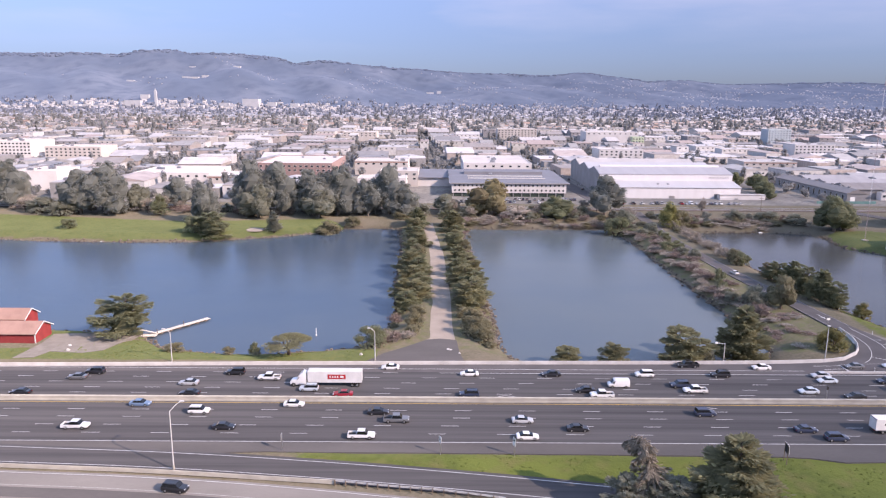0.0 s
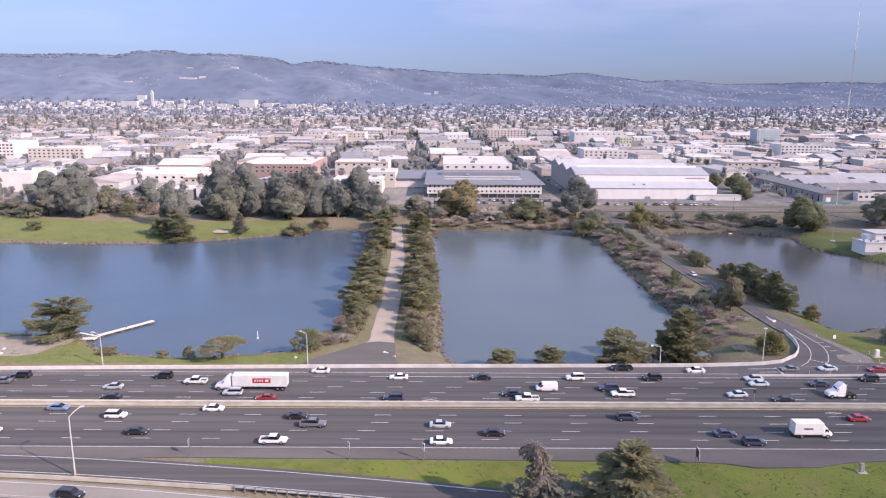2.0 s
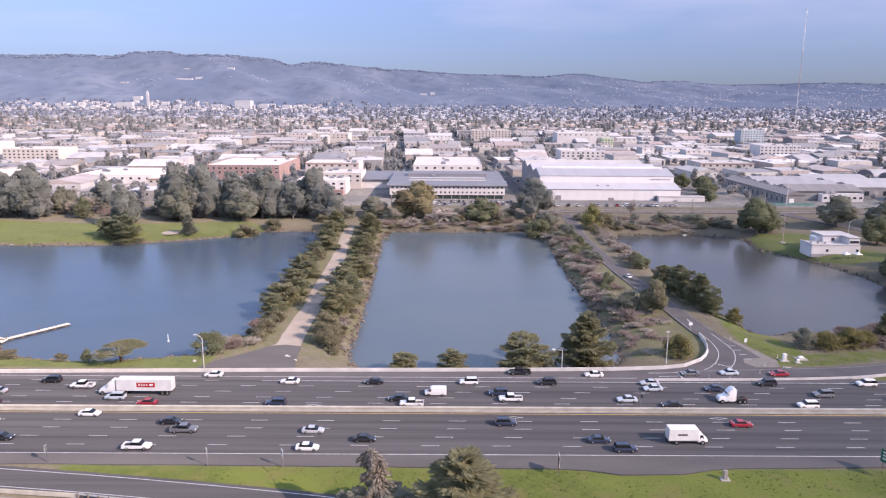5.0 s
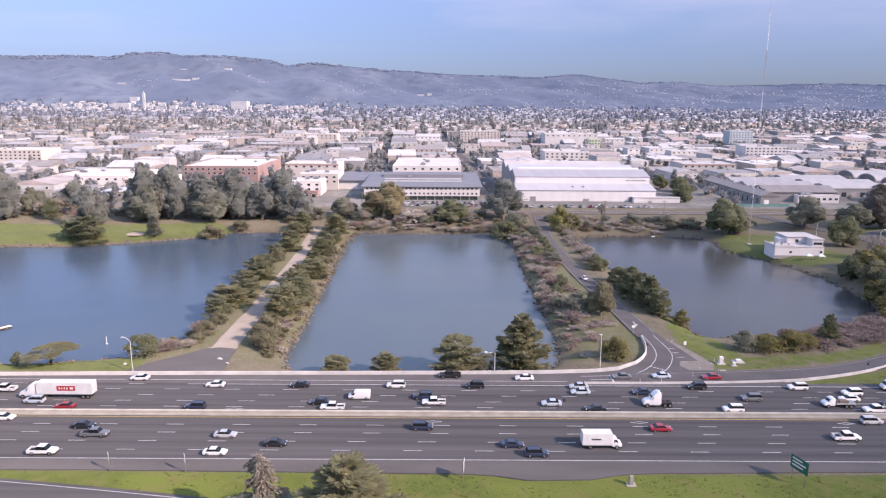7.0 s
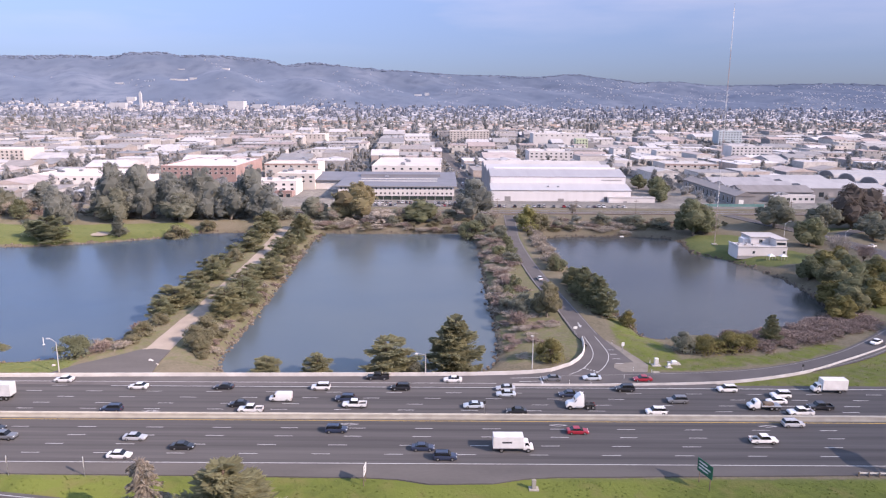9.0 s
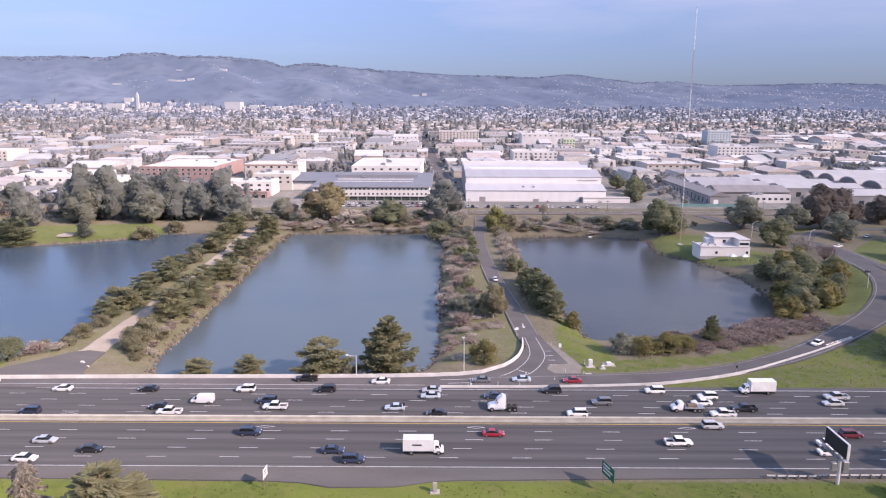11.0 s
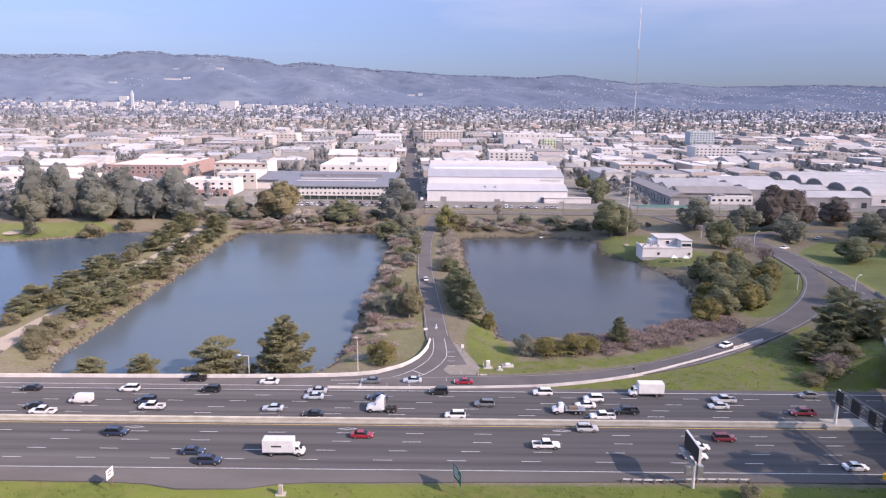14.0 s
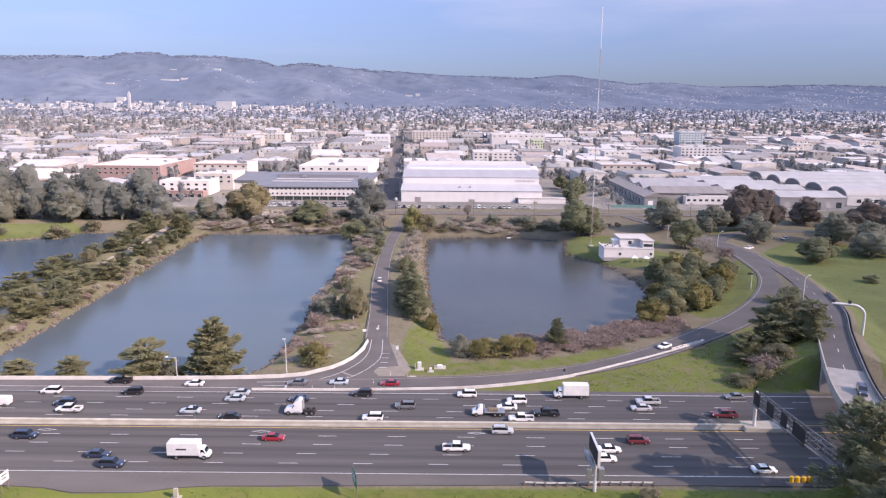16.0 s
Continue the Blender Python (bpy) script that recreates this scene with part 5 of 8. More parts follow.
PARK_TREES = [
    ("shrub", 133, 392, 16, 14, 0, LEAF_LIME), ("shrub", 140, 396, 13, 13, 1, LEAF_SHRUB), ("winter", 164, 428, 11, 6, 0, TWIG), ("gum", 222, 384, 21, 22, 2, LEAF_CYP),
    ("gum", 229, 388, 18, 16, 0, LEAF_DARK), ("gum", 271, 396, 20, 20, 1, LEAF_DARK), ("gum", 269, 353, 16, 14, 0, LEAF_CYP), ("gum", 298, 397, 17, 17, 2, LEAF_DARK),
    ("gum", 318, 402, 28, 22, 0, LEAF_BROWN), ("gum", 330, 405, 26, 22, 1, LEAF_BROWN), ("gum", 311, 370, 16, 15, 2, LEAF_DARK), ("gum", 362, 422, 18, 18, 0, LEAF_BROWN),
    ("gum", 319, 323, 13.5, 17, 1, LEAF_CYP), ("gum", 348, 364, 18, 18, 2, LEAF_DARK), ("gum", 352, 337, 18, 22, 0, LEAF_DARK),
]
SCRUB_TREES = [
    ("gum", 365, 380, 15, 18, 1, LEAF_BROWN), ("gum", 384, 372, 18, 20, 2, LEAF_BROWN), ("gum", 402, 350, 17, 20, 0, LEAF_CYP), ("gum", 392, 410, 18, 20, 1, LEAF_BROWN),
    ("shrub", 322, 287, 4, 7.5, 1, LEAF_CYP), ("shrub", 178, 412, 8, 14, 0, LEAF_DARK), ("shrub", 196, 409, 9, 16, 1, LEAF_DARK), ("shrub", 210, 402, 8, 13, 2, LEAF_DARK),
    ("gum", -300, 440, 26, 26, 2, LEAF_EUC), ("gum", -330, 450, 26, 26, 0, LEAF_EUC), ("gum", 8, 432, 14, 16, 1, LEAF_DARK), ("shrub", 20, 420, 8, 14, 0, LEAF_DARK),
    ("shrub", -8, 424, 9, 14, 2, LEAF_DARK), ("shrub", 60, 424, 8, 14, 0, LEAF_DARK), ("shrub", 88, 424, 8, 16, 2, LEAF_DARK),
]
FAR_LABEL = {"gum": "tall eucalyptus with dull rounded foliage clumps", "shrub": "dense shrub on the far shore", "cone": "dark conical evergreen on the lawn", "dome": "broad dark evergreen on the lawn", "winter": "leafless tree on the bank"}
for kind, x, y, h, w, s, leaf in LAWN_TREES + SHORE_TREES + PARK_TREES + SCRUB_TREES:
    plant(kind, x, y, h, w * (1.22 if kind == "gum" else 1.05), FAR_LABEL[kind], "far shore trees", leaf, s)
for i in range(150):
    x = -262 + i * 3.42 + R.uniform(-3, 3)
    if -10 < x < 4 or 119 < x < 131:
        continue
    y = R.uniform(409, 440) if x < 135 else R.uniform(402, 432)
    if x < -40:
        y = R.uniform(424, 440)
    kind = R.choice(("shrub", "bare", "bare", "winter")) if x < 135 else R.choice(("bare", "bare", "bare", "shrub"))
    leaf = {"shrub": R.choice((LEAF_DARK, LEAF_SHRUB, LEAF_EUC)), "bare": R.choice((TWIG, TWIG_RED)), "winter": TWIG}[kind]
    tall = {"shrub": R.uniform(3.4, 5.6), "bare": R.uniform(3, 5), "winter": R.uniform(6, 9)}[kind] * (0.85 if x > 135 else 1.15)
    plant(kind, x, y, tall, tall * R.uniform(1.2, 1.7) if kind != "winter" else tall, "brown-green winter scrub below the railway", "railway scrub", leaf, i % 3)
for i in range(66):
    x = R.uniform(14, 102) if i % 2 else R.uniform(138, 214)
    plant("bare" if i % 5 else "shrub", x, (402 + 8 * R.random() ** 1.5) if x < 130 else R.uniform(396.5, 412), R.uniform(2.2, 4), R.uniform(6, 10), "brown winter scrub along the far shore", "railway scrub", (TWIG, TWIG_RED)[i % 3 == 0] if i % 5 else LEAF_SHRUB, i % 3)
# the road causeway
for i in range(40):
    y = 236 + i * 4.1
    plant("bare", 110 + R.uniform(-4, 6), y, R.uniform(2.4, 4.6), R.uniform(5, 9), "grey-brown leafless scrub on the causeway", "causeway scrub", (TWIG, TWIG_RED)[i % 2], i % 3)
    if i % 2 and y > 305:
        plant("bare", 134.5 + R.uniform(-2, 3), y + 3, R.uniform(4, 7), R.uniform(6, 9), "grey-brown leafless scrub on the causeway", "causeway scrub", TWIG, (i + 1) % 3)
for i in range(20):
    x, y = R.uniform(105, 122), R.uniform(193, 234)
    if math.hypot(x - 116, y - 191.5) > 5:
        plant("bare", x, y, R.uniform(1.0, 2.4), R.uniform(3.5, 6), "low grey-brown scrub on the causeway's head", "causeway scrub", (TWIG, TWIG_RED)[i % 2], i % 3)
for i in range(20):
    x, y = (R.uniform(106.5, 119), R.uniform(238, 400)) if i % 3 else (R.uniform(133, 137.5), R.uniform(285, 390))
    plant("shrub", x, y, R.uniform(3.5, 7), R.uniform(5, 9), "grey-green bush on the causeway bank", "causeway shrubs", (LEAF_SHRUB, LEAF_DARK, LEAF_CYP)[i % 3], i % 3)
for x, y, w in ((18.6, 216, 5), (18.8, 256, 6.5), (17.5, 300, 6), (16.0, 318, 6)):
    plant("shrub", x, y, w * 0.6, w, "brownish bush leaning over the causeway bank", "path shrubs", LEAF_SHRUB, 2)
plant("gum", 121.0, 233, 13.5, 11.5, "round-headed olive evergreen beside the causeway road", "causeway trees", LEAF_SHRUB, 1)
plant("shrub", 113.5, 236, 8.5, 11, "dark evergreen shrub on the causeway", "causeway shrubs", LEAF_DARK, 0)
plant("bare", 110.5, 225, 6.5, 7, "pinkish leafless tree on the causeway", "causeway scrub", TWIG_RED, 1)
for i, (x, y, h, w) in enumerate([(137.5, 270, 9.5, 12), (138.6, 261, 11.5, 13), (139.3, 252, 12.5, 13.5), (140.4, 243, 12.5, 13), (141.6, 235, 10, 11.5), (137, 279, 7, 9.5)]):
    plant("cone" if i in (1, 3) else "dome", x, y, h, w, "dark feathery cypress in a dense row by the lagoon", "lagoon row", LEAF_CYP if i != 5 else LEAF_SHRUB, 1 + i % 3)
plant("shrub", 147, 229, 6.5, 7, "olive shrub at the end of the cypress row", "lagoon row", LEAF_OLIVE, 0)
plant("shrub", 135.3, 300, 8, 9, "dark green shrub beside the causeway road", "causeway shrubs", LEAF_CYP, 2)
plant("shrub", 112, 330, 6, 8, "dark green shrub on the causeway", "causeway shrubs", LEAF_CYP, 1)
plant("shrub", 117, 372, 8, 9, "dark green shrub on the causeway", "causeway shrubs", LEAF_DARK, 1)
plant("shrub", 119, 352, 5, 6, "dark green shrub on the causeway", "causeway shrubs", LEAF_CYP, 0)
# south bank of the east lagoon
plant("shrub", 155.5, 200, 7.2, 8, "brown-green bush on the lagoon's bank", "east bank shrubs", LEAF_DARK, 2)
plant("shrub", 162, 199, 7.4, 10, "yellow-green willow bush on the lagoon's bank", "east bank shrubs", LEAF_OLIVE, 0)
plant("shrub", 168.5, 200, 7.4, 10, "yellow-green willow bush on the lagoon's bank", "east bank shrubs", LEAF_OLIVE, 2)
plant("shrub", 173.5, 202, 6.0, 8.5, "yellow-green willow bush on the lagoon's bank", "east bank shrubs", LEAF_OLIVE, 1)
plant("cone", 183.4, 207, 9.5, 7.5, "small conical evergreen among reddish scrub", "east bank trees", LEAF_CYP, 2)
for i in range(112):
    f = R.random()
    x, y = 172 + 54 * f + R.uniform(-2, 2), 200 + 26 * f ** 1.15 + R.uniform(-2, 13)
    plant("bare", x, y, R.uniform(1.6, 3.2), R.uniform(5, 8), "reddish-brown leafless scrub on the lagoon's bank", "east bank scrub", TWIG_RED, i % 3)
GROVE = [(218, 232, 9.5, 11), (226, 240, 11, 12), (232, 249, 12, 13), (238, 246, 11, 12), (234, 259, 12, 13), (241, 264, 12.5, 13), (228, 255, 11, 12), (238, 275, 12, 14), (247, 280, 12.5, 13), (243, 290, 12, 13), (252, 294, 12, 13),
         (236, 288, 11, 12), (256, 304, 11, 12), (248, 303, 10, 12), (247, 257, 11, 11), (255, 272, 12, 12), (262, 286, 11.5, 12)]
for i, (x, y, h, w) in enumerate(GROVE):
    plant("gum", x, y, h, w, "dense olive-green tree in the lagoon grove", "grove trees", (LEAF_OLIVE, LEAF_CYP2, LEAF_CYP)[i % 3], i % 3)
plant("winter", 266, 322, 11, 12, "leafless tree at the grove's edge", "grove trees", TWIG, 1)
plant("winter", 271, 310, 10, 10, "leafless tree at the grove's edge", "grove trees", TWIG_RED, 0)
# by the bridge
for x, y, h, w, s in ((248, 206, 15, 18, 1), (241, 201, 13, 17, 2), (250, 195.5, 12, 12, 3), (235, 196, 8.5, 13, 4)):
    plant("dome", x, y, h, w, "dark spreading cypress on the slope by the bridge", "bridge trees", LEAF_CYP, s)
for x, y, h, w in ((226, 180, 3.6, 8), (234, 184, 4.6, 9), (239, 188, 5, 9), (231, 181, 3.8, 7)):
    plant("shrub" if x != 234 else "bare", x, y, h, w, "dull brown-green scrub on the slope by the bridge", "bridge scrub", TWIG_RED if x == 234 else LEAF_SHRUB, 1)
for x, y, h, w, s in ((220.5, 111, 16, 14, 1), (222.5, 119.5, 19.5, 17, 2), (248, 127, 20, 14, 3), (217, 103, 13, 13, 4), (248, 115, 18, 15, 1), (226, 101, 14, 13, 2)):
    plant("dome", x, y, h, w, "dark cypress below the bridge", "bridge trees", LEAF_CYP, s)
plant("shrub", 270.5, 249, 7.0, 9.5, "dark bush in the ramp's gore", "gore shrubs", LEAF_CYP, 1)
# on the verge
plant("cone", 53.2, 106.0, 17.2, 22.5, "sunlit olive conifer on the roadside verge", "verge trees", LEAF_CYP2, 1)
plant("dome", 44.2, 107.2, 9.6, 12, "dark shaggy cypress on the roadside verge", "verge trees", LEAF_DARK, 2)
plant("dead", 39.6, 109.2, 14.2, 12.0, "half-dead conifer with drooping grey-brown foliage", "verge trees", LEAF_DEAD, 1)
plant("dome", 35.8, 108.6, 8.8, 9.5, "dark shaggy cypress on the roadside verge", "verge trees", LEAF_DARK, 1)
plant("shrub", 96, 104, 5.5, 5, "dark shrub on the roadside verge", "verge shrubs", LEAF_DARK, 1)
plant("shrub", 187.5, 125.5, 3.6, 5, "olive shrub beside the guardrail", "verge shrubs", LEAF_SHRUB, 1)
plant("shrub", 46.5, 106, 4.5, 6, "dark shrub on the roadside verge", "verge shrubs", LEAF_DARK, 0)


# rough grass on the verges and the slope by the ramp
rng = np.random.default_rng(6)
g = Geo()
for poly, n in ((TURF[0], 4200), (TURF[5], 3600), (TURF[6], 1300), (TURF[2], 1600)):
    px, py = np.array(poly)[:, 0], np.array(poly)[:, 1]
    x, y = rng.uniform(max(px.min(), -130), min(px.max(), 260), n * 3), rng.uniform(py.min(), py.max(), n * 3)
    ok = inside(poly, x, y) & (wobble(x, y, 6) + rng.normal(size=x.shape) * 0.5 > 0.0)
    x, y = x[ok][:n], y[ok][:n]
    z = on_ground(x, y)
    for a, b, c in zip(x, y, z):
        s = rng.uniform(0.08, 0.19)
        t = rng.uniform(0, 6.28)
        u = (math.cos(t) * s, math.sin(t) * s, 0.0)
        v = (-math.sin(t) * s * 0.6, math.cos(t) * s * 0.6, s * 0.35)
        g.quad((a, b, c + s * 0.4), u, v)
tagged(part("rough_grass", g, GRASS), "tufts of rough green grass on the verges", "grass", kind="stuff")
# ---- town: buildings told apart ----
WIN = {}


def window(parent, x, y, z, w, h, face="y", material=None, name="window"):
    """One window unit: a proud frame, and its pane as a part of it."""
    material = material or GLASS
    key = (round(w, 1), round(h, 1), face, material.name)
    if key not in WIN:
        fr, pn = Geo(), Geo()
        t = 0.09
        def bar(g, a0, a1, z0, z1, d0, d1):
            g.box(a0, a1, d0, d1, z0, z1) if face == "y" else g.box(d0, d1, a0, a1, z0, z1)
        for a0, a1, z0, z1 in ((-w / 2 - t, -w / 2, -t, h + t), (w / 2, w / 2 + t, -t, h + t), (-w / 2, w / 2, -t, 0), (-w / 2, w / 2, h, h + t)):
            bar(fr, a0, a1, z0, z1, -0.12, 0.05)
        bar(pn, -w / 2, w / 2, 0, h, -0.03, 0.03)
        WIN[key] = (fr.mesh("window", SIGN_W), pn.mesh("pane", material))
    a, b = WIN[key]
    o = new(name, a)
    o.parent, o.location = parent, (x, y, z)
    p = new("pane", b)
    p.parent = o
    return o


FOOT = []


def building(name, label, x0, x1, y0, y1, h, wall, roof, parapet=0.6, base=None, group="", category="building"):
    z = zg((x0 + x1) / 2, y0) if base is None else base
    b = thing(name, label, category, group, at=((x0 + x1) / 2, y0, z))
    w, d = (x1 - x0) / 2, y1 - y0
    part("wall", Geo().box(-w, w, 0, d, -3, h), wall, b)
    if parapet:
        t = 0.4
        part("parapet", Geo().box(-w - 0.05, w + 0.05, -0.05, t, h - 0.25, h + parapet).box(-w - 0.05, w + 0.05, d - t, d + 0.05, h - 0.25, h + parapet)
             .box(-w - 0.05, -w + t, t, d - t, h - 0.25, h + parapet).box(w - t, w + 0.05, t, d - t, h - 0.25, h + parapet), wall, b)
    part("roof", Geo().box(-w + 0.4, w - 0.4, 0.4, d - 0.4, h - 0.05, h + 0.12), roof, b)
    FOOT.append((x0 - 6, x1 + 6, y0 - 6, y1 + 6))
    return b, w, d


def units(b, w, d, h, n, seed):
    r = random.Random(seed)
    for i in range(n):
        x, y, s = r.uniform(-w * 0.8, w * 0.8), r.uniform(d * 0.15, d * 0.85), r.uniform(0.9, 2.2)
        part("rooftop_unit", Geo().box(x - s, x + s, y - s * 0.7, y + s * 0.7, h, h + s * 0.9, bev=0.12).box(x - s * 0.5, x + s * 0.5, y - s * 0.35, y + s * 0.35, h + s * 0.9 - 0.02, h + s * 1.05), STEEL, b)


# great white hall
hall = thing("factory_hall", "huge white metal-clad factory hall with grey stepped roofs", "factory", at=(169.0, 500, -2.4))
hall.scale = (1.042, 1.042, 1.042)
W = 47.0
part("lean_to_wall", Geo().box(-W, W, 0, 15, -1, 11.4), WHITE2, hall)
part("lean_to_roof", Geo().add([(-W - 0.4, -0.5, 11.3), (W + 0.4, -0.5, 11.3), (W + 0.4, 15, 14.2), (-W - 0.4, 15, 14.2), (-W - 0.4, -0.5, 11.6), (W + 0.4, -0.5, 11.6), (W + 0.4, 15, 14.5), (-W - 0.4, 15, 14.5)],
                               [(3, 2, 1, 0), (4, 5, 6, 7), (0, 1, 5, 4), (1, 2, 6, 5), (2, 3, 7, 6), (3, 0, 4, 7)]), LEAN_ROOF, hall)
part("main_wall", Geo().box(-W + 0.3, W - 0.3, 15, 125, -1, 18.9), WHITE2, hall)
for i, (y0, y1, m) in enumerate(((15, 52, HALL_ROOF), (52, 88, LEAN_ROOF), (88, 125, ROOF_PALE))):
    ym = (y0 + y1) / 2
    part("roof", Geo().prism([(y0 - 0.3, 18.8), (y0 - 0.3, 19.2), (ym, 22.9), (y1, 19.2), (y1, 18.8)], -W, W), m, hall)
    part("gable_end", Geo().prism([(y0 + 0.2, 18.6), (ym, 22.6), (y1 - 0.2, 18.6)], -W - 0.25, -W + 0.1), GREYWALL, hall)
part("end_cladding", Geo().box(-W - 0.2, -W + 0.25, 15.2, 124, 4, 18.7), GREYWALL, hall, "dark grey end wall")
part("ridge_vent", Geo().prism([(32, 22.4), (32, 23.4), (33.5, 23.9), (35, 23.4), (35, 22.4)], -W * 0.92, W * 0.92), WHITE2, hall)
for x in (-36, 0, 31):
    part("door", Geo().box(x - 2.0, x + 2.0, -0.12, 0.1, 0.8, 7.2 if x else 5.8), GREYWALL, hall)
for x in (-8, -1):
    part("roof_vent", Geo().box(x - 0.7, x + 0.7, 6, 7.5, 12.5, 13.9, bev=0.2), STEEL, hall)
part("wall_panel", Geo().box(30, 44, 14.7, 14.95, 16.6, 17.0), GREYWALL, hall)
part("wall_seam", Geo().box(-W, W, -0.06, 0.02, 11.0, 11.25), GREYWALL, hall)
part("annex_wall", Geo().box(31, 62, -5, 0.2, -1, 7.2).box(31, 40, -5.6, -4.9, -1, 5.6), WHITE, hall)
part("annex_roof", Geo().box(30.7, 62.3, -5.3, 0.15, 7.2, 7.5), ROOF_PALE, hall)
part("annex_door", Geo().box(41, 43.4, -5.15, -4.9, -0.4, 5.0), GREYWALL, hall)
FOOT.append((112, 262, 462, 636))

# office with the long slate roof
office = thing("office_building", "long white two-storey office under a slate-grey overhanging roof", "office", at=(53, 503, 0.4))
W = 41.0
part("ground_floor", Geo().box(-W + 1.5, W - 1.5, 1.0, 90, -2, 4.4), GLASSG, office, "green-tinted ground-floor glazing")
part("wall", Geo().box(-W, W, 0, 94, 4.2, 11.3), WHITE, office)
for i in range(14):
    x = -W + 1.2 + i * (2 * W - 2.4) / 13
    part("column", Geo().box(x - 0.25, x + 0.25, 0.1, 0.6, -2, 4.3), GREYWALL, office)
for i in range(26):
    x = -W + 2.2 + i * (2 * W - 4.4) / 25
    for z in (5.4, 8.8):
        window(office, x, -0.02, z, 1.2, 1.3)
part("roof", Geo().prism([(-1.4, 10.9), (-1.4, 11.3), (72, 12.6), (97, 11.8), (97, 10.9)], -W - 2, W + 2), ROOF_DARK, office)
part("roof_fascia", Geo().box(-W - 2, W + 2, -1.55, -1.35, 10.8, 11.4), ROOF_GREY, office)
part("clerestory", Geo().prism([(52, 12.0), (52, 14.3), (64, 15.2), (64, 12.3)], -W * 0.75, W * 0.75), ROOF_DARK, office)
part("roof_rail", Geo().box(-W * 0.7, W * 0.7, 22.0, 22.1, 12.0, 12.8).box(-W * 0.7, W * 0.7, 36.0, 36.1, 12.2, 13.0), POLE, office)
units(office, W * 0.6, 90, 12.5, 4, 3)
part("wing_wall", Geo().box(-W - 29, -W - 0.1, 57, 108, -2, 9.0), WHITE, office)
part("wing_roof", Geo().prism([(55, 8.8), (55, 9.2), (97, 11.9), (110, 10.4), (110, 8.8)], -W - 31, -W - 2.1), ROOF_DARK, office)
FOOT.append((-26, 106, 462, 616))

# brick works with white roof
BLOCKS_NEAR = [
    (-152, -89, 603, 690, 13.0, "red brick factory with white window rows and a pale roof", BRICK, ROOF_PALE, 2, 13),
    (-58, -22, 524, 548, 10.0, "small white building with a brick ground floor", WHITE, ROOF_PALE, 2, 6),
    (-74, -26, 640, 676, 12.0, "peach rendered industrial building with a pale roof", PEACH, ROOF_PALE, 1, 7),
    (-44, -14, 556, 590, 12.0, "pale three-storey building with a flat roof", PEACH, ROOF_PALE, 2, 5),
    (24, 84, 622, 716, 12.2, "very long white warehouse with a pale ribbed roof", WHITE, ROOF_PALE, 1, 8),
    (-306, -280, 522, 556, 14.0, "tall blank white industrial building", WHITE, ROOF_PALE, 0, 0),
    (-470, -430, 752, 800, 20.0, "white five-storey block with rows of dark windows", WHITE, ROOF_PALE, 4, 10),
    (-420, -360, 760, 800, 14.0, "buff and white mid-rise apartment block", PEACH, ROOF_PALE, 3, 12),
    (181, 230, 792, 830, 12.5, "white four-storey office block with window bands", WHITE, ROOF_PALE, 2, 9),
]
BLOCKS_FAR = [
    (217, 294, 1046, 1090, 19.0, "broad white factory with tall upper storey", WHITE, ROOF_PALE, 1, 10),
    (96, 160, 1162, 1200, 17.0, "cream apartment block with regular windows", PEACH, ROOF_PALE, 4, 12),
    (-148, -96, 1102, 1140, 14.0, "beige rendered three-storey block", PEACH, ROOF_PALE, 2, 8),
    (428, 476, 850, 880, 15.5, "white apartment building with dark bays", WHITE, ROOF_PALE, 3, 10),
    (500, 535, 1080, 1105, 23.0, "glassy blue-grey apartment tower", BLUEWALL, ROOF_PALE, 5, 8),
    (317, 346, 497, 503, 5.0, "low white shed beside the railway", WHITE, ROOF_PALE, 1, 7),
    (300, 352, 690, 730, 9.0, "white warehouse with a terracotta side", PEACH, ROOF_PALE, 1, 8),
    (-240, -180, 560, 620, 9.0, "wide white warehouse behind the trees", WHITE, ROOF_PALE, 1, 9),
    (-175, -145, 540, 580, 9.0, "pale warehouse behind the trees", PEACH, ROOF_PALE, 1, 6),
]
for (x0, x1, y0, y1, h, lab, wall, roof, rows, cols) in BLOCKS_NEAR + BLOCKS_FAR:
    b, w, d = building("town_block", lab, x0, x1, y0, y1, h, wall, roof, group="town buildings")
    for r in range(rows):
        for c in range(cols):
            window(b, -w + (c + 0.5) * 2 * w / cols, -0.02, h - 2.9 - 3.4 * r, min(2.2, 1.1 * w / cols), 1.5)
    units(b, w, d, h + 0.1, 3, int(x0 + 999))
    if wall is PEACH and rows == 1:
        part("side_stripe", Geo().box(-w - 0.06, w + 0.06, -0.08, 0.02, h - 1.2, h - 0.3), BARNROOF, b)

# long grey-brown shed with low pitched roofs, its side wall full of tall windows
shed_a = thing("industrial_shed", "long grey-brown shed with pitched roofs and tall side windows", "warehouse", "sheds", at=(285, 484, 1.2))
def pitched(x0, x1, y0, y1, h, r):
    """A low pitched roof slab whose ridge runs inland."""
    xm = (x0 + x1) / 2
    return Geo().skin([[(x0 - 0.5, y, h - 0.2), (x1 + 0.5, y, h - 0.2), (x1 + 0.5, y, h + 0.1), (xm, y, r), (x0 - 0.5, y, h + 0.1)] for y in (y0 - 0.5, y1 + 0.5)])
part("wall", Geo().box(0, 13, 0, 106, -2, 7.0), GREYWALL, shed_a)
part("gable_end", Geo().add([(0, -0.05, 6.9), (13, -0.05, 6.9), (6.5, -0.05, 9.6), (0, 0.3, 6.9), (13, 0.3, 6.9), (6.5, 0.3, 9.6)], [(0, 1, 2), (5, 4, 3), (0, 2, 5, 3), (1, 4, 5, 2), (0, 3, 4, 1)]), SHEDTIN, shed_a)
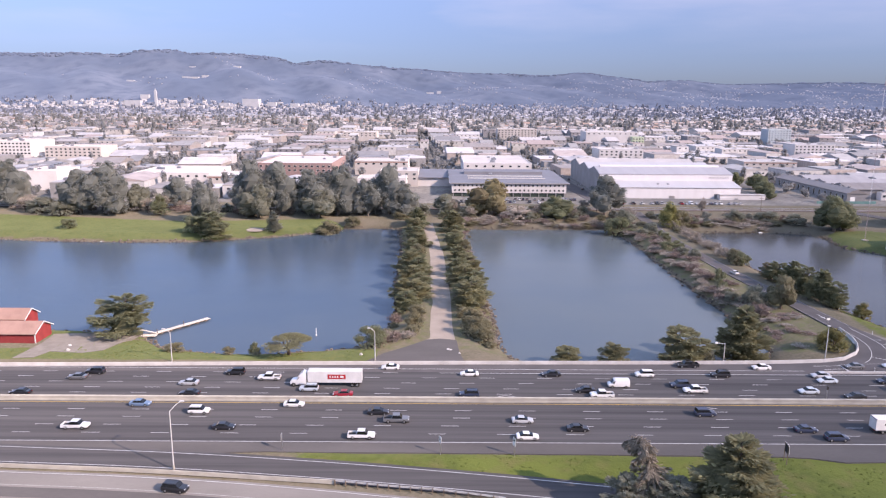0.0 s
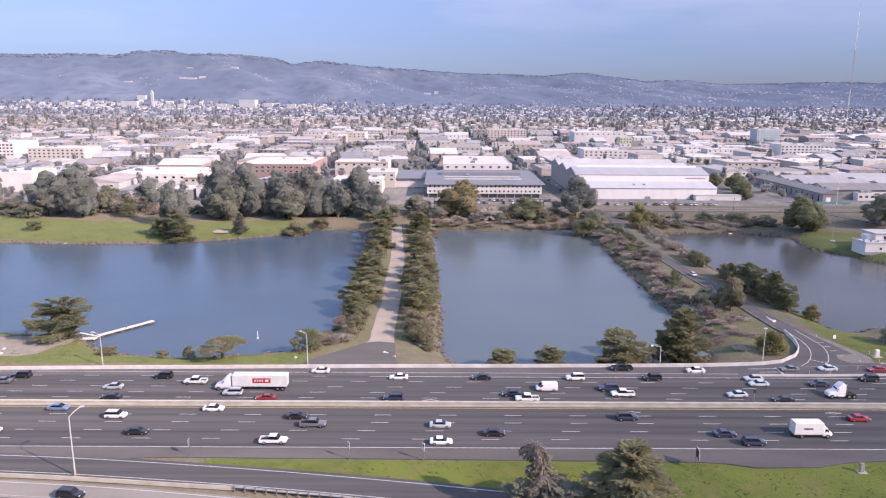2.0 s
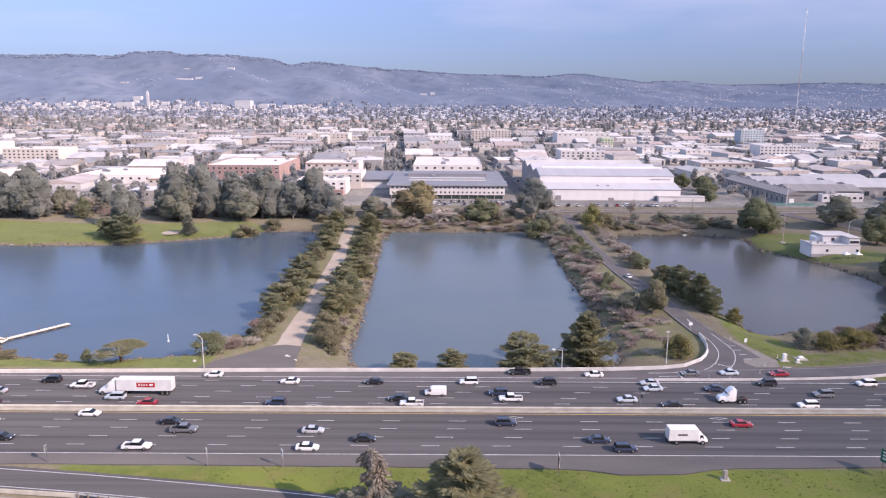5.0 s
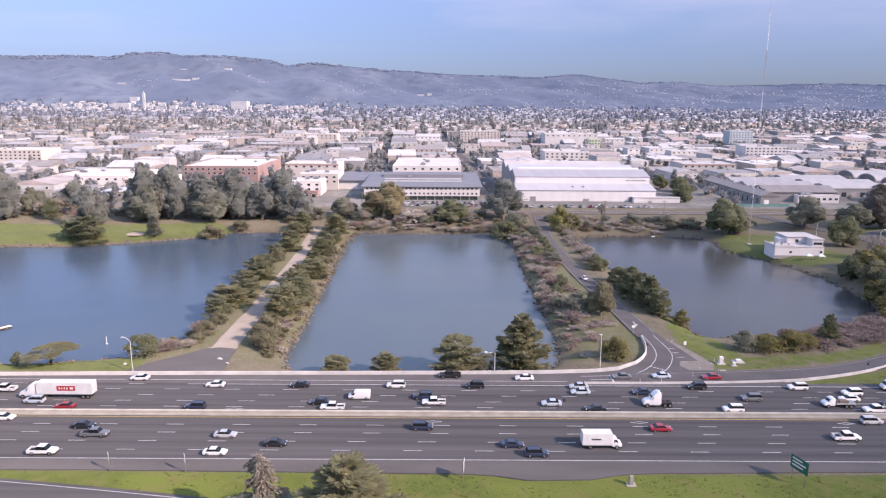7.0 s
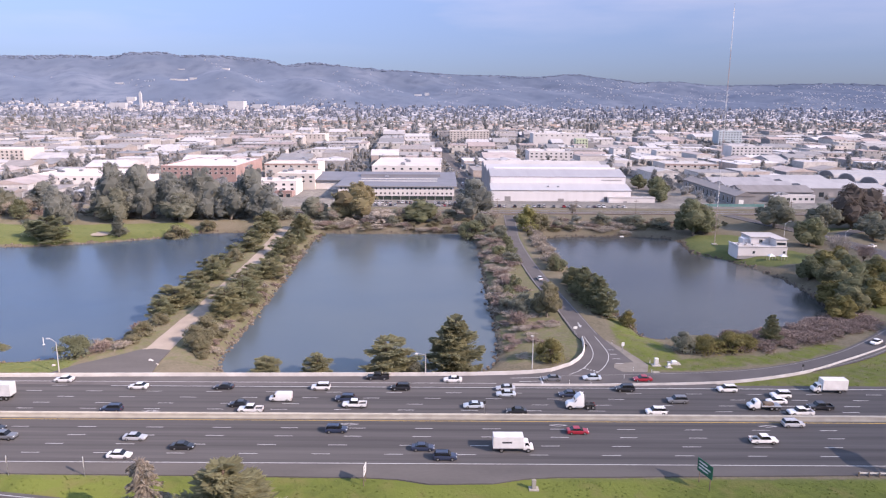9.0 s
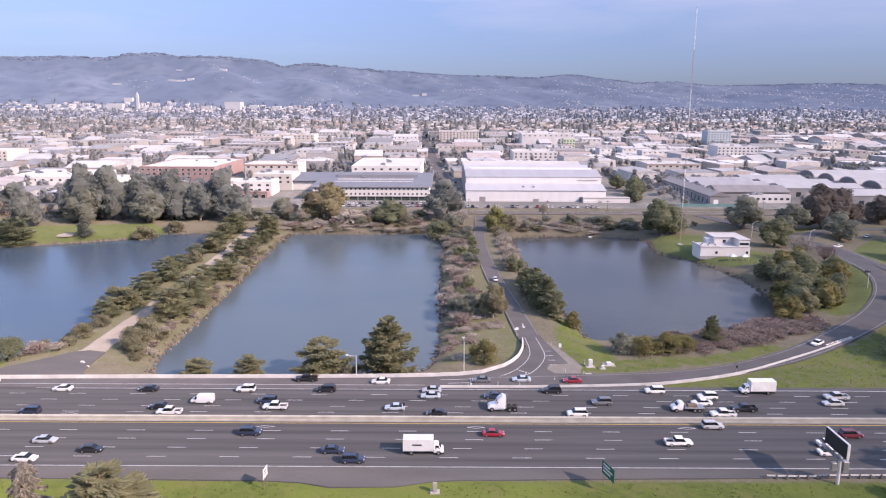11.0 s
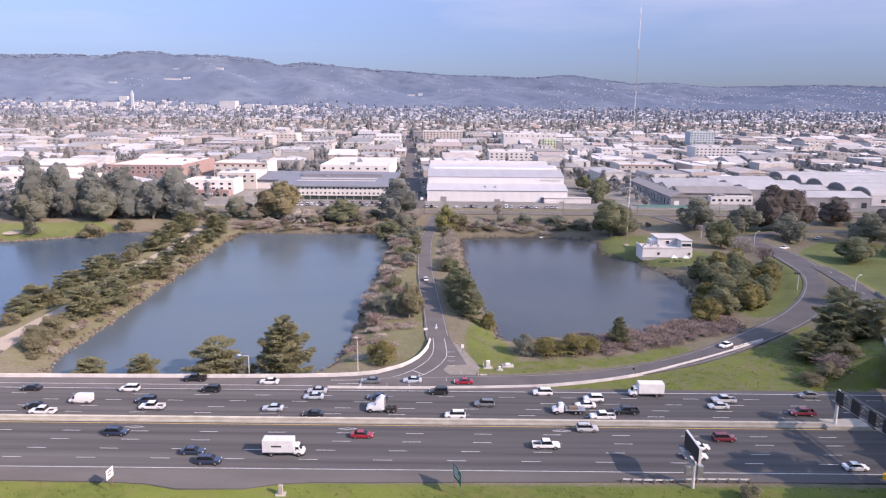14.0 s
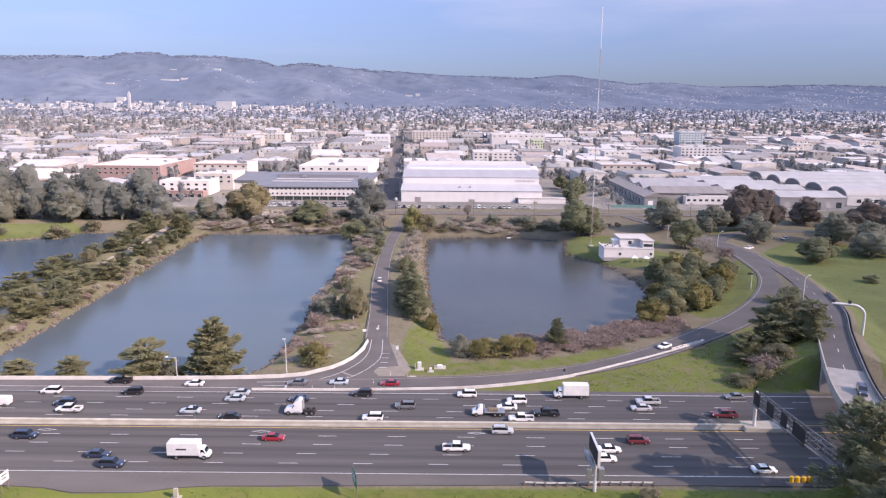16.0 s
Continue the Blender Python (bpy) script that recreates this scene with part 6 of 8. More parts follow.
part("roof", pitched(0, 13, 0, 106, 7.0, 9.9), SHEDTIN, shed_a)
part("hall_wall", Geo().box(13.1, 63, 20, 104, -2, 7.4), GREYWALL, shed_a)
for y0, y1, m in ((19, 46, SHEDTIN), (46, 75, ROOF_GREY), (75, 105, ROOF_GREY)):
    ym = (y0 + y1) / 2
    part("roof", Geo().prism([(y0, 7.2), (y0, 7.6), (ym, 11.0), (y1 - 0.02, 7.6), (y1 - 0.02, 7.2)], 12.0, 63.6), m, shed_a)
for i in range(13):
    window(shed_a, -0.02, 5 + 7.8 * i, 1.2, 2.6, 4.2, "x")
part("front_door", Geo().box(2.4, 5.6, -0.12, 0.05, -0.6, 4.4), SIGN_W, shed_a)
for i in range(9):
    part("roof_vent", Geo().box(5.9, 7.1, 9 + 11 * i, 10.6 + 11 * i, 9.3, 10.9, bev=0.2), GREYWALL, shed_a)
FOOT.append((279, 352, 476, 594))
fence = thing("site_fence", "teal mesh-covered fence beside the railway", "fence", at=(0, 0, 0))
for i in range(12):
    x = 262 + 3.4 * i
    part("panel", Geo().box(x, x + 3.3, 479.4, 479.48, 0.9, 3.4), TEAL, fence)
    part("post", Geo().tube((x, 479.5, 0.4), (x, 479.5, 3.6), 0.05, 0.05, 6), STEEL, fence)
# pale sheds leading to the row of barrel vaults
for x0, x1, y0, y1, h, r, wall, lab in ((376, 420, 484, 512, 7.4, 10.4, GREYWALL, "grey-walled shed under a pale pitched roof"), (356, 416, 530, 556, 7.0, 9.6, GREYWALL, "pale-roofed shed beside the barrel vaults"),
                                        (356, 410, 560, 586, 7.0, 9.6, WHITE, "pale-roofed shed beside the barrel vaults"), (352, 404, 590, 618, 7.0, 9.8, WHITE, "pale-roofed shed beside the barrel vaults")):
    b = thing("industrial_shed", lab, "warehouse", "sheds", at=(x0, y0, 1.4))
    part("wall", Geo().box(0, x1 - x0, 0, y1 - y0, -2, h), wall, b)
    part("roof", Geo().prism([(-0.4, h - 0.2), (-0.4, h + 0.2), ((y1 - y0) / 2, r), (y1 - y0 + 0.4, h + 0.2), (y1 - y0 + 0.4, h - 0.2)], -0.5, x1 - x0 + 0.5), ROOF_VAULT, b)
    for k in range(6):
        part("door", Geo().box(3 + 7 * k, 6.6 + 7 * k, -0.1, 0.05, -0.5, 4.0), GLASS if k % 2 else ROOF_GREY, b)
    FOOT.append((x0 - 3, x1 + 3, y0 - 6, y1 + 3))
# barrel vaults side by side, dark arched ends in one line
for i, y0 in enumerate((496, 522, 548, 574, 600)):
    x0, long = 428 - 3.2 * i, 105
    b = thing("barrel_roof_shed", "pale shed under a curved barrel roof with a dark arched end", "warehouse", "barrel sheds", at=(x0, y0, zg(x0, y0)))
    part("wall", Geo().box(0, long, 0, 25.6, -2, 6.4), WHITE, b)
    arc = [(12.8 + 12.9 * math.cos(a), 6.3 + 5.6 * math.sin(a)) for a in [math.pi * k / 14 for k in range(15)]]
    part("roof", Geo().prism(arc, -0.4, long + 0.4), ROOF_VAULT, b)
    # arched end, darker than the roof and walls
    part("gable_end", Geo().prism([(12.8 + (y - 12.8) * 0.86, 6.4 + (z - 6.3) * 0.86) for y, z in arc], -0.7, -0.38), DARKGREY, b, "dark grey arched gable end")
    part("arch_rim", Geo().skin([[(-0.75, 12.8 + 12.9 * math.cos(a) * s, 6.3 + 5.6 * math.sin(a) * s) for s in (0.87, 1.0)] + [(-0.42, 12.8 + 12.9 * math.cos(a) * s, 6.3 + 5.6 * math.sin(a) * s) for s in (1.0, 0.87)] for a in [math.pi * k / 14 for k in range(15)]]), ROOF_VAULT, b)
    for k in range(8):
        window(b, 8 + 12 * k, -0.02, 2.0, 3.2, 2.4)
    FOOT.append((x0 - 4, x0 + long + 4, y0 - 4, y0 + 30))
# lime-green block far in the town
b, w, d = building("town_block", "lime-green and grey mid-rise block", 266, 282, 974, 990, 16.0, LIMEWALL, ROOF_PALE, group="town buildings")
for r in range(3):
    for c in range(4):
        window(b, -w + (c + 0.5) * 2 * w / 4, -0.02, 13 - 3.6 * r, 1.8, 1.6)
b, w, d = building("town_block", "plain grey block beside the lime-green one", 283, 300, 976, 992, 11.0, GREYWALL, ROOF_PALE, group="town buildings")
# brick storefront and gables of the white block
b = thing("brick_storefront", "low red brick storefront under the white block", "building", at=(-40, 514, 1.2))
part("wall", Geo().box(-20, 17, 0, 9.6, -2, 4.6), BRICK, b)
part("parapet", Geo().box(-20.1, 17.1, -0.1, 0.35, 4.4, 5.2), BRICK, b)
for k in range(7):
    window(b, -17 + 5.2 * k, -0.02, 0.6, 3.0, 2.4)

# radio building by the lagoon
house = thing("radio_station_house", "white flat-roofed modernist house on the lagoon's shore", "house", at=(236.5, 330, -0.2))
part("lower_wall", Geo().box(-12.4, 10.6, 0, 11, -1.5, 4.2), WHITE, house)
part("terrace", Geo().box(-12.6, 10.8, -0.2, 11.2, 4.2, 4.4), ROOF_PALE, house)
part("terrace_wall", Geo().box(-12.6, -3.4, -0.25, 0.0, 4.4, 5.1).box(-12.6, -12.35, 0.0, 11, 4.4, 5.1), WHITE, house)
part("upper_wall", Geo().box(-3.4, 10.4, 7.5, 19, -1, 7.5).box(5.6, 10.55, 1.2, 7.5, 4.2, 7.5), WHITE, house)
part("upper_roof", Geo().box(-3.8, 10.9, 7.0, 19.4, 7.5, 7.85).box(5.2, 10.9, 0.8, 7.0, 7.5, 7.85), ROOF_PALE, house)
part("stair_tower", Geo().box(-6.2, -3.4, 9.2, 15, -1, 6.4), WHITE, house)
window(house, 8.1, 1.18, 5.0, 4.2, 1.3)
for x in (-5.0, 9.2):
    window(house, x, -0.02, 1.2, 1.2, 1.2)
window(house, 1.2, 7.48, 5.0, 1.6, 1.5)
for k in range(5):
    part("terrace_table", Geo().tube((-11 + 1.7 * k, 4 + (k % 2) * 3, 4.4), (-11 + 1.7 * k, 4 + (k % 2) * 3, 5.2), 0.4, 0.5, 8), GREYWALL, house)
part("plinth", Geo().box(-12.6, 10.8, -0.3, 0.05, -1.4, 0.2), GREYWALL, house)
w = thing("garden_wall", "dark grey stone garden wall at the lagoon's edge", "wall", at=(217, 329, zg(217, 329)))
for k in range(8):
    part("stone", Geo().box(-5.6 + 1.4 * k, -4.3 + 1.4 * k, -0.7 + 0.2 * (k % 3), 0.6, -0.8, 1.2 + 0.25 * (k % 2), bev=0.12), RIPRAP, w)
for x, y in ((236, 322), (241, 321)):
    t = thing("garden_tent", "small white canopy tent on the shore lawn", "tent", "garden tents", at=(x, y, zg(x, y)))
    for sx, sy in ((-1.3, -1.3), (1.3, -1.3), (1.3, 1.3), (-1.3, 1.3)):
        part("leg", Geo().tube((sx, sy, -0.6), (sx, sy, 2.1), 0.05), POLE, t)
    part("canopy", Geo().add([(-1.5, -1.5, 2.0), (1.5, -1.5, 2.0), (1.5, 1.5, 2.0), (-1.5, 1.5, 2.0), (0, 0, 3.0)], [(0, 1, 4), (1, 2, 4), (2, 3, 4), (3, 0, 4)]), SIGN_W, t)

# red sheds
for x0, x1, y0, y1, h, r in ((-142, -112.3, 194.0, 202.5, 3.2, 5.4), (-150, -121.5, 205, 212, 4.0, 6.2)):
    b = thing("red_boathouse", "red-boarded boathouse with a faded red shingle roof", "shed", "boathouses", at=(0, 0, -0.3))
    ym = (y0 + y1) / 2
    part("wall", Geo().box(x0, x1, y0, y1, -1.2, h).prism([(y0, h - 0.05), (ym, r - 0.2), (y1, h - 0.05)], x0, x1), BARNRED, b)
    part("roof", Geo().prism([(y0 - 0.6, h - 0.4), (y0 - 0.6, h - 0.15), (ym, r + 0.1), (y1 + 0.6, h - 0.15), (y1 + 0.6, h - 0.4), (ym, r - 0.15)], x0 - 0.5, x1 + 0.5), BARNROOF, b)
    part("barge_board", Geo().prism([(y0 - 0.65, h - 0.45), (y0 - 0.65, h - 0.1), (ym, r + 0.16), (y1 + 0.65, h - 0.1), (y1 + 0.65, h - 0.45), (ym, r - 0.2)], x1 + 0.5, x1 + 0.62), SIGN_W, b)
    part("corner_board", Geo().box(x1 - 0.2, x1 + 0.05, y0 - 0.05, y0 + 0.2, -1, h - 0.3), SIGN_W, b)

# ---- the town's plain sheds and blocks, street by street ----
R = random.Random(21)


def street(u, v):
    return 113 - 0.06 * (v - 482) + u, v + 0.06 * u


def shed(x, y, w, d, h, kind, near):
    """One commercial building of the town."""
    z = zg(x, y)
    b = thing("commercial_building", R.choice(("pale flat-roofed commercial building", "low industrial building with a light roof", "plain rendered commercial building")), "building", "town buildings", at=(x, y, z), rz=3.4)
    part("wall", Geo().box(-w, w, 0, d, -3, h), SHED_WALLS, b)
    if kind == "gable":
        part("roof", Geo().prism([(-0.4, h - 0.1), (-0.4, h + 0.2), (d / 2, h + 0.12 * d), (d + 0.4, h + 0.2), (d + 0.4, h - 0.1)], -w - 0.4, w + 0.4), SHED_ROOFS, b)
    elif kind == "side":
        part("roof", Geo().skin([[(-w - 0.4, y0, h - 0.1), (w + 0.4, y0, h - 0.1), (w + 0.4, y0, h + 0.15), (0, y0, h + 0.2 * w), (-w - 0.4, y0, h + 0.15)] for y0 in (-0.4, d + 0.4)]), SHED_ROOFS, b)
    else:
        part("roof", Geo().box(-w - 0.1, w + 0.1, -0.1, d + 0.1, h - 0.1, h + 0.35, bev=0.12), SHED_ROOFS, b)
        for i in range(R.randint(1, 3) if near else 1):
            a, c, s = R.uniform(-w * 0.7, w * 0.7), R.uniform(0.2 * d, 0.8 * d), R.uniform(0.9, 2.0)
            part("rooftop_unit", Geo().box(a - s, a + s, c - s, c + s, h + 0.3, h + 0.4 + s, bev=0.15), STEEL, b)
    if near:
        n = max(2, int(w / 4))
        for i in range(n):
            window(b, -w + (i + 0.5) * 2 * w / n, -0.02, max(0.8, h - 3.0), 1.8, 1.3)
    return b


far_walls, far_roofs, far_units, far_windows = Geo(), Geo(), Geo(), Geo()
BUILT = list(FOOT)
for bu in range(-9, 10):
    for bv in range(0, 8):
        u0, v0 = bu * 96 + 9, 500 + bv * 106
        u = u0
        while u < u0 + 74:
            wide = R.uniform(16, 42)
            if u + wide > u0 + 82:
                wide = max(12, u0 + 82 - u)
            v = v0 + R.uniform(0, 4)
            while v < v0 + 76:
                deep = R.uniform(22, 48)
                x, y = street(u + wide / 2, v)
                h = R.choice((5, 5.5, 6, 6.5, 7, 7, 8, 9, 11)) * (1.0 if y < 900 else 1.1)
                half = (y + 40) * 0.66
                hit = any(x + wide / 2 > a and x - wide / 2 < b and y + deep > c and y < d for a, b, c, d in FOOT)
                if not hit and 4 - half < x < 151 + half and R.random() < 0.74 and y > 800:
                    kind = R.choice((0, 0, 1))
                    w, d, z = wide / 2 - 0.8, deep - 2.0, zg(x, y)
                    far_walls.box(x - w, x + w, y, y + d, z - 3, z + h)
                    BUILT.append((x - w, x + w, y, y + d))
                    if kind:
                        far_roofs.prism([(y - 0.4, z + h - 0.05), (y + d / 2, z + h + 0.1 * d), (y + d + 0.4, z + h - 0.05)], x - w - 0.3, x + w + 0.3)
                    else:
                        far_roofs.box(x - w - 0.15, x + w + 0.15, y - 0.15, y + d + 0.15, z + h - 0.1, z + h + 0.4)
                        far_units.box(x - 1.5, x + 1.2, y + d * 0.3, y + d * 0.3 + 2, z + h + 0.3, z + h + 1.9)
                    n = max(2, int(w / 3))
                    for q in range(n):
                        c = x - w + (q + 0.5) * 2 * w / n
                        far_windows.box(c - 0.9, c + 0.9, y - 0.08, y + 0.05, z + h - 2.6, z + h - 1.2)
                elif not hit and 4 - half < x < 151 + half and y <= 800 and R.random() < 0.82:
                    BUILT.append((x - wide / 2, x + wide / 2, y - 1, y + deep))
                    shed(x, y, wide / 2 - 0.8, deep - 2.0, h, R.choice(("flat", "flat", "flat", "gable", "side")), y < 620)
                v += deep + R.choice((0.5, 1.0, 5.0))
            u += wide + R.choice((0.6, 0.6, 6.0))

ob = tagged(part("far_sheds", far_walls, HOUSE_WALLS), "crowded pale commercial sheds of the town", "buildings", kind="stuff")
part("roofs", far_roofs, FAR_ROOFS, ob)
part("rooftop_units", far_units, STEEL, ob)
part("windows", far_windows, GLASS, ob)

main_street = [street(0, v) for v in range(466, 2400, 60)]
struct("road_street", ribbon([(x, y, zg(x, y) + 0.12) for x, y in main_street], -6, 6, 0.05, 1.0, 30), ASPHALT_ROAD, "straight town street running inland", "road")

# ---- residential quarter, too many houses to count ----
def house_field(n, y0, y1, seed, size, spread=0.68, dense=None):
    rng = np.random.default_rng(seed)
    gw, gr = Geo(), Geo()
    f = rng.random(n)
    ys = (y0 ** 0.5 + f * (y1 ** 0.5 - y0 ** 0.5)) ** 2
    xs = 77 + (rng.random(n) * 2 - 1) * (ys * spread + 90)
    if dense is not None:
        keep = dense(xs, ys, rng)
        xs, ys = xs[keep], ys[keep]
    zs = on_ground(xs, ys)
    for x, y, z in zip(xs, ys, zs):
        w, d, h = size * rng.uniform(0.6, 1.5), size * rng.uniform(0.7, 1.4), rng.uniform(4, 7.5) * size / 5.5
        gw.box(x - w, x + w, y - d, y + d, z - 4, z + h)
        if rng.random() < 0.65:
            gr.prism([(y - d - 0.4, z + h), (y, z + h + 0.55 * d), (y + d + 0.4, z + h)], x - w - 0.4, x + w + 0.4)
        else:
            gr.box(x - w - 0.2, x + w + 0.2, y - d - 0.2, y + d + 0.2, z + h, z + h + 0.5)
    return gw, gr


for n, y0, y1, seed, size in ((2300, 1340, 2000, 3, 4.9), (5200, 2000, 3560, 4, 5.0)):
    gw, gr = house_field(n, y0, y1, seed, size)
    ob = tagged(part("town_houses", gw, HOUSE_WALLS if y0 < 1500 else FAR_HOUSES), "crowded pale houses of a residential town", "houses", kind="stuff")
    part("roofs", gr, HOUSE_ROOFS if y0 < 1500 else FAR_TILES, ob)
gw, gr = house_field(620, 2950, 3560, 51, 7.0, 0.62, lambda x, y, rng: (x < -420) & (x > -2000))
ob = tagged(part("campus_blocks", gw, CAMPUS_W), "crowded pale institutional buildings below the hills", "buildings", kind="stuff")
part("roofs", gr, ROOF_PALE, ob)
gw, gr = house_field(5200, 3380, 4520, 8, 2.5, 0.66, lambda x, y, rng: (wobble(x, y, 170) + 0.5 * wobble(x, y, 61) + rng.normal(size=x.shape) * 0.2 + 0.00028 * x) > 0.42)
ob = tagged(part("hillside_houses", gw, HILL_HOUSES), "haze-tinted pale houses scattered over the wooded hills", "houses", kind="stuff")
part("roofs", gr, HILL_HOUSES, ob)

# town trees
def tree_field(n, y0, y1, seed, size, dense=None, sprays=6):
    rng = np.random.default_rng(seed)
    f = rng.random(n)
    ys = (y0 ** 0.5 + f * (y1 ** 0.5 - y0 ** 0.5)) ** 2
    xs = 77 + (rng.random(n) * 2 - 1) * (ys * 0.68 + 90)
    if dense is not None:
        keep = dense(xs, ys)
        xs, ys = xs[keep], ys[keep]
    zs = on_ground(xs, ys)
    g = Geo()
    for x, y, z in zip(xs, ys, zs):
        s = size * rng.uniform(0.55, 1.5)
        t = 1.0 if rng.random() < 0.85 else 1.9
        leaves(g, rng, (x, y, z + s * 0.9 * t), (s * 0.8 / t ** 0.5, s * 0.8 / t ** 0.5, s * 0.85 * t), sprays, s * (0.46 if sprays < 10 else 0.3), up=0.2, flat=1.5)
        q = 0.75 if sprays < 10 else 0.6
        core(g, rng, (x, y, z + s * 0.85 * t), (s * q / t ** 0.5, s * q / t ** 0.5, s * q * t), 6, 3)
    return g


def open_ground(xs, ys):
    free = np.abs(xs - 113 + 0.06 * (ys - 482)) > 7
    for x0, x1, y0, y1 in BUILT:
        free &= ~((xs > x0 - 1) & (xs < x1 + 1) & (ys > y0 - 1) & (ys < y1 + 1))
    return free


tagged(part("street_trees", tree_field(5200, 476, 1340, 31, 3.4, open_ground, 34), LEAF_FAR), "green street trees between the sheds, greyed as if hazed", "trees", kind="stuff")
tagged(part("town_trees", tree_field(3000, 1330, 2300, 32, 4.8), LEAF_FAR), "dense green trees among the houses, greyed as if hazed", "trees", kind="stuff")
tagged(part("town_trees", tree_field(5200, 2200, 3600, 33, 5.2), LEAF_HAZE), "dense trees among the far houses, tinted blue-grey as haze", "trees", kind="stuff")

# woods along the hills' crest, in the hills' haze-tinted blue-grey
rng = np.random.default_rng(71)
g = Geo()
for k in range(1100):
    y = rng.uniform(4540, 4606)
    x = 77 + rng.uniform(-0.68, 0.68) * y
    s = rng.uniform(2.5, 5.5) * (1.0 if rng.random() < 0.9 else 1.7)
    core(g, rng, (x, y, zg(x, y) + s * 0.2), (s * rng.uniform(1.6, 3.4), s, s * 0.85), 8, 4)
tagged(part("crest_trees", g, HILLWOOD), "trees along the crest of the hills, tinted blue-grey for haze", "trees", kind="stuff")

# campus under the hills
camp_z = zg(-1317, 3333)
tower = thing("bell_tower", "pale granite bell tower with a pointed top", "tower", at=(-1317, 3333, camp_z))
part("shaft", Geo().box(-5.5, 5.5, -5.5, 5.5, -3, 66, top=0.92), CAMPUS_W, tower)
part("belfry", Geo().box(-5.6, 5.6, -5.6, 5.6, 66, 76, top=0.95), CAMPUS_W, tower)
part("spire", Geo().box(-4.6, 4.6, -4.6, 4.6, 76, 90, top=0.06), CAMPUS_W, tower)
R = random.Random(77)
CAMPUS_A = [(-1440, 3360, 75, 30, 34), (-1240, 3330, 50, 30, 16), (-1130, 3330, 60, 30, 16), (-1010, 3350, 45, 25, 26), (-905, 3420, 75, 60, 40), (-800, 3400, 40, 30, 26), (-690, 3390, 40, 30, 22), (-1560, 3300, 70, 30, 14), (-1700, 3320, 60, 30, 16), (-1180, 3300, 40, 25, 20), (-960, 3300, 55, 25, 16), (-850, 3290, 36, 25, 24)]
CAMPUS_B = [(-600, 3330, 36, 20, 20), (-1620, 3290, 40, 25, 18), (-1330, 3290, 60, 25, 14), (-1060, 3290, 40, 20, 14), (-1390, 4060, 60, 25, 10), (-1320, 4050, 34, 25, 12), (-1440, 4070, 30, 20, 9), (-1180, 4200, 40, 20, 8), (-1760, 4100, 40, 20, 8), (-60, 4020, 40, 25, 9), (-10, 4030, 25, 20, 15), (-1500, 4380, 40, 20, 7), (-1800, 3480, 60, 30, 14), (-1480, 3600, 40, 25, 22)]
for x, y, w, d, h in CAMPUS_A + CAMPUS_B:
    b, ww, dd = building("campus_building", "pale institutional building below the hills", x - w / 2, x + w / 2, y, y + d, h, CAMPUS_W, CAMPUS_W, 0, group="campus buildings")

# ---- vehicles ----
def hull(st, k=0, flare=0.93):
    """A car body skinned over stations of (x, z_low, z_high, half_width)."""
    rings = []
    for x, z0, z1, w in st:
        zm = z0 + (z1 - z0) * 0.55
        rings.append([(x, -w * 0.94, z0), (x, -w, z0 + (z1 - z0) * 0.25), (x, -w, zm), (x, -w * flare, z1 - 0.03), (x, -w * flare * 0.85, z1),
                      (x, w * flare * 0.85, z1), (x, w * flare, z1 - 0.03), (x, w, zm), (x, w, z0 + (z1 - z0) * 0.25), (x, w * 0.94, z0)])
    return Geo().skin(rings, k)


def wheel(parent, x, y, r=0.33, w=0.22):
    s = 1 if y > 0 else -1
    h = part("wheel", Geo().tube((x, y - s * w * 0.5, r), (x, y + s * w * 0.42, r), r * 0.55, r * 0.55, 12), TRIM, parent)
    n = 16
    rings = []
    for o, q in ((-0.5, 0.86), (-0.42, 1.0), (0.42, 1.0), (0.5, 0.86), (0.46, 0.62)):
        rings.append([(x + r * q * math.cos(a), y + s * w * o, r + r * q * math.sin(a)) for a in (2 * math.pi * i / n for i in range(n))])
    part("tyre", Geo().skin(rings), RUBBER, h)
    part("rim", Geo().tube((x, y + s * w * 0.30, r), (x, y + s * w * 0.47, r), r * 0.62, r * 0.56, 12), RIM, h)


def cabin(parent, st, roof, hw, taper=0.8):
    """Glasshouse with roof panel and pillars: st = x of windscreen base, screen top, rear top, rear base, belt height."""
    x0, x1, x2, x3, zb = st
    w0, w1 = hw * 0.93, hw * taper
    g = Geo().add([(x0, -w0, zb), (x1, -w1, roof), (x2, -w1, roof), (x3, -w0, zb), (x0, w0, zb), (x1, w1, roof), (x2, w1, roof), (x3, w0, zb)],
                  [(0, 1, 2, 3), (7, 6, 5, 4), (4, 5, 1, 0), (3, 2, 6, 7)])
    part("window_glass", g, CARGLASS, parent, "dark tinted glass")
    g = Geo().skin([[(x, -w1 * 1.02, roof - 0.04), (x, -w1 * 0.9, roof + 0.035), (x, w1 * 0.9, roof + 0.035), (x, w1 * 1.02, roof - 0.04)] for x in (x1 + 0.03, x2 - 0.03)])
    part("roof", g, CAR, parent)


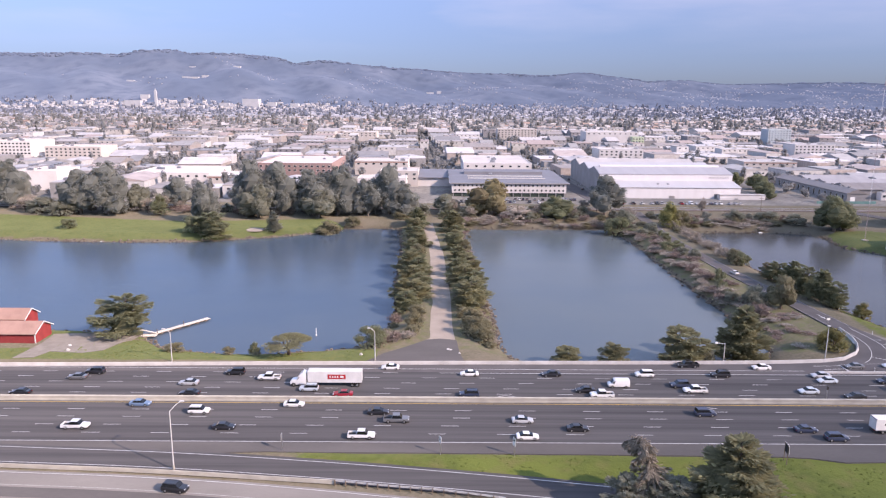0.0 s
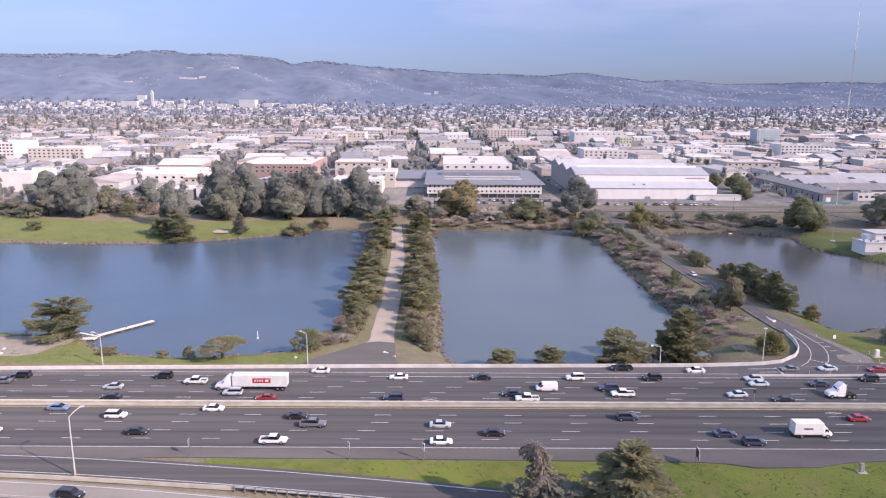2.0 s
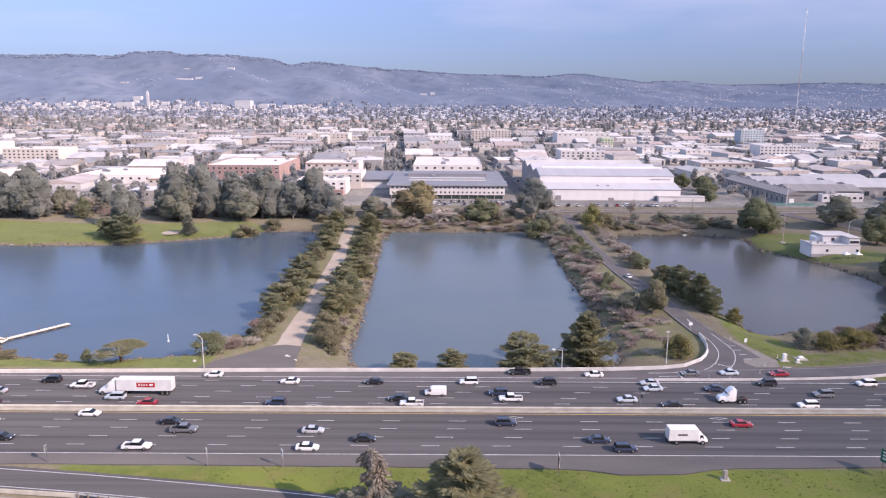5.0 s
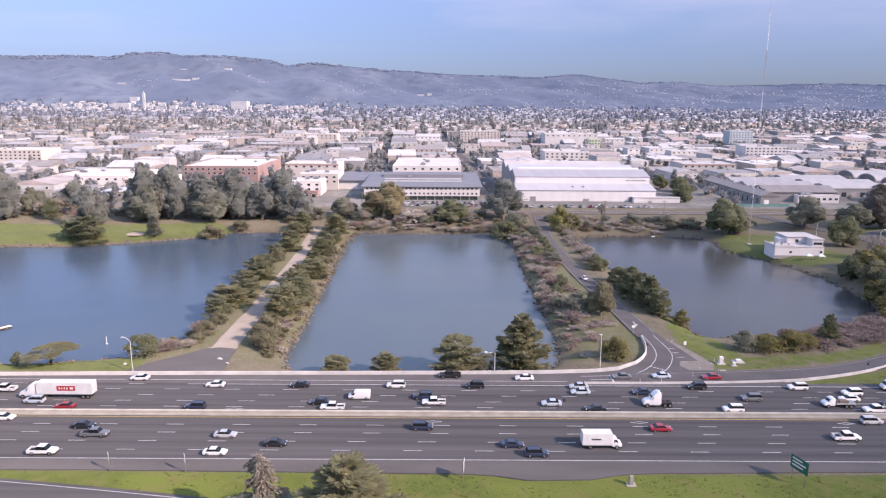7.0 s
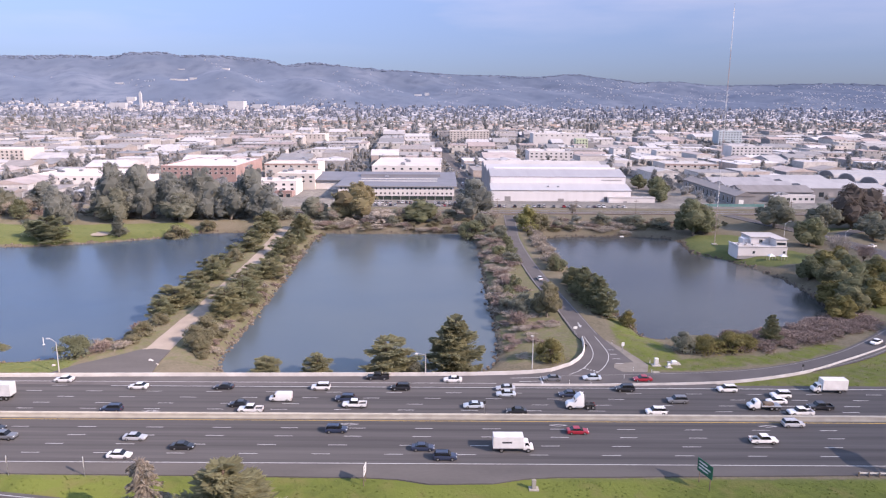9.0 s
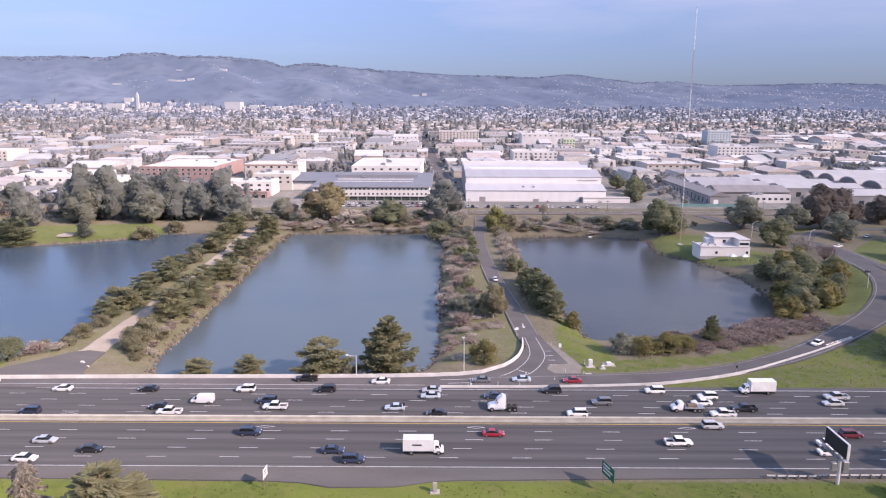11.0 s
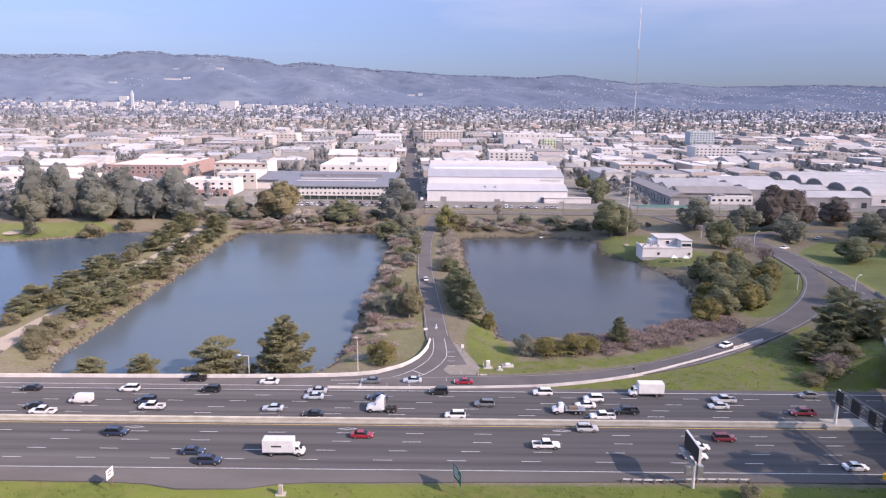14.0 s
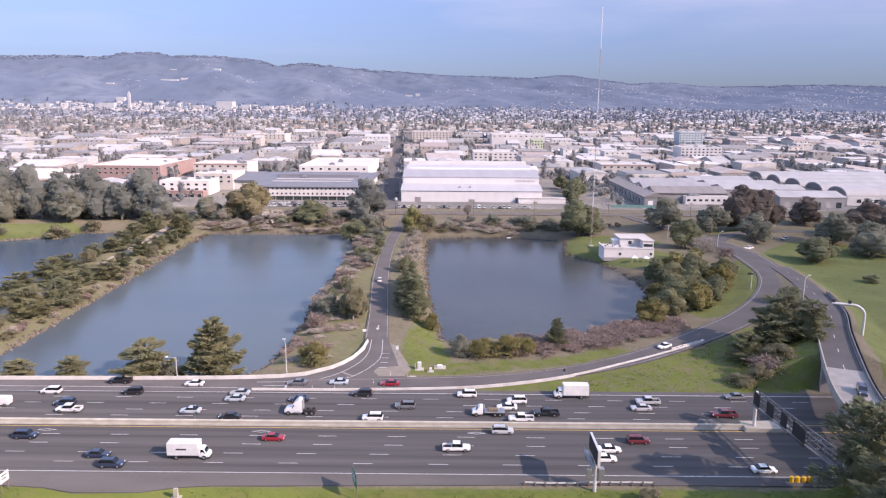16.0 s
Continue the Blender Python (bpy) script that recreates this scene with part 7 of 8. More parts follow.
def lights(parent, xf, xr, z, w):
    for s in (-1, 1):
        part("headlight", Geo().box(xf - 0.12, xf + 0.03, s * w - 0.17, s * w + 0.17, z - 0.07, z + 0.09, bev=0.02), LAMP_W, parent)
        part("taillight", Geo().box(xr - 0.03, xr + 0.1, s * w - 0.15, s * w + 0.15, z - 0.05, z + 0.14, bev=0.02), LAMP_R, parent)
    part("bumper", Geo().box(xf - 0.15, xf + 0.07, -w - 0.1, w + 0.1, 0.24, 0.42, bev=0.03), TRIM, parent)
    part("rear_bumper", Geo().box(xr - 0.07, xr + 0.15, -w - 0.1, w + 0.1, 0.26, 0.44, bev=0.03), TRIM, parent)


def make_sedan(v):
    part("body", hull([(-2.35, 0.35, 0.85, 0.78), (-2.2, 0.25, 0.98, 0.87), (-1.4, 0.2, 1.0, 0.9), (0.6, 0.2, 0.98, 0.9), (1.2, 0.2, 0.93, 0.89), (2.05, 0.22, 0.78, 0.84), (2.35, 0.32, 0.62, 0.72)]), CAR, v)
    cabin(v, (1.15, 0.35, -0.95, -1.75, 0.93), 1.43, 0.9)
    lights(v, 2.28, -2.34, 0.66, 0.6)
    for x in (1.42, -1.42):
        for y in (0.8, -0.8):
            wheel(v, x, y)


def make_suv(v):
    part("body", hull([(-2.3, 0.42, 1.0, 0.82), (-2.2, 0.32, 1.12, 0.92), (-1.4, 0.28, 1.14, 0.94), (0.8, 0.28, 1.12, 0.94), (1.3, 0.28, 1.08, 0.93), (2.1, 0.3, 0.98, 0.88), (2.35, 0.4, 0.78, 0.78)]), CAR, v)
    cabin(v, (1.2, 0.55, -1.85, -2.2, 1.07), 1.72, 0.94, 0.84)
    lights(v, 2.28, -2.28, 0.82, 0.64)
    for s in (-1, 1):
        part("roof_rail", Geo().tube((0.3, s * 0.66, 1.79), (-1.7, s * 0.66, 1.79), 0.025), TRIM, v)
    for x in (1.42, -1.42):
        for y in (0.83, -0.83):
            wheel(v, x, y, 0.37, 0.24)


def make_pickup(v):
    part("body", hull([(0.0, 0.45, 1.12, 0.95), (0.9, 0.4, 1.14, 0.97), (1.5, 0.4, 1.12, 0.96), (2.55, 0.42, 1.05, 0.92), (2.8, 0.5, 0.85, 0.82)]).box(-1.0, 0.05, -0.95, 0.95, 0.45, 1.12), CAR, v)
    bed = Geo().box(-2.8, -0.98, -0.97, 0.97, 0.45, 0.72).box(-2.8, -0.98, 0.85, 0.97, 0.7, 1.13).box(-2.8, -0.98, -0.97, -0.85, 0.7, 1.13).box(-2.82, -2.72, -0.97, 0.97, 0.5, 1.13).box(-1.05, -0.95, -0.97, 0.97, 0.7, 1.13)
    part("truck_bed", bed, CAR, v)
    part("bed_liner", Geo().box(-2.7, -1.06, -0.84, 0.84, 0.72, 0.76), TRIM, v)
    cabin(v, (1.3, 0.75, -0.75, -0.98, 1.1), 1.82, 0.96, 0.84)
    lights(v, 2.74, -2.82, 0.86, 0.7)
    for x in (1.75, -1.75):
        for y in (0.85, -0.85):
            wheel(v, x, y, 0.4, 0.26)


def make_van(v):
    part("body", hull([(-2.6, 0.4, 1.95, 0.9), (-2.5, 0.32, 2.1, 0.98), (0.9, 0.32, 2.1, 0.98), (1.25, 0.32, 1.95, 0.97), (1.9, 0.34, 1.2, 0.95), (2.5, 0.4, 1.0, 0.9), (2.65, 0.5, 0.8, 0.8)], 0, 0.9), CAR, v)
    part("window_glass", Geo().add([(1.99, -0.78, 1.18), (1.99, 0.78, 1.18), (1.34, 0.76, 1.92), (1.34, -0.76, 1.92)], [(0, 1, 2, 3)])
         .add([(1.8, 0.965, 1.2), (1.2, 0.985, 1.2), (1.0, 0.93, 1.8), (1.3, 0.93, 1.8)], [(0, 1, 2, 3)]).add([(1.8, -0.965, 1.2), (1.2, -0.985, 1.2), (1.0, -0.93, 1.8), (1.3, -0.93, 1.8)], [(3, 2, 1, 0)]), CARGLASS, v)
    lights(v, 2.6, -2.6, 0.85, 0.68)
    for x in (1.7, -1.65):
        for y in (0.86, -0.86):
            wheel(v, x, y, 0.36, 0.24)


def make_box_truck(v):
    part("chassis", Geo().box(-4.2, 2.2, -0.5, 0.5, 0.5, 0.85), TRIM, v)
    part("cargo_box", Geo().box(-4.4, 1.7, -1.22, 1.22, 0.95, 3.5, bev=0.06), CARGO, v)
    part("box_rail", Geo().box(-4.42, 1.72, -1.25, 1.25, 0.9, 1.05).box(-4.42, -4.34, -1.24, 1.24, 3.35, 3.52), STEEL, v)
    part("lettering", Geo().box(-2.6, -0.6, -1.235, -1.215, 2.1, 2.45), INK, v)
    part("body", hull([(1.75, 0.55, 2.3, 1.0), (2.4, 0.5, 2.35, 1.03), (2.75, 0.5, 2.2, 1.02), (3.2, 0.5, 1.45, 1.0), (3.7, 0.55, 1.25, 0.94), (3.8, 0.6, 0.95, 0.85)], 0, 0.92), CAR, v)
    part("window_glass", Geo().add([(3.24, -0.84, 1.45), (3.24, 0.84, 1.45), (2.82, 0.82, 2.15), (2.82, -0.82, 2.15)], [(0, 1, 2, 3)])
         .add([(3.0, 1.01, 1.4), (2.1, 1.035, 1.4), (2.1, 0.985, 2.1), (2.7, 0.985, 2.1)], [(0, 1, 2, 3)]).add([(3.0, -1.01, 1.4), (2.1, -1.035, 1.4), (2.1, -0.985, 2.1), (2.7, -0.985, 2.1)], [(3, 2, 1, 0)]), CARGLASS, v)
    lights(v, 3.74, -4.4, 0.85, 0.72)
    for x in (2.75, -2.7):
        for y in (0.95, -0.95):
            wheel(v, x, y, 0.46, 0.32)


def make_tractor(v, trailer=False):
    part("chassis", Geo().box(-3.6, 2.4, -0.45, 0.45, 0.6, 0.95), TRIM, v)
    part("body", hull([(-0.9, 0.7, 3.5, 1.1), (-0.2, 0.6, 3.75, 1.14), (0.5, 0.55, 3.3, 1.14), (1.0, 0.55, 2.75, 1.12), (1.5, 0.5, 1.85, 1.08), (2.7, 0.5, 1.6, 0.98), (3.1, 0.55, 1.2, 0.9)], 0, 0.9), CAR, v)
    part("window_glass", Geo().add([(1.48, -0.88, 1.85), (1.48, 0.88, 1.85), (1.1, 0.85, 2.6), (1.1, -0.85, 2.6)], [(0, 1, 2, 3)])
         .add([(1.25, 1.09, 1.8), (0.4, 1.13, 1.8), (0.4, 1.08, 2.5), (0.95, 1.08, 2.5)], [(0, 1, 2, 3)]).add([(1.25, -1.09, 1.8), (0.4, -1.13, 1.8), (0.4, -1.08, 2.5), (0.95, -1.08, 2.5)], [(3, 2, 1, 0)]), CARGLASS, v)
    for s in (-1, 1):
        part("fuel_tank", Geo().tube((-0.6, s * 0.95, 0.65), (0.9, s * 0.95, 0.65), 0.3, 0.3, 12), STEEL, v)
        part("exhaust_stack", Geo().tube((-1.05, s * 0.9, 0.8), (-1.05, s * 0.9, 3.7), 0.08), STEEL, v)
    lights(v, 3.02, -3.6, 0.95, 0.75)
    for x in (2.2, -1.9, -3.1):
        for y in (0.95, -0.95):
            wheel(v, x, y, 0.5, 0.4)
    if trailer:
        part("trailer_box", Geo().box(-14.5, -1.3, -1.25, 1.25, 1.2, 4.05, bev=0.06), CARGO, v)
        part("logo_panel", Geo().box(-10.6, -6.2, -1.28, -1.24, 2.1, 3.3), RED, v, "plain red panel")
        part("logo_panel", Geo().box(-10.6, -6.2, 1.24, 1.28, 2.1, 3.3), RED, v, "plain red panel")
        for s in (-1, 1):
            for a, b in ((-10.1, -9.3), (-8.8, -8.5), (-8.2, -7.9), (-7.6, -7.3), (-7.0, -6.7)):
                part("logo_bar", Geo().box(a, b, s * 1.285 - 0.012, s * 1.285 + 0.012, 2.45, 2.95), SIGN_W, v)
        part("trailer_frame", Geo().box(-14.4, -1.5, -0.5, 0.5, 0.9, 1.2), TRIM, v)
        for x in (-12.2, -13.4):
            for y in (0.95, -0.95):
                wheel(v, x, y, 0.5, 0.4)


def make_flatbed(v):
    part("chassis", Geo().box(-4.0, 2.4, -0.45, 0.45, 0.6, 0.95), TRIM, v)
    part("body", hull([(0.7, 0.6, 2.3, 1.05), (1.4, 0.55, 2.35, 1.06), (1.8, 0.55, 2.1, 1.05), (2.2, 0.55, 1.5, 1.03), (3.0, 0.6, 1.3, 0.96), (3.2, 0.65, 1.0, 0.85)], 0, 0.92), CAR, v)
    part("window_glass", Geo().add([(2.25, -0.82, 1.5), (2.25, 0.82, 1.5), (1.85, 0.8, 2.1), (1.85, -0.8, 2.1)], [(0, 1, 2, 3)]).add([(2.0, -1.045, 1.45), (1.0, -1.06, 1.45), (1.0, -1.0, 2.1), (1.75, -1.0, 2.1)], [(3, 2, 1, 0)]), CARGLASS, v)
    part("flat_bed", Geo().box(-4.2, 0.5, -1.15, 1.15, 0.95, 1.15, bev=0.03).box(0.3, 0.5, -1.1, 1.1, 1.1, 2.0), STEEL, v)
    part("bed_load", Geo().box(-2.6, -0.4, -0.7, 0.7, 1.15, 1.7, bev=0.15), WOODPOLE, v)
    lights(v, 3.1, -4.2, 0.95, 0.75)
    for x in (2.2, -2.0, -3.1):
        for y in (0.95, -0.95):
            wheel(v, x, y, 0.46, 0.36)


MAKE = {"sedan": (make_sedan, "sedan_car", "car"), "suv": (make_suv, "suv_car", "car"), "pickup": (make_pickup, "pickup_truck", "pickup truck"), "van": (make_van, "cargo_van", "van"),
        "box": (make_box_truck, "box_truck", "truck"), "tractor": (make_tractor, "tractor_unit", "truck"), "semi": (lambda v: make_tractor(v, True), "semi_truck", "truck"), "flat": (make_flatbed, "flatbed_truck", "truck")}
TEMPLATE = {}
COL = {"white": (0.68, 0.675, 0.67), "silver": (0.40, 0.41, 0.43), "grey": (0.14, 0.145, 0.155), "black": (0.018, 0.018, 0.022), "navy": (0.025, 0.035, 0.065), "blue": (0.13, 0.20, 0.30), "red": (0.29, 0.018, 0.032),
       "maroon": (0.13, 0.02, 0.03), "green": (0.05, 0.10, 0.03), "beige": (0.42, 0.38, 0.31), "pale": (0.42, 0.47, 0.52)}


def vehicle(kind, colour, x, y, z=0.0, rz=0.0, group="freeway traffic", where="on the freeway"):
    build, name, cat = MAKE[kind]
    noun = {"sedan": "sedan car", "suv": "sport utility car", "pickup": "pickup truck", "van": "cargo van", "box": "box truck with a white cargo body", "tractor": "tractor unit without trailer", "semi": "semi truck with a long white trailer", "flat": "flatbed truck carrying a load"}[kind]
    word = {"navy": "dark navy", "pale": "pale blue-silver", "grey": "dark grey"}.get(colour, colour)
    if kind not in TEMPLATE:
        v = new(name)
        build(v)
        TEMPLATE[kind] = v
    else:
        v = copy_thing(TEMPLATE[kind], Matrix.Identity(4))
        v.name = name
    v.matrix_basis = pose(x, y, z + 0.012, 0, 0, rz)
    for c in v.children:
        c.color = (*COL[colour], 1)
    return tagged(v, word + " " + noun + " " + where, cat, group)


NEAR_LANES = [
    ("box", "white", 101.2, 140.4),
    ("pickup", "white", -73.5, 140.4),
    ("pickup", "grey", -5.3, 144.2),
    ("pickup", "white", -12.1, 136.6),
    ("pickup", "white", 153.6, 144.2),
    ("sedan", "blue", -64.6, 152.0),
    ("sedan", "black", -41.9, 140.4),
    ("sedan", "white", -29.3, 152.0),
    ("sedan", "black", -9.6, 148.1),
    ("sedan", "silver", 22.3, 144.2),
    ("sedan", "white", 22.5, 136.6),
    ("sedan", "black", 33.7, 140.4),
    ("sedan", "navy", 82.6, 140.4),
    ("sedan", "red", 115.5, 148.1),
    ("sedan", "white", 184.6, 144.2),
    ("sedan", "white", 182.8, 140.4),
    ("sedan", "white", 212.5, 136.6),
    ("suv", "white", -49.8, 148.1),
    ("suv", "navy", 63.8, 148.1),
    ("suv", "navy", 87.1, 136.6),
    ("suv", "silver", 163.5, 152.0),
    ("suv", "maroon", 191.4, 148.1),
]
FAR_LANES_A = [
    ("sedan", "black", -95.5, 157.9),
    ("sedan", "grey", -86.9, 167.6),
    ("suv", "black", -84.0, 171.0),
    ("sedan", "silver", -57.7, 164.2),
    ("sedan", "black", -55.4, 157.9),
    ("suv", "black", -48.1, 171.0),
    ("pickup", "white", -38.7, 167.6),
    ("semi", "white", -29.5, 164.2),
    ("suv", "pale", -27.5, 160.9),
    ("sedan", "black", -20.0, 167.6),
    ("sedan", "red", -18.9, 157.9),
    ("sedan", "white", -8.8, 175.1),
    ("suv", "navy", 11.2, 157.9),
    ("sedan", "white", 11.7, 171.0),
    ("sedan", "black", 32.7, 171.0),
    ("sedan", "black", 39.4, 160.9),
    ("pickup", "white", 42.8, 157.9),
    ("van", "white", 48.3, 164.2),
    ("suv", "white", 56.6, 171.0),
    ("suv", "navy", 63.5, 164.2),
    ("pickup", "white", 66.1, 160.9),
    ("pickup", "black", 70.0, 177.7),
    ("suv", "black", 76.2, 171.0),
]
FAR_LANES_B = [
    ("sedan", "white", 89.1, 176.4),
    ("sedan", "pale", 93.7, 160.9),
    ("sedan", "pale", 101.8, 167.6),
    ("sedan", "silver", 102.0, 171.0),
    ("sedan", "black", 103.4, 157.9),
    ("sedan", "grey", 114.4, 177.5),
    ("sedan", "navy", 116.9, 167.6),
    ("tractor", "white", 118.2, 160.9),
    ("sedan", "pale", 124.7, 178.1),
    ("suv", "black", 131.4, 171.0),
    ("suv", "white", 135.2, 157.9),
    ("sedan", "red", 137.5, 177.5),
    ("suv", "grey", 142.1, 164.2),
    ("suv", "white", 156.5, 171.0),
    ("flat", "white", 160.5, 160.9),
    ("sedan", "white", 165.5, 164.2),
    ("pickup", "white", 168.1, 157.9),
    ("suv", "white", 168.1, 167.6),
    ("pickup", "black", 174.1, 160.9),
    ("box", "white", 181.1, 171.0),
    ("sedan", "silver", 196.4, 164.2),
    ("pickup", "silver", 198.9, 167.6),
    ("pickup", "maroon", 214.2, 160.9),
    ("sedan", "grey", 220.7, 171.0),
]
for rows, heading in ((NEAR_LANES, 0.0), (FAR_LANES_A, 180.0), (FAR_LANES_B, 180.0)):
    for kind, colour, x, y in rows:
        vehicle(kind, colour, x, y, 0.0, heading)
R = random.Random(9)
vehicle("suv", "black", -43.3, 115.9, 0.0, -8, where="on the frontage road")
vehicle("sedan", "white", 125.2, 282.1, 0.0, 95, where="on the causeway road")
vehicle("sedan", "white", 214.6, 206.6, 0.1, 214, where="on the exit ramp")
vehicle("suv", "navy", 241.5, 156.1, 8.05, 248, where="on the bridge")
# parked rows before the hall and office
for i in range(58):
    x = 18 + i * 3.3 + R.uniform(-0.3, 0.3)
    if 103 < x < 118 or R.random() < 0.3:
        continue
    y = (474.5 if x < 103 else 471.5)
    vehicle(R.choice(("sedan", "suv", "sedan", "van", "pickup")), R.choice(("white", "silver", "black", "grey", "white", "navy", "red", "silver")), x, y, zg(x, y), 90 if R.random() < 0.5 else 270, "parked cars", "parked before the buildings")
for i in range(34):
    x = 20 + i * 2.75 + R.uniform(-0.2, 0.2)
    if R.random() < 0.3 or x > 101:
        continue
    vehicle(R.choice(("sedan", "suv", "sedan")), R.choice(("white", "silver", "black", "grey", "navy", "silver")), x, 486.5, zg(x, 486.5), 90, "parked cars", "parked before the office")
for i in range(12):
    v = 500 + i * 22 + R.uniform(-4, 4)
    x, y = street(R.choice((-4.4, 4.4, 8.5)), v)
    vehicle(R.choice(("sedan", "suv", "van")), R.choice(("white", "silver", "black", "grey", "white")), x, y, zg(x, y) + 0.15, 93.4, "street cars", "parked along the street")
for x, y, rz, c in ((300, 352, 200, "white"), (330, 378, 215, "silver"), (368, 383, 215, "white"), (352, 309, 190, "white"), (368, 305, 190, "grey"), (376, 303, 190, "black")):
    vehicle("sedan", c, x, y, zg(x, y) + 0.05, rz, "park cars", "parked in the park")

# ---- railway and its poles ----
struct("road_railbed", ribbon([(-620, 452, 1.35), (0, 452, 1.35), (640, 452, 1.35)], -8, 8, 0.15, 1.5, 80), RAILBED, "brown ballast of a railway line", "railway")
track = thing("railway_track", "rusty steel railway tracks on ballast", "railway", kind="structure")
for y in (447.5, 449.0, 455.0, 456.5):
    part("rail", Geo().box(-620, 640, y - 0.07, y + 0.07, 1.45, 1.75), STEEL, track)
g = Geo()
for i in range(300):
    g.box(-160 + i * 1.6, -160 + i * 1.6 + 0.3, 446.9, 449.6, 1.46, 1.58)
part("sleepers", g, WOODPOLE, track)
for x in (-100, -40, 18, 75, 120, 168, 205, 250, 300):
    p = thing("utility_pole", "brown timber utility pole beside the railway", "utility pole", "railway poles", at=(x, 441 + 4 * math.sin(x), 1.0))
    part("pole", Geo().tube((0, 0, -1.2), (0, 0, 10.5), 0.17, 0.11), WOODPOLE, p)
    part("crossarm", Geo().box(-1.3, 1.3, -0.08, 0.08, 9.4, 9.6), WOODPOLE, p)
    for s in (-1.1, -0.4, 0.4, 1.1):
        part("insulator", Geo().tube((s, 0, 9.6), (s, 0, 9.85), 0.06, 0.04, 6), SIGN_W, p)

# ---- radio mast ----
mast = thing("radio_mast", "tall slender lattice radio mast in haze-greyed orange and white bands", "radio mast", at=(223.8, 358, zg(223.8, 358)))
top_z = 114.0
for i in range(6):
    g = Geo()
    z0, z1 = top_z * i / 6, top_z * (i + 1) / 6
    r = 0.22
    cs = [(r * math.cos(a), r * math.sin(a)) for a in (0.5, 2.6, 4.7)]
    for x, y in cs:
        g.tube((x, y, z0), (x, y, z1), 0.042, 0.042, 5)
    n = 12
    for k in range(n):
        za, zb = z0 + (z1 - z0) * k / n, z0 + (z1 - z0) * (k + 1) / n
        for a, b in ((0, 1), (1, 2), (2, 0)):
            g.tube((*cs[a], za), (*cs[b], zb), 0.025, 0.025, 4)
    part("lattice_section", g, MASTW if i % 2 else ORANGE, mast, "white painted section" if i % 2 else "orange section greyed to sink into the haze")
part("antenna", Geo().tube((0, 0, top_z), (0, 0, top_z + 3), 0.07, 0.03, 5), STEEL, mast)
part("footing", Geo().box(-1.2, 1.2, -1.2, 1.2, -0.8, 0.4, bev=0.1), CONCRETE, mast)


# ---- street lamps ----
def street_lamp(x, y, h, arm, z=0.0, side=(0, 0), label="grey steel street lamp with a curved arm"):
    p = thing("street_lamp", label, "street lamp", "street lamps", at=(x, y, z))
    part("base", Geo().tube((0, 0, -0.4), (0, 0, 0.9), 0.24, 0.2, 10), CONCRETE, p)
    part("pole", Geo().tube((0, 0, 0.5), (0, 0, h - 1.4), 0.15, 0.10, 8), POLE, p)
    dx, dy = side
    g, last = Geo(), Vector((0, 0, h - 1.4))
    for k in range(1, 7):
        f = k / 6
        q = Vector((dx * arm * f, dy * arm * f, h - 1.4 + 1.4 * math.sin(f * 1.5)))
        g.tube(last, q, 0.085, 0.075, 6)
        last = q
    part("arm", g, POLE, p)
    head = part("lamp_head", Geo().box(last.x - 0.42, last.x + 0.42, last.y - 0.2, last.y + 0.2, last.z - 0.1, last.z + 0.12, bev=0.06), POLE, p)
    part("lens", Geo().box(last.x - 0.3, last.x + 0.3, last.y - 0.14, last.y + 0.14, last.z - 0.16, last.z - 0.1), LAMP_W, head)
    return p


street_lamp(-46.3, 123.4, 13.2, 2.4, 0, (0.75, 0.66), "tall grey freeway lamp with a slanting arm")
street_lamp(-13.4, 181.2, 9.6, 1.8, -0.1, (-0.8, -0.5))
street_lamp(-67.9, 180.2, 9.4, 1.8, -0.1, (-0.8, -0.5))
street_lamp(110.2, 184.2, 9.8, 0.8, -0.1, (-0.3, -0.5))
street_lamp(273.8, 246, 8.5, 1.6, zg(273.8, 246), (0.9, 0.2))
street_lamp(281.3, 343.6, 8.5, 2.0, zg(281.3, 343.6), (0.9, 0.0))
street_lamp(267.9, 376.8, 9, 2.6, zg(267.9, 376.8), (0.9, 0.0))
p = thing("utility_pole", "weathered timber pole in the ramp's grassy gore", "utility pole", "roadside poles", at=(261.9, 233.9, zg(261.9, 233.9)))
part("pole", Geo().tube((0, 0, -1.0), (0, 0, 10.2), 0.2, 0.13), WOODPOLE, p)
part("crossarm", Geo().box(-0.7, 0.7, -0.07, 0.07, 9.6, 9.75), WOODPOLE, p)
p = thing("camera_pole", "slim grey pole with a dark box beside the ramp", "camera pole", at=(265.7, 268.7, zg(265.7, 268.7)))
part("pole", Geo().tube((0, 0, -0.6), (0, 0, 7.0), 0.13, 0.1), POLE, p)
part("camera_box", Geo().box(-1.6, 0.3, -0.3, 0.3, 6.0, 6.7, bev=0.08), TRIM, p)
p = thing("traffic_camera_pole", "short grey pole with a camera arm beside the barrier", "camera pole", at=(82, 183.6, -0.2))
part("pole", Geo().tube((0, 0, -0.4), (0, 0, 4.8), 0.14, 0.12, 8), POLE, p)
part("arm", Geo().tube((0, 0, 4.7), (-2.2, 0, 4.9), 0.07, 0.06, 6), POLE, p)
part("camera_box", Geo().box(-2.7, -2.0, -0.2, 0.2, 4.75, 5.1, bev=0.05), SIGN_W, p)
# the curved mast arm over the bridge road
p = thing("signal_mast", "thick grey pipe arching over the road with small signal heads", "traffic signal", at=(269.0, 203.0, zg(269.0, 203.0)))
last = Vector((0, 0, -1.5))
g = Geo()
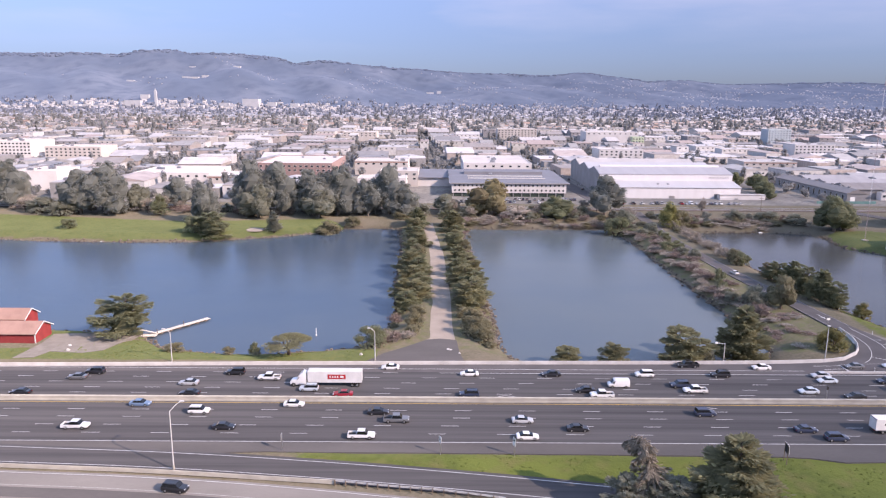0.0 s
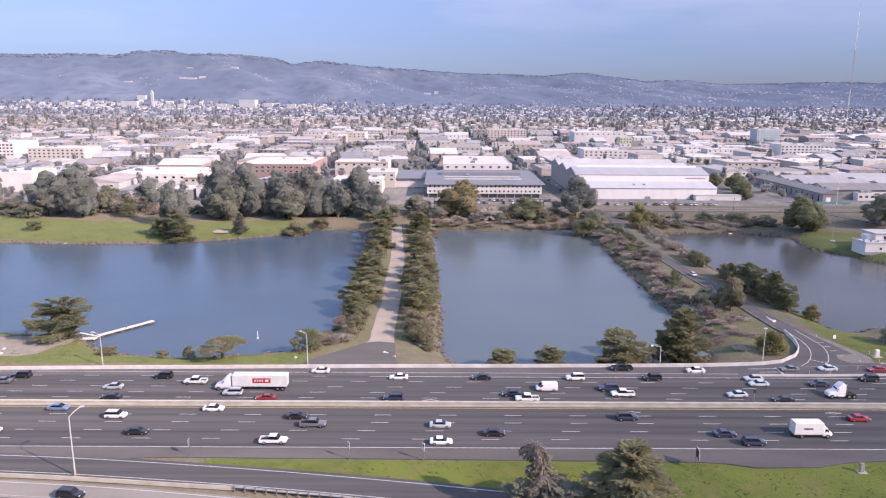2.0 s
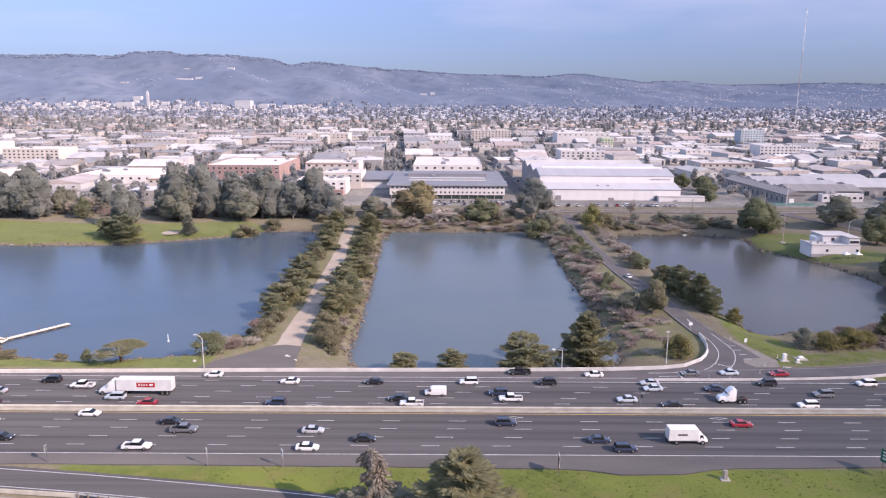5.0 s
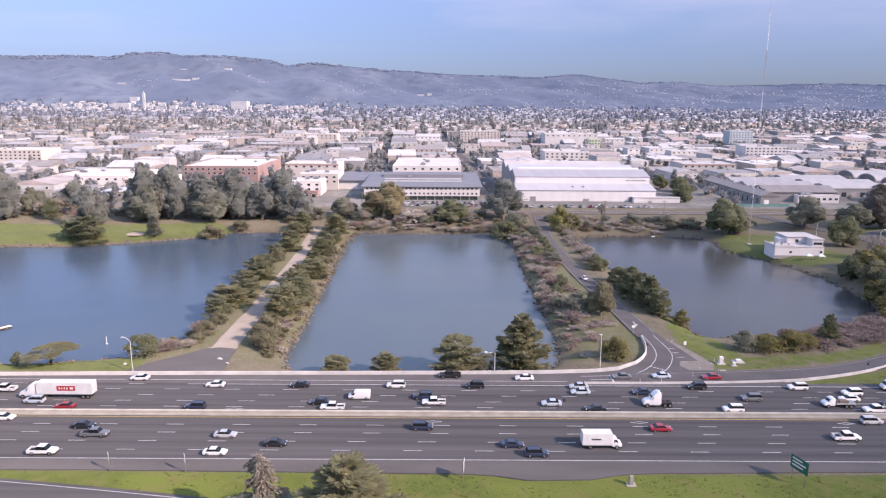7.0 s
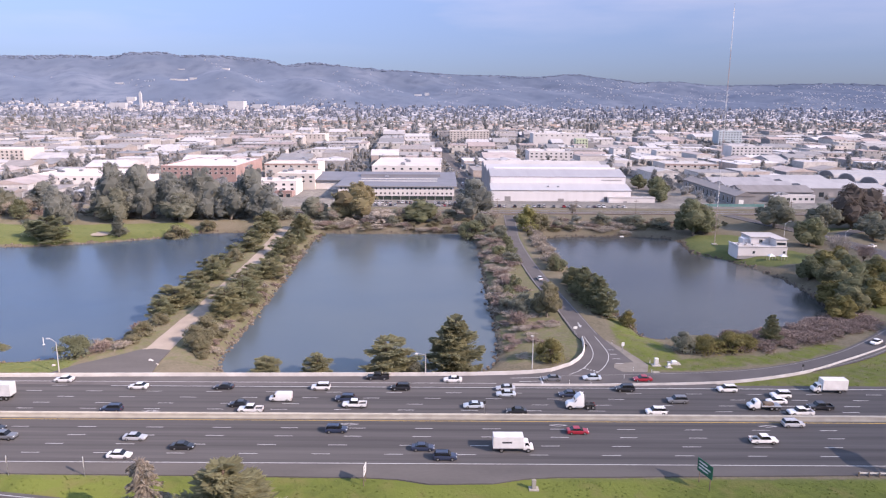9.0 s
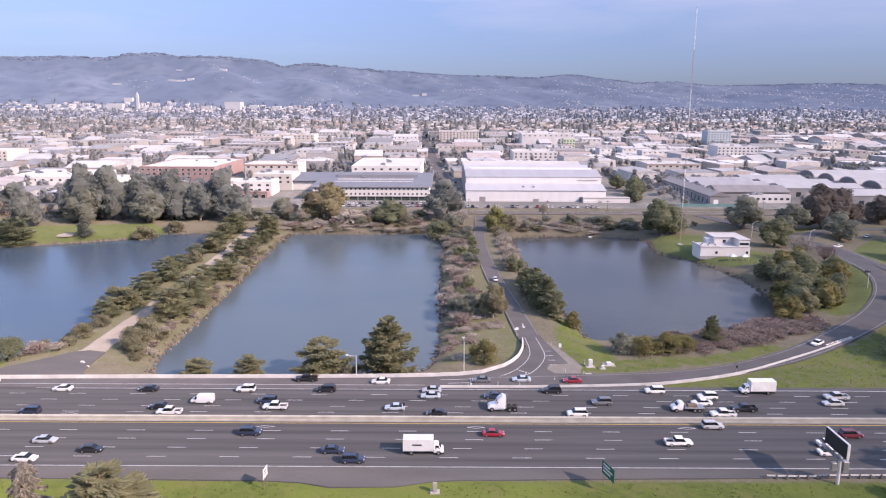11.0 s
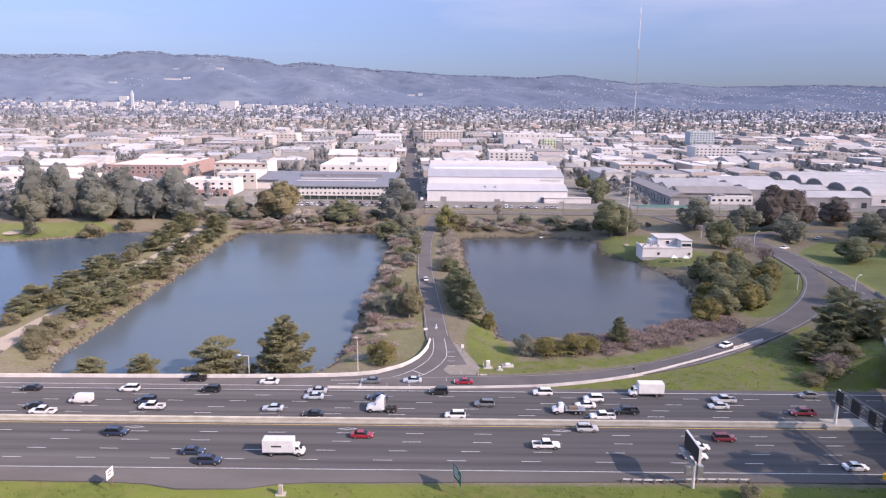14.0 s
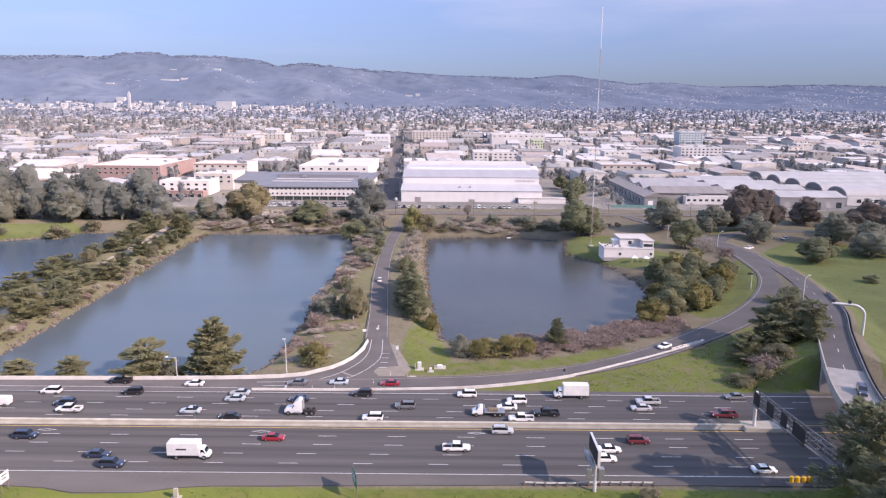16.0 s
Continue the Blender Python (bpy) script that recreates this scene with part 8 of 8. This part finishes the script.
for k in range(1, 15):
    f = k / 14
    a = min(1.0, max(0.0, (f - 0.3) / 0.45)) * 1.5708
    q = Vector((-3.0 * (1 - math.cos(a)) - 20 * max(0, f - 0.75), 1.1 * (1 - math.cos(a)) + 7 * max(0, f - 0.75), -1.5 + 7.0 * min(1, f / 0.3) + 3.0 * math.sin(a)))
    g.tube(last, q, 0.36, 0.35, 10)
    last = q
part("arm", g, POLE, p)
for d in (0.4, 4.2):
    part("signal_head", Geo().box(last.x + d - 0.3, last.x + d + 0.3, last.y - d * 0.35 - 0.3, last.y - d * 0.35 + 0.3, last.z + 0.3, last.z + 1.2, bev=0.08), TRIM, p)


# ---- signs ----
def post_sign(x, y, w, h, zc, face, rz, label, posts=1, bars=(), back=SIGN_BK):
    p = thing("road_sign", label, "road sign", "road signs", at=(x, y, zg(x, y) if y < 131 else 0), rz=rz)
    for k in range(posts):
        o = 0 if posts == 1 else (-w * 0.36, w * 0.36)[k]
        part("post", Geo().box(o - 0.06, o + 0.06, 0.03, 0.15, -0.7, zc + h / 2), WOODPOLE if posts > 1 else STEEL, p)
    f = part("sign_panel", Geo().box(-w / 2, w / 2, -0.03, 0.03, zc - h / 2, zc + h / 2), [face], p)
    part("panel_back", Geo().box(-w / 2 + 0.03, w / 2 - 0.03, 0.03, 0.05, zc - h / 2 + 0.03, zc + h / 2 - 0.03), back, f)
    for a, b, z0, z1 in bars:
        part("lettering_bar", Geo().box(a, b, -0.045, -0.028, z0, z1), SIGN_W if face is SIGN_G else INK, f)
    return p


post_sign(135.1, 127.4, 4.2, 2.6, 3.6, SIGN_G, -72, "large green freeway direction sign on two posts", 2,
          ((-1.7, 0.6, 4.2, 4.5), (-1.7, 1.5, 3.55, 3.85), (-1.7, 0.9, 2.9, 3.2)))
post_sign(4.3, 130.0, 0.9, 1.25, 3.3, SIGN_W, -60, "small white roadside sign on a steel post", 1, ((-0.25, 0.25, 3.2, 3.5),))
post_sign(19.0, 129.6, 0.95, 1.7, 3.1, SIGN_W, -60, "tall white roadside sign on a steel post", 1, ((-0.25, 0.25, 3.2, 3.6),))
post_sign(-27.5, 131.2, 0.9, 1.3, 2.9, SIGN_W, -90, "small white roadside sign on a steel post", 1)
post_sign(72.2, 127.6, 2.2, 1.9, 3.0, SIGN_W, 84, "white roadside sign with a dark back on two posts", 2, ((-0.7, 0.6, 3.3, 3.5), (-0.7, 0.3, 2.7, 2.9)), TRIM)
post_sign(137.8, 199.0, 0.8, 1.1, 2.2, SIGN_W, 0, "small white sign at the junction", 1)
post_sign(127.0, 214.0, 1.2, 0.7, 2.2, SIGN_W, 10, "white arrow sign above the barrier", 1)
post_sign(96, 157.0, 0.5, 0.9, 3.0, TRIM, 0, "dark marker on the median barrier", 1)
post_sign(182, 184.6, 0.5, 0.7, 1.6, TRIM, 0, "dark marker on the exit barrier", 1)

# billboard-like message board on a lattice pole
bb = thing("message_sign", "dark electronic message board on a steel lattice post", "message sign", at=(178.6, 129.6, 0))
part("post", Geo().tube((0, 0, -0.5), (0, 0, 8.0), 0.32, 0.26, 10), POLE, bb)
ang = radians(-90)
def turned(g):
    g.v = [(x * math.cos(ang) - y * math.sin(ang), x * math.sin(ang) + y * math.cos(ang), z) for x, y, z in g.v]
    return g
# the board's long side runs across the lanes: local x is the road's cross direction
box = part("sign_box", turned(Geo().box(-5.4, 2.2, -0.22, 0.26, 5.7, 8.8, bev=0.05)), POLE, bb, "pale-edged housing")
part("display_face", turned(Geo().box(-5.25, 2.05, -0.27, -0.21, 5.8, 8.7)), TRIM, box)
part("display_back", turned(Geo().box(-5.2, 2.0, 0.25, 0.3, 5.9, 8.6)), SIGN_BK, box)
part("catwalk", turned(Geo().box(-5.0, 1.8, -1.3, -0.45, 5.3, 5.4).box(-5.0, 1.8, -1.32, -1.26, 6.2, 6.28)), STEEL, bb)
g = Geo()
for i in range(6):
    g.tube((-5.0 + 1.36 * i, -1.29, 5.35), (-5.0 + 1.36 * i, -1.29, 6.25), 0.03, 0.03, 4)
part("railing", turned(g), STEEL, bb)
part("cabinet", Geo().box(-1.6, -0.7, -0.4, 0.4, 2.6, 4.2, bev=0.05).box(0.5, 1.5, -0.5, 0.5, 2.2, 4.5, bev=0.05), STEEL, bb)


def guardrail(pts, label):
    s = spline(pts, 2.0)
    p = thing("guardrail", label, "guardrail", "guardrails")
    part("rail", wall_along(pts, [(0.0, 0.45), (0.05, 0.5), (0.0, 0.6), (0.05, 0.7), (0.0, 0.78), (-0.04, 0.78), (-0.04, 0.45)], 2.0), POLE, p)
    for q in s[::1]:
        part("post", Geo().box(q[0] - 0.09, q[0] + 0.09, q[1] - 0.24, q[1] - 0.04, q[2] - 0.5, q[2] + 0.8), WOODPOLE, p)


guardrail([(166, 131.3, -0.1), (172, 131.1, -0.1), (180, 131.5, -0.1), (190, 131.6, -0.1)], "galvanised guardrail on timber posts by the message board")
guardrail([(-15, 118.7, 0), (-5, 117.0, 0), (5, 115.6, 0), (16, 113.4, -0.2)], "galvanised guardrail on timber posts beside the slip road")
guardrail([(228, 212.4, 0.1), (222, 208.6, 0.05), (216, 204.6, 0.0)], "weathered guardrail beside the exit ramp")
# crash cushion
cc = thing("crash_cushion", "row of yellow crash barrels on the shoulder", "crash cushion", at=(216.2, 133.2, 0))
for i in range(6):
    part("barrel", Geo().tube((i * 1.15, 0, -0.1), (i * 1.15, 0, 1.0), 0.42, 0.38, 12), YELLOW if i < 4 else STEEL, cc)

# ---- sign gantry beside the bridge ----
gt = thing("sign_gantry", "steel truss sign gantry spanning the near carriageway", "sign gantry", at=(0, 0, 0))
A, B = Vector((218.3, 154.8, 0)), Vector((221.3, 126.0, 0))
ch = []
for dx, dz in ((-0.7, 6.6), (0.7, 6.6), (-0.7, 8.6), (0.7, 8.6)):
    part("chord", Geo().tube(A + Vector((dx, 0, dz)), B + Vector((dx, 0, dz)), 0.13, 0.13, 6), TRUSS, gt)
n = 13
for k in range(n):
    f0, f1 = k / n, (k + 1) / n
    P0, P1 = A.lerp(B, f0), A.lerp(B, f1)
    g = Geo()
    for dx in (-0.7, 0.7):
        g.tube(P0 + Vector((dx, 0, 6.6)), P1 + Vector((dx, 0, 8.6)), 0.07, 0.07, 4).tube(P0 + Vector((dx, 0, 6.6)), P0 + Vector((dx, 0, 8.6)), 0.07, 0.07, 4)
    g.tube(P0 + Vector((-0.7, 0, 8.6)), P1 + Vector((0.7, 0, 8.6)), 0.06, 0.06, 4)
    part("brace", g, TRUSS, gt)
for P in (A, B):
    part("column", Geo().tube(P + Vector((0, 0, -0.4)), P + Vector((0, 0, 8.8)), 0.35, 0.3, 10), POLE, gt)
for f0, f1 in ((0.03, 0.12), (0.2, 0.3), (0.38, 0.46), (0.52, 0.68)):
    P0, P1 = A.lerp(B, f0), A.lerp(B, f1)
    part("sign_panel", Geo().box(P0.x - 1.1, P0.x - 0.95, P1.y, P0.y, 6.0, 9.3), TRIM, gt, "dark overhead sign panel")
part("walkway", Geo().add([tuple(A + Vector((-1.6, 0, 6.5))), tuple(B + Vector((-1.6, 0, 6.5))), tuple(B + Vector((-0.8, 0, 6.5))), tuple(A + Vector((-0.8, 0, 6.5))), tuple(A + Vector((-1.6, 0, 6.4))), tuple(B + Vector((-1.6, 0, 6.4))), tuple(B + Vector((-0.8, 0, 6.4))), tuple(A + Vector((-0.8, 0, 6.4)))],
                          [(0, 1, 2, 3), (7, 6, 5, 4), (0, 4, 5, 1), (2, 6, 7, 3), (1, 5, 6, 2), (3, 7, 4, 0)]), TRUSS, gt)

# ---- cabinets and boxes ----
for x, y, w, h, lab in ((103.4, 126.2, 0.75, 1.9, "pale grey utility cabinet on a concrete pad"), (144.4, 189.0, 1.0, 2.1, "white utility cabinet on the grass"), (147.4, 187.5, 0.7, 1.1, "small white utility box on the grass"), (149.8, 190.6, 1.3, 0.8, "low white utility box on the grass"),
                        (192, 123.5, 0.9, 1.5, "pale grey utility cabinet on a concrete pad")):
    z = zg(x, y)
    c = thing("utility_cabinet", lab, "utility cabinet", "cabinets", at=(x, y, z))
    part("pad", Geo().box(-w * 1.2, w * 1.2, -w, w, -0.5, 0.16), CONCRETE, c)
    part("body", Geo().box(-w / 2, w / 2, -w * 0.4, w * 0.4, 0.15, h, bev=0.06), SIGN_W if "white" in lab else CONCRETE, c)
    part("door", Geo().box(-w * 0.42, w * 0.42, -w * 0.4 - 0.03, -w * 0.4 + 0.01, 0.3, h - 0.15), POLE if "white" in lab else CONCRETE, c)

# ---- slender posts by the junction and the exit lane ----
for x, y in ((137.0, 184.4), (141.6, 183.4), (143.2, 190.6), (136.4, 206), (126.2, 182.0), (133.2, 178.9), (118.5, 175.3), (124.0, 175.5)):
    c = thing("delineator_post", "slender white plastic delineator post", "post", "delineators", at=(x, y, zg(x, y)))
    part("post", Geo().tube((0, 0, -0.3), (0, 0, 1.15), 0.07, 0.06, 8), SIGN_W, c)
    part("band", Geo().tube((0, 0, 0.82), (0, 0, 0.98), 0.075, 0.075, 8), TRIM, c)
slab_lid = thing("concrete_lid", "low pale concrete inspection cover on the grass", "cover", at=(142.9, 183.5, zg(142.9, 183.5)))
part("lid", Geo().box(-0.9, 0.9, -0.5, 0.5, -0.3, 0.22, bev=0.05), CONCRETE, slab_lid)

# ---- dock and buoy ----
dock = thing("floating_dock", "pale timber floating dock reaching into the lagoon", "dock")
D0, D1 = Vector((-85.0, 211.5, WATER + 0.55)), Vector((-73.4, 227.3, WATER + 0.55))
along_d = (D1 - D0).normalized()
side_d = Vector((-along_d.y, along_d.x, 0))
n = 34
plank = Geo().box(-0.27, 0.27, -0.95, 0.95, -0.06, 0.0).mesh("plank", DOCKWOOD)
turn_d = math.degrees(math.atan2(along_d.y, along_d.x))
for k in range(n):
    q = D0.lerp(D1, (k + 0.5) / n)
    o = new("plank", plank)
    o.parent, o.matrix_basis = dock, pose(q.x, q.y, q.z, 0, 0, turn_d)
for s in (-0.8, 0.8):
    part("stringer", Geo().tube(D0 + side_d * s + Vector((0, 0, -0.18)), D1 + side_d * s + Vector((0, 0, -0.18)), 0.12, 0.12, 6), WOODPOLE, dock)
for k in range(6):
    q = D0.lerp(D1, (k + 0.5) / 6)
    part("float", Geo().box(q.x - 0.8, q.x + 0.8, q.y - 0.8, q.y + 0.8, WATER - 0.3, WATER + 0.35, bev=0.1), WOODPOLE, dock)
part("gangway", Geo().add([(-89.5, 208.2, -0.2), (-88.3, 207.2, -0.2), (-84.3, 211.2, WATER + 0.62), (-85.6, 212.2, WATER + 0.62), (-89.5, 208.2, -0.4), (-88.3, 207.2, -0.4), (-84.3, 211.2, WATER + 0.42), (-85.6, 212.2, WATER + 0.42)],
                          [(0, 1, 2, 3), (7, 6, 5, 4), (0, 4, 5, 1), (1, 5, 6, 2), (2, 6, 7, 3), (3, 7, 4, 0)]), DOCKWOOD, dock)
part("platform", Geo().box(-88.5, -84.0, 208.5, 211.8, WATER + 0.3, WATER + 0.52), DOCKWOOD, dock)
for x, y in ((-88, 209), (-84.4, 211.4), (-79, 219.6)):
    part("pile", Geo().tube((x, y, WATER - 2), (x, y, WATER + 1.9), 0.14, 0.12, 8), WOODPOLE, dock)
b = thing("marker_buoy", "slender white marker pole standing in the lagoon", "buoy", at=(-34.7, 211.5, WATER))
part("pole", Geo().tube((0, 0, -2), (0, 0, 2.4), 0.16, 0.12, 8), SIGN_W, b)
part("collar", Geo().tube((0, 0, -0.2), (0, 0, 0.25), 0.4, 0.34, 10), SIGN_W, b)
for x, y in ((-170, 357.0), (186, 394.0)):
    b = thing("white_float", "small white float at the lagoon's edge", "float", "floats", at=(x, y, WATER))
    part("body", Geo().box(-1.0, 1.0, -0.5, 0.5, -0.3, 0.4, bev=0.2), SIGN_W, b)
# dirt patch's play sand
sand = Geo().tube((-96.5, 377.5, -0.5), (-96.5, 377.5, -0.12), 5.0, 4.6, 18)
struct("pavement_sand", sand, PATHDIRT, "round patch of pale sand on the lawn", "sand")
# picnic rails in the boathouse lawn
for x, y in ((-104, 206.5), (-98.5, 207.5)):
    t = thing("picnic_table", "weathered timber picnic table on the lawn", "picnic table", "picnic tables", at=(x, y, zg(x, y)))
    part("tabletop", Geo().box(-0.9, 0.9, -0.4, 0.4, 0.7, 0.76), WOODPOLE, t)
    for s in (-0.75, 0.75):
        part("bench", Geo().box(-0.9, 0.9, s - 0.14, s + 0.14, 0.42, 0.47), WOODPOLE, t)
    for s in (-0.6, 0.6):
        part("trestle", Geo().box(s - 0.05, s + 0.05, -0.8, 0.8, 0.36, 0.42).box(s - 0.05, s + 0.05, -0.35, -0.25, -0.3, 0.7).box(s - 0.05, s + 0.05, 0.25, 0.35, -0.3, 0.7), WOODPOLE, t)
# white boulders at the apron
for x, y, s in ((6.5, 190.5, 0.7), (7.3, 190.0, 0.5), (9.5, 187.5, 0.45), (-17.8, 186.5, 0.5), (-100, 188.2, 0.6), (-101.5, 192, 0.5)):
    rng = np.random.default_rng(int(abs(x) * 10))
    rings = [[((0.9 + 0.25 * rng.random()) * s * math.cos(a) * r, (0.9 + 0.25 * rng.random()) * s * math.sin(a) * r, z * s) for a in (2 * math.pi * i / 8 for i in range(8))] for z, r in ((-0.5, 0.9), (0.1, 1.0), (0.6, 0.75), (0.9, 0.3))]
    b = tagged(part("boulder", Geo().skin(rings), WHITEWALL), "pale rounded boulder on the grass", "boulder", "boulders")
    b.location = (x, y, zg(x, y))

# ---- rocks along the water's edge ----
rng = np.random.default_rng(44)
g = Geo()
for name, poly in LAGOONS.items():
    for (x0, y0), (x1, y1) in zip(poly, poly[1:] + poly[:1]):
        L = math.hypot(x1 - x0, y1 - y0)
        if max(abs(x0), abs(x1)) > 300:
            continue
        for k in range(int(L * 1.7)):
            f = rng.random()
            x, y = x0 + (x1 - x0) * f + rng.normal() * 0.7, y0 + (y1 - y0) * f + rng.normal() * 0.7
            s = 0.22 + 0.4 * rng.random()
            z = max(WATER - 0.1, zg(x, y) - 0.05)
            j = lambda: s * (0.7 + 0.5 * rng.random())
            g.add([(x - j(), y - j(), z - 0.2), (x + j(), y - j(), z - 0.2), (x + j(), y + j(), z - 0.2), (x - j(), y + j(), z - 0.2),
                   (x - j() * 0.6, y - j() * 0.6, z + j()), (x + j() * 0.6, y - j() * 0.6, z + j()), (x + j() * 0.6, y + j() * 0.6, z + j()), (x - j() * 0.6, y + j() * 0.6, z + j())],
                  [(4, 5, 6, 7), (0, 1, 5, 4), (1, 2, 6, 5), (2, 3, 7, 6), (3, 0, 4, 7)])
tagged(part("shore_rocks", g, RIPRAP), "brown rocks lining the lagoon shores", "rocks", kind="stuff")
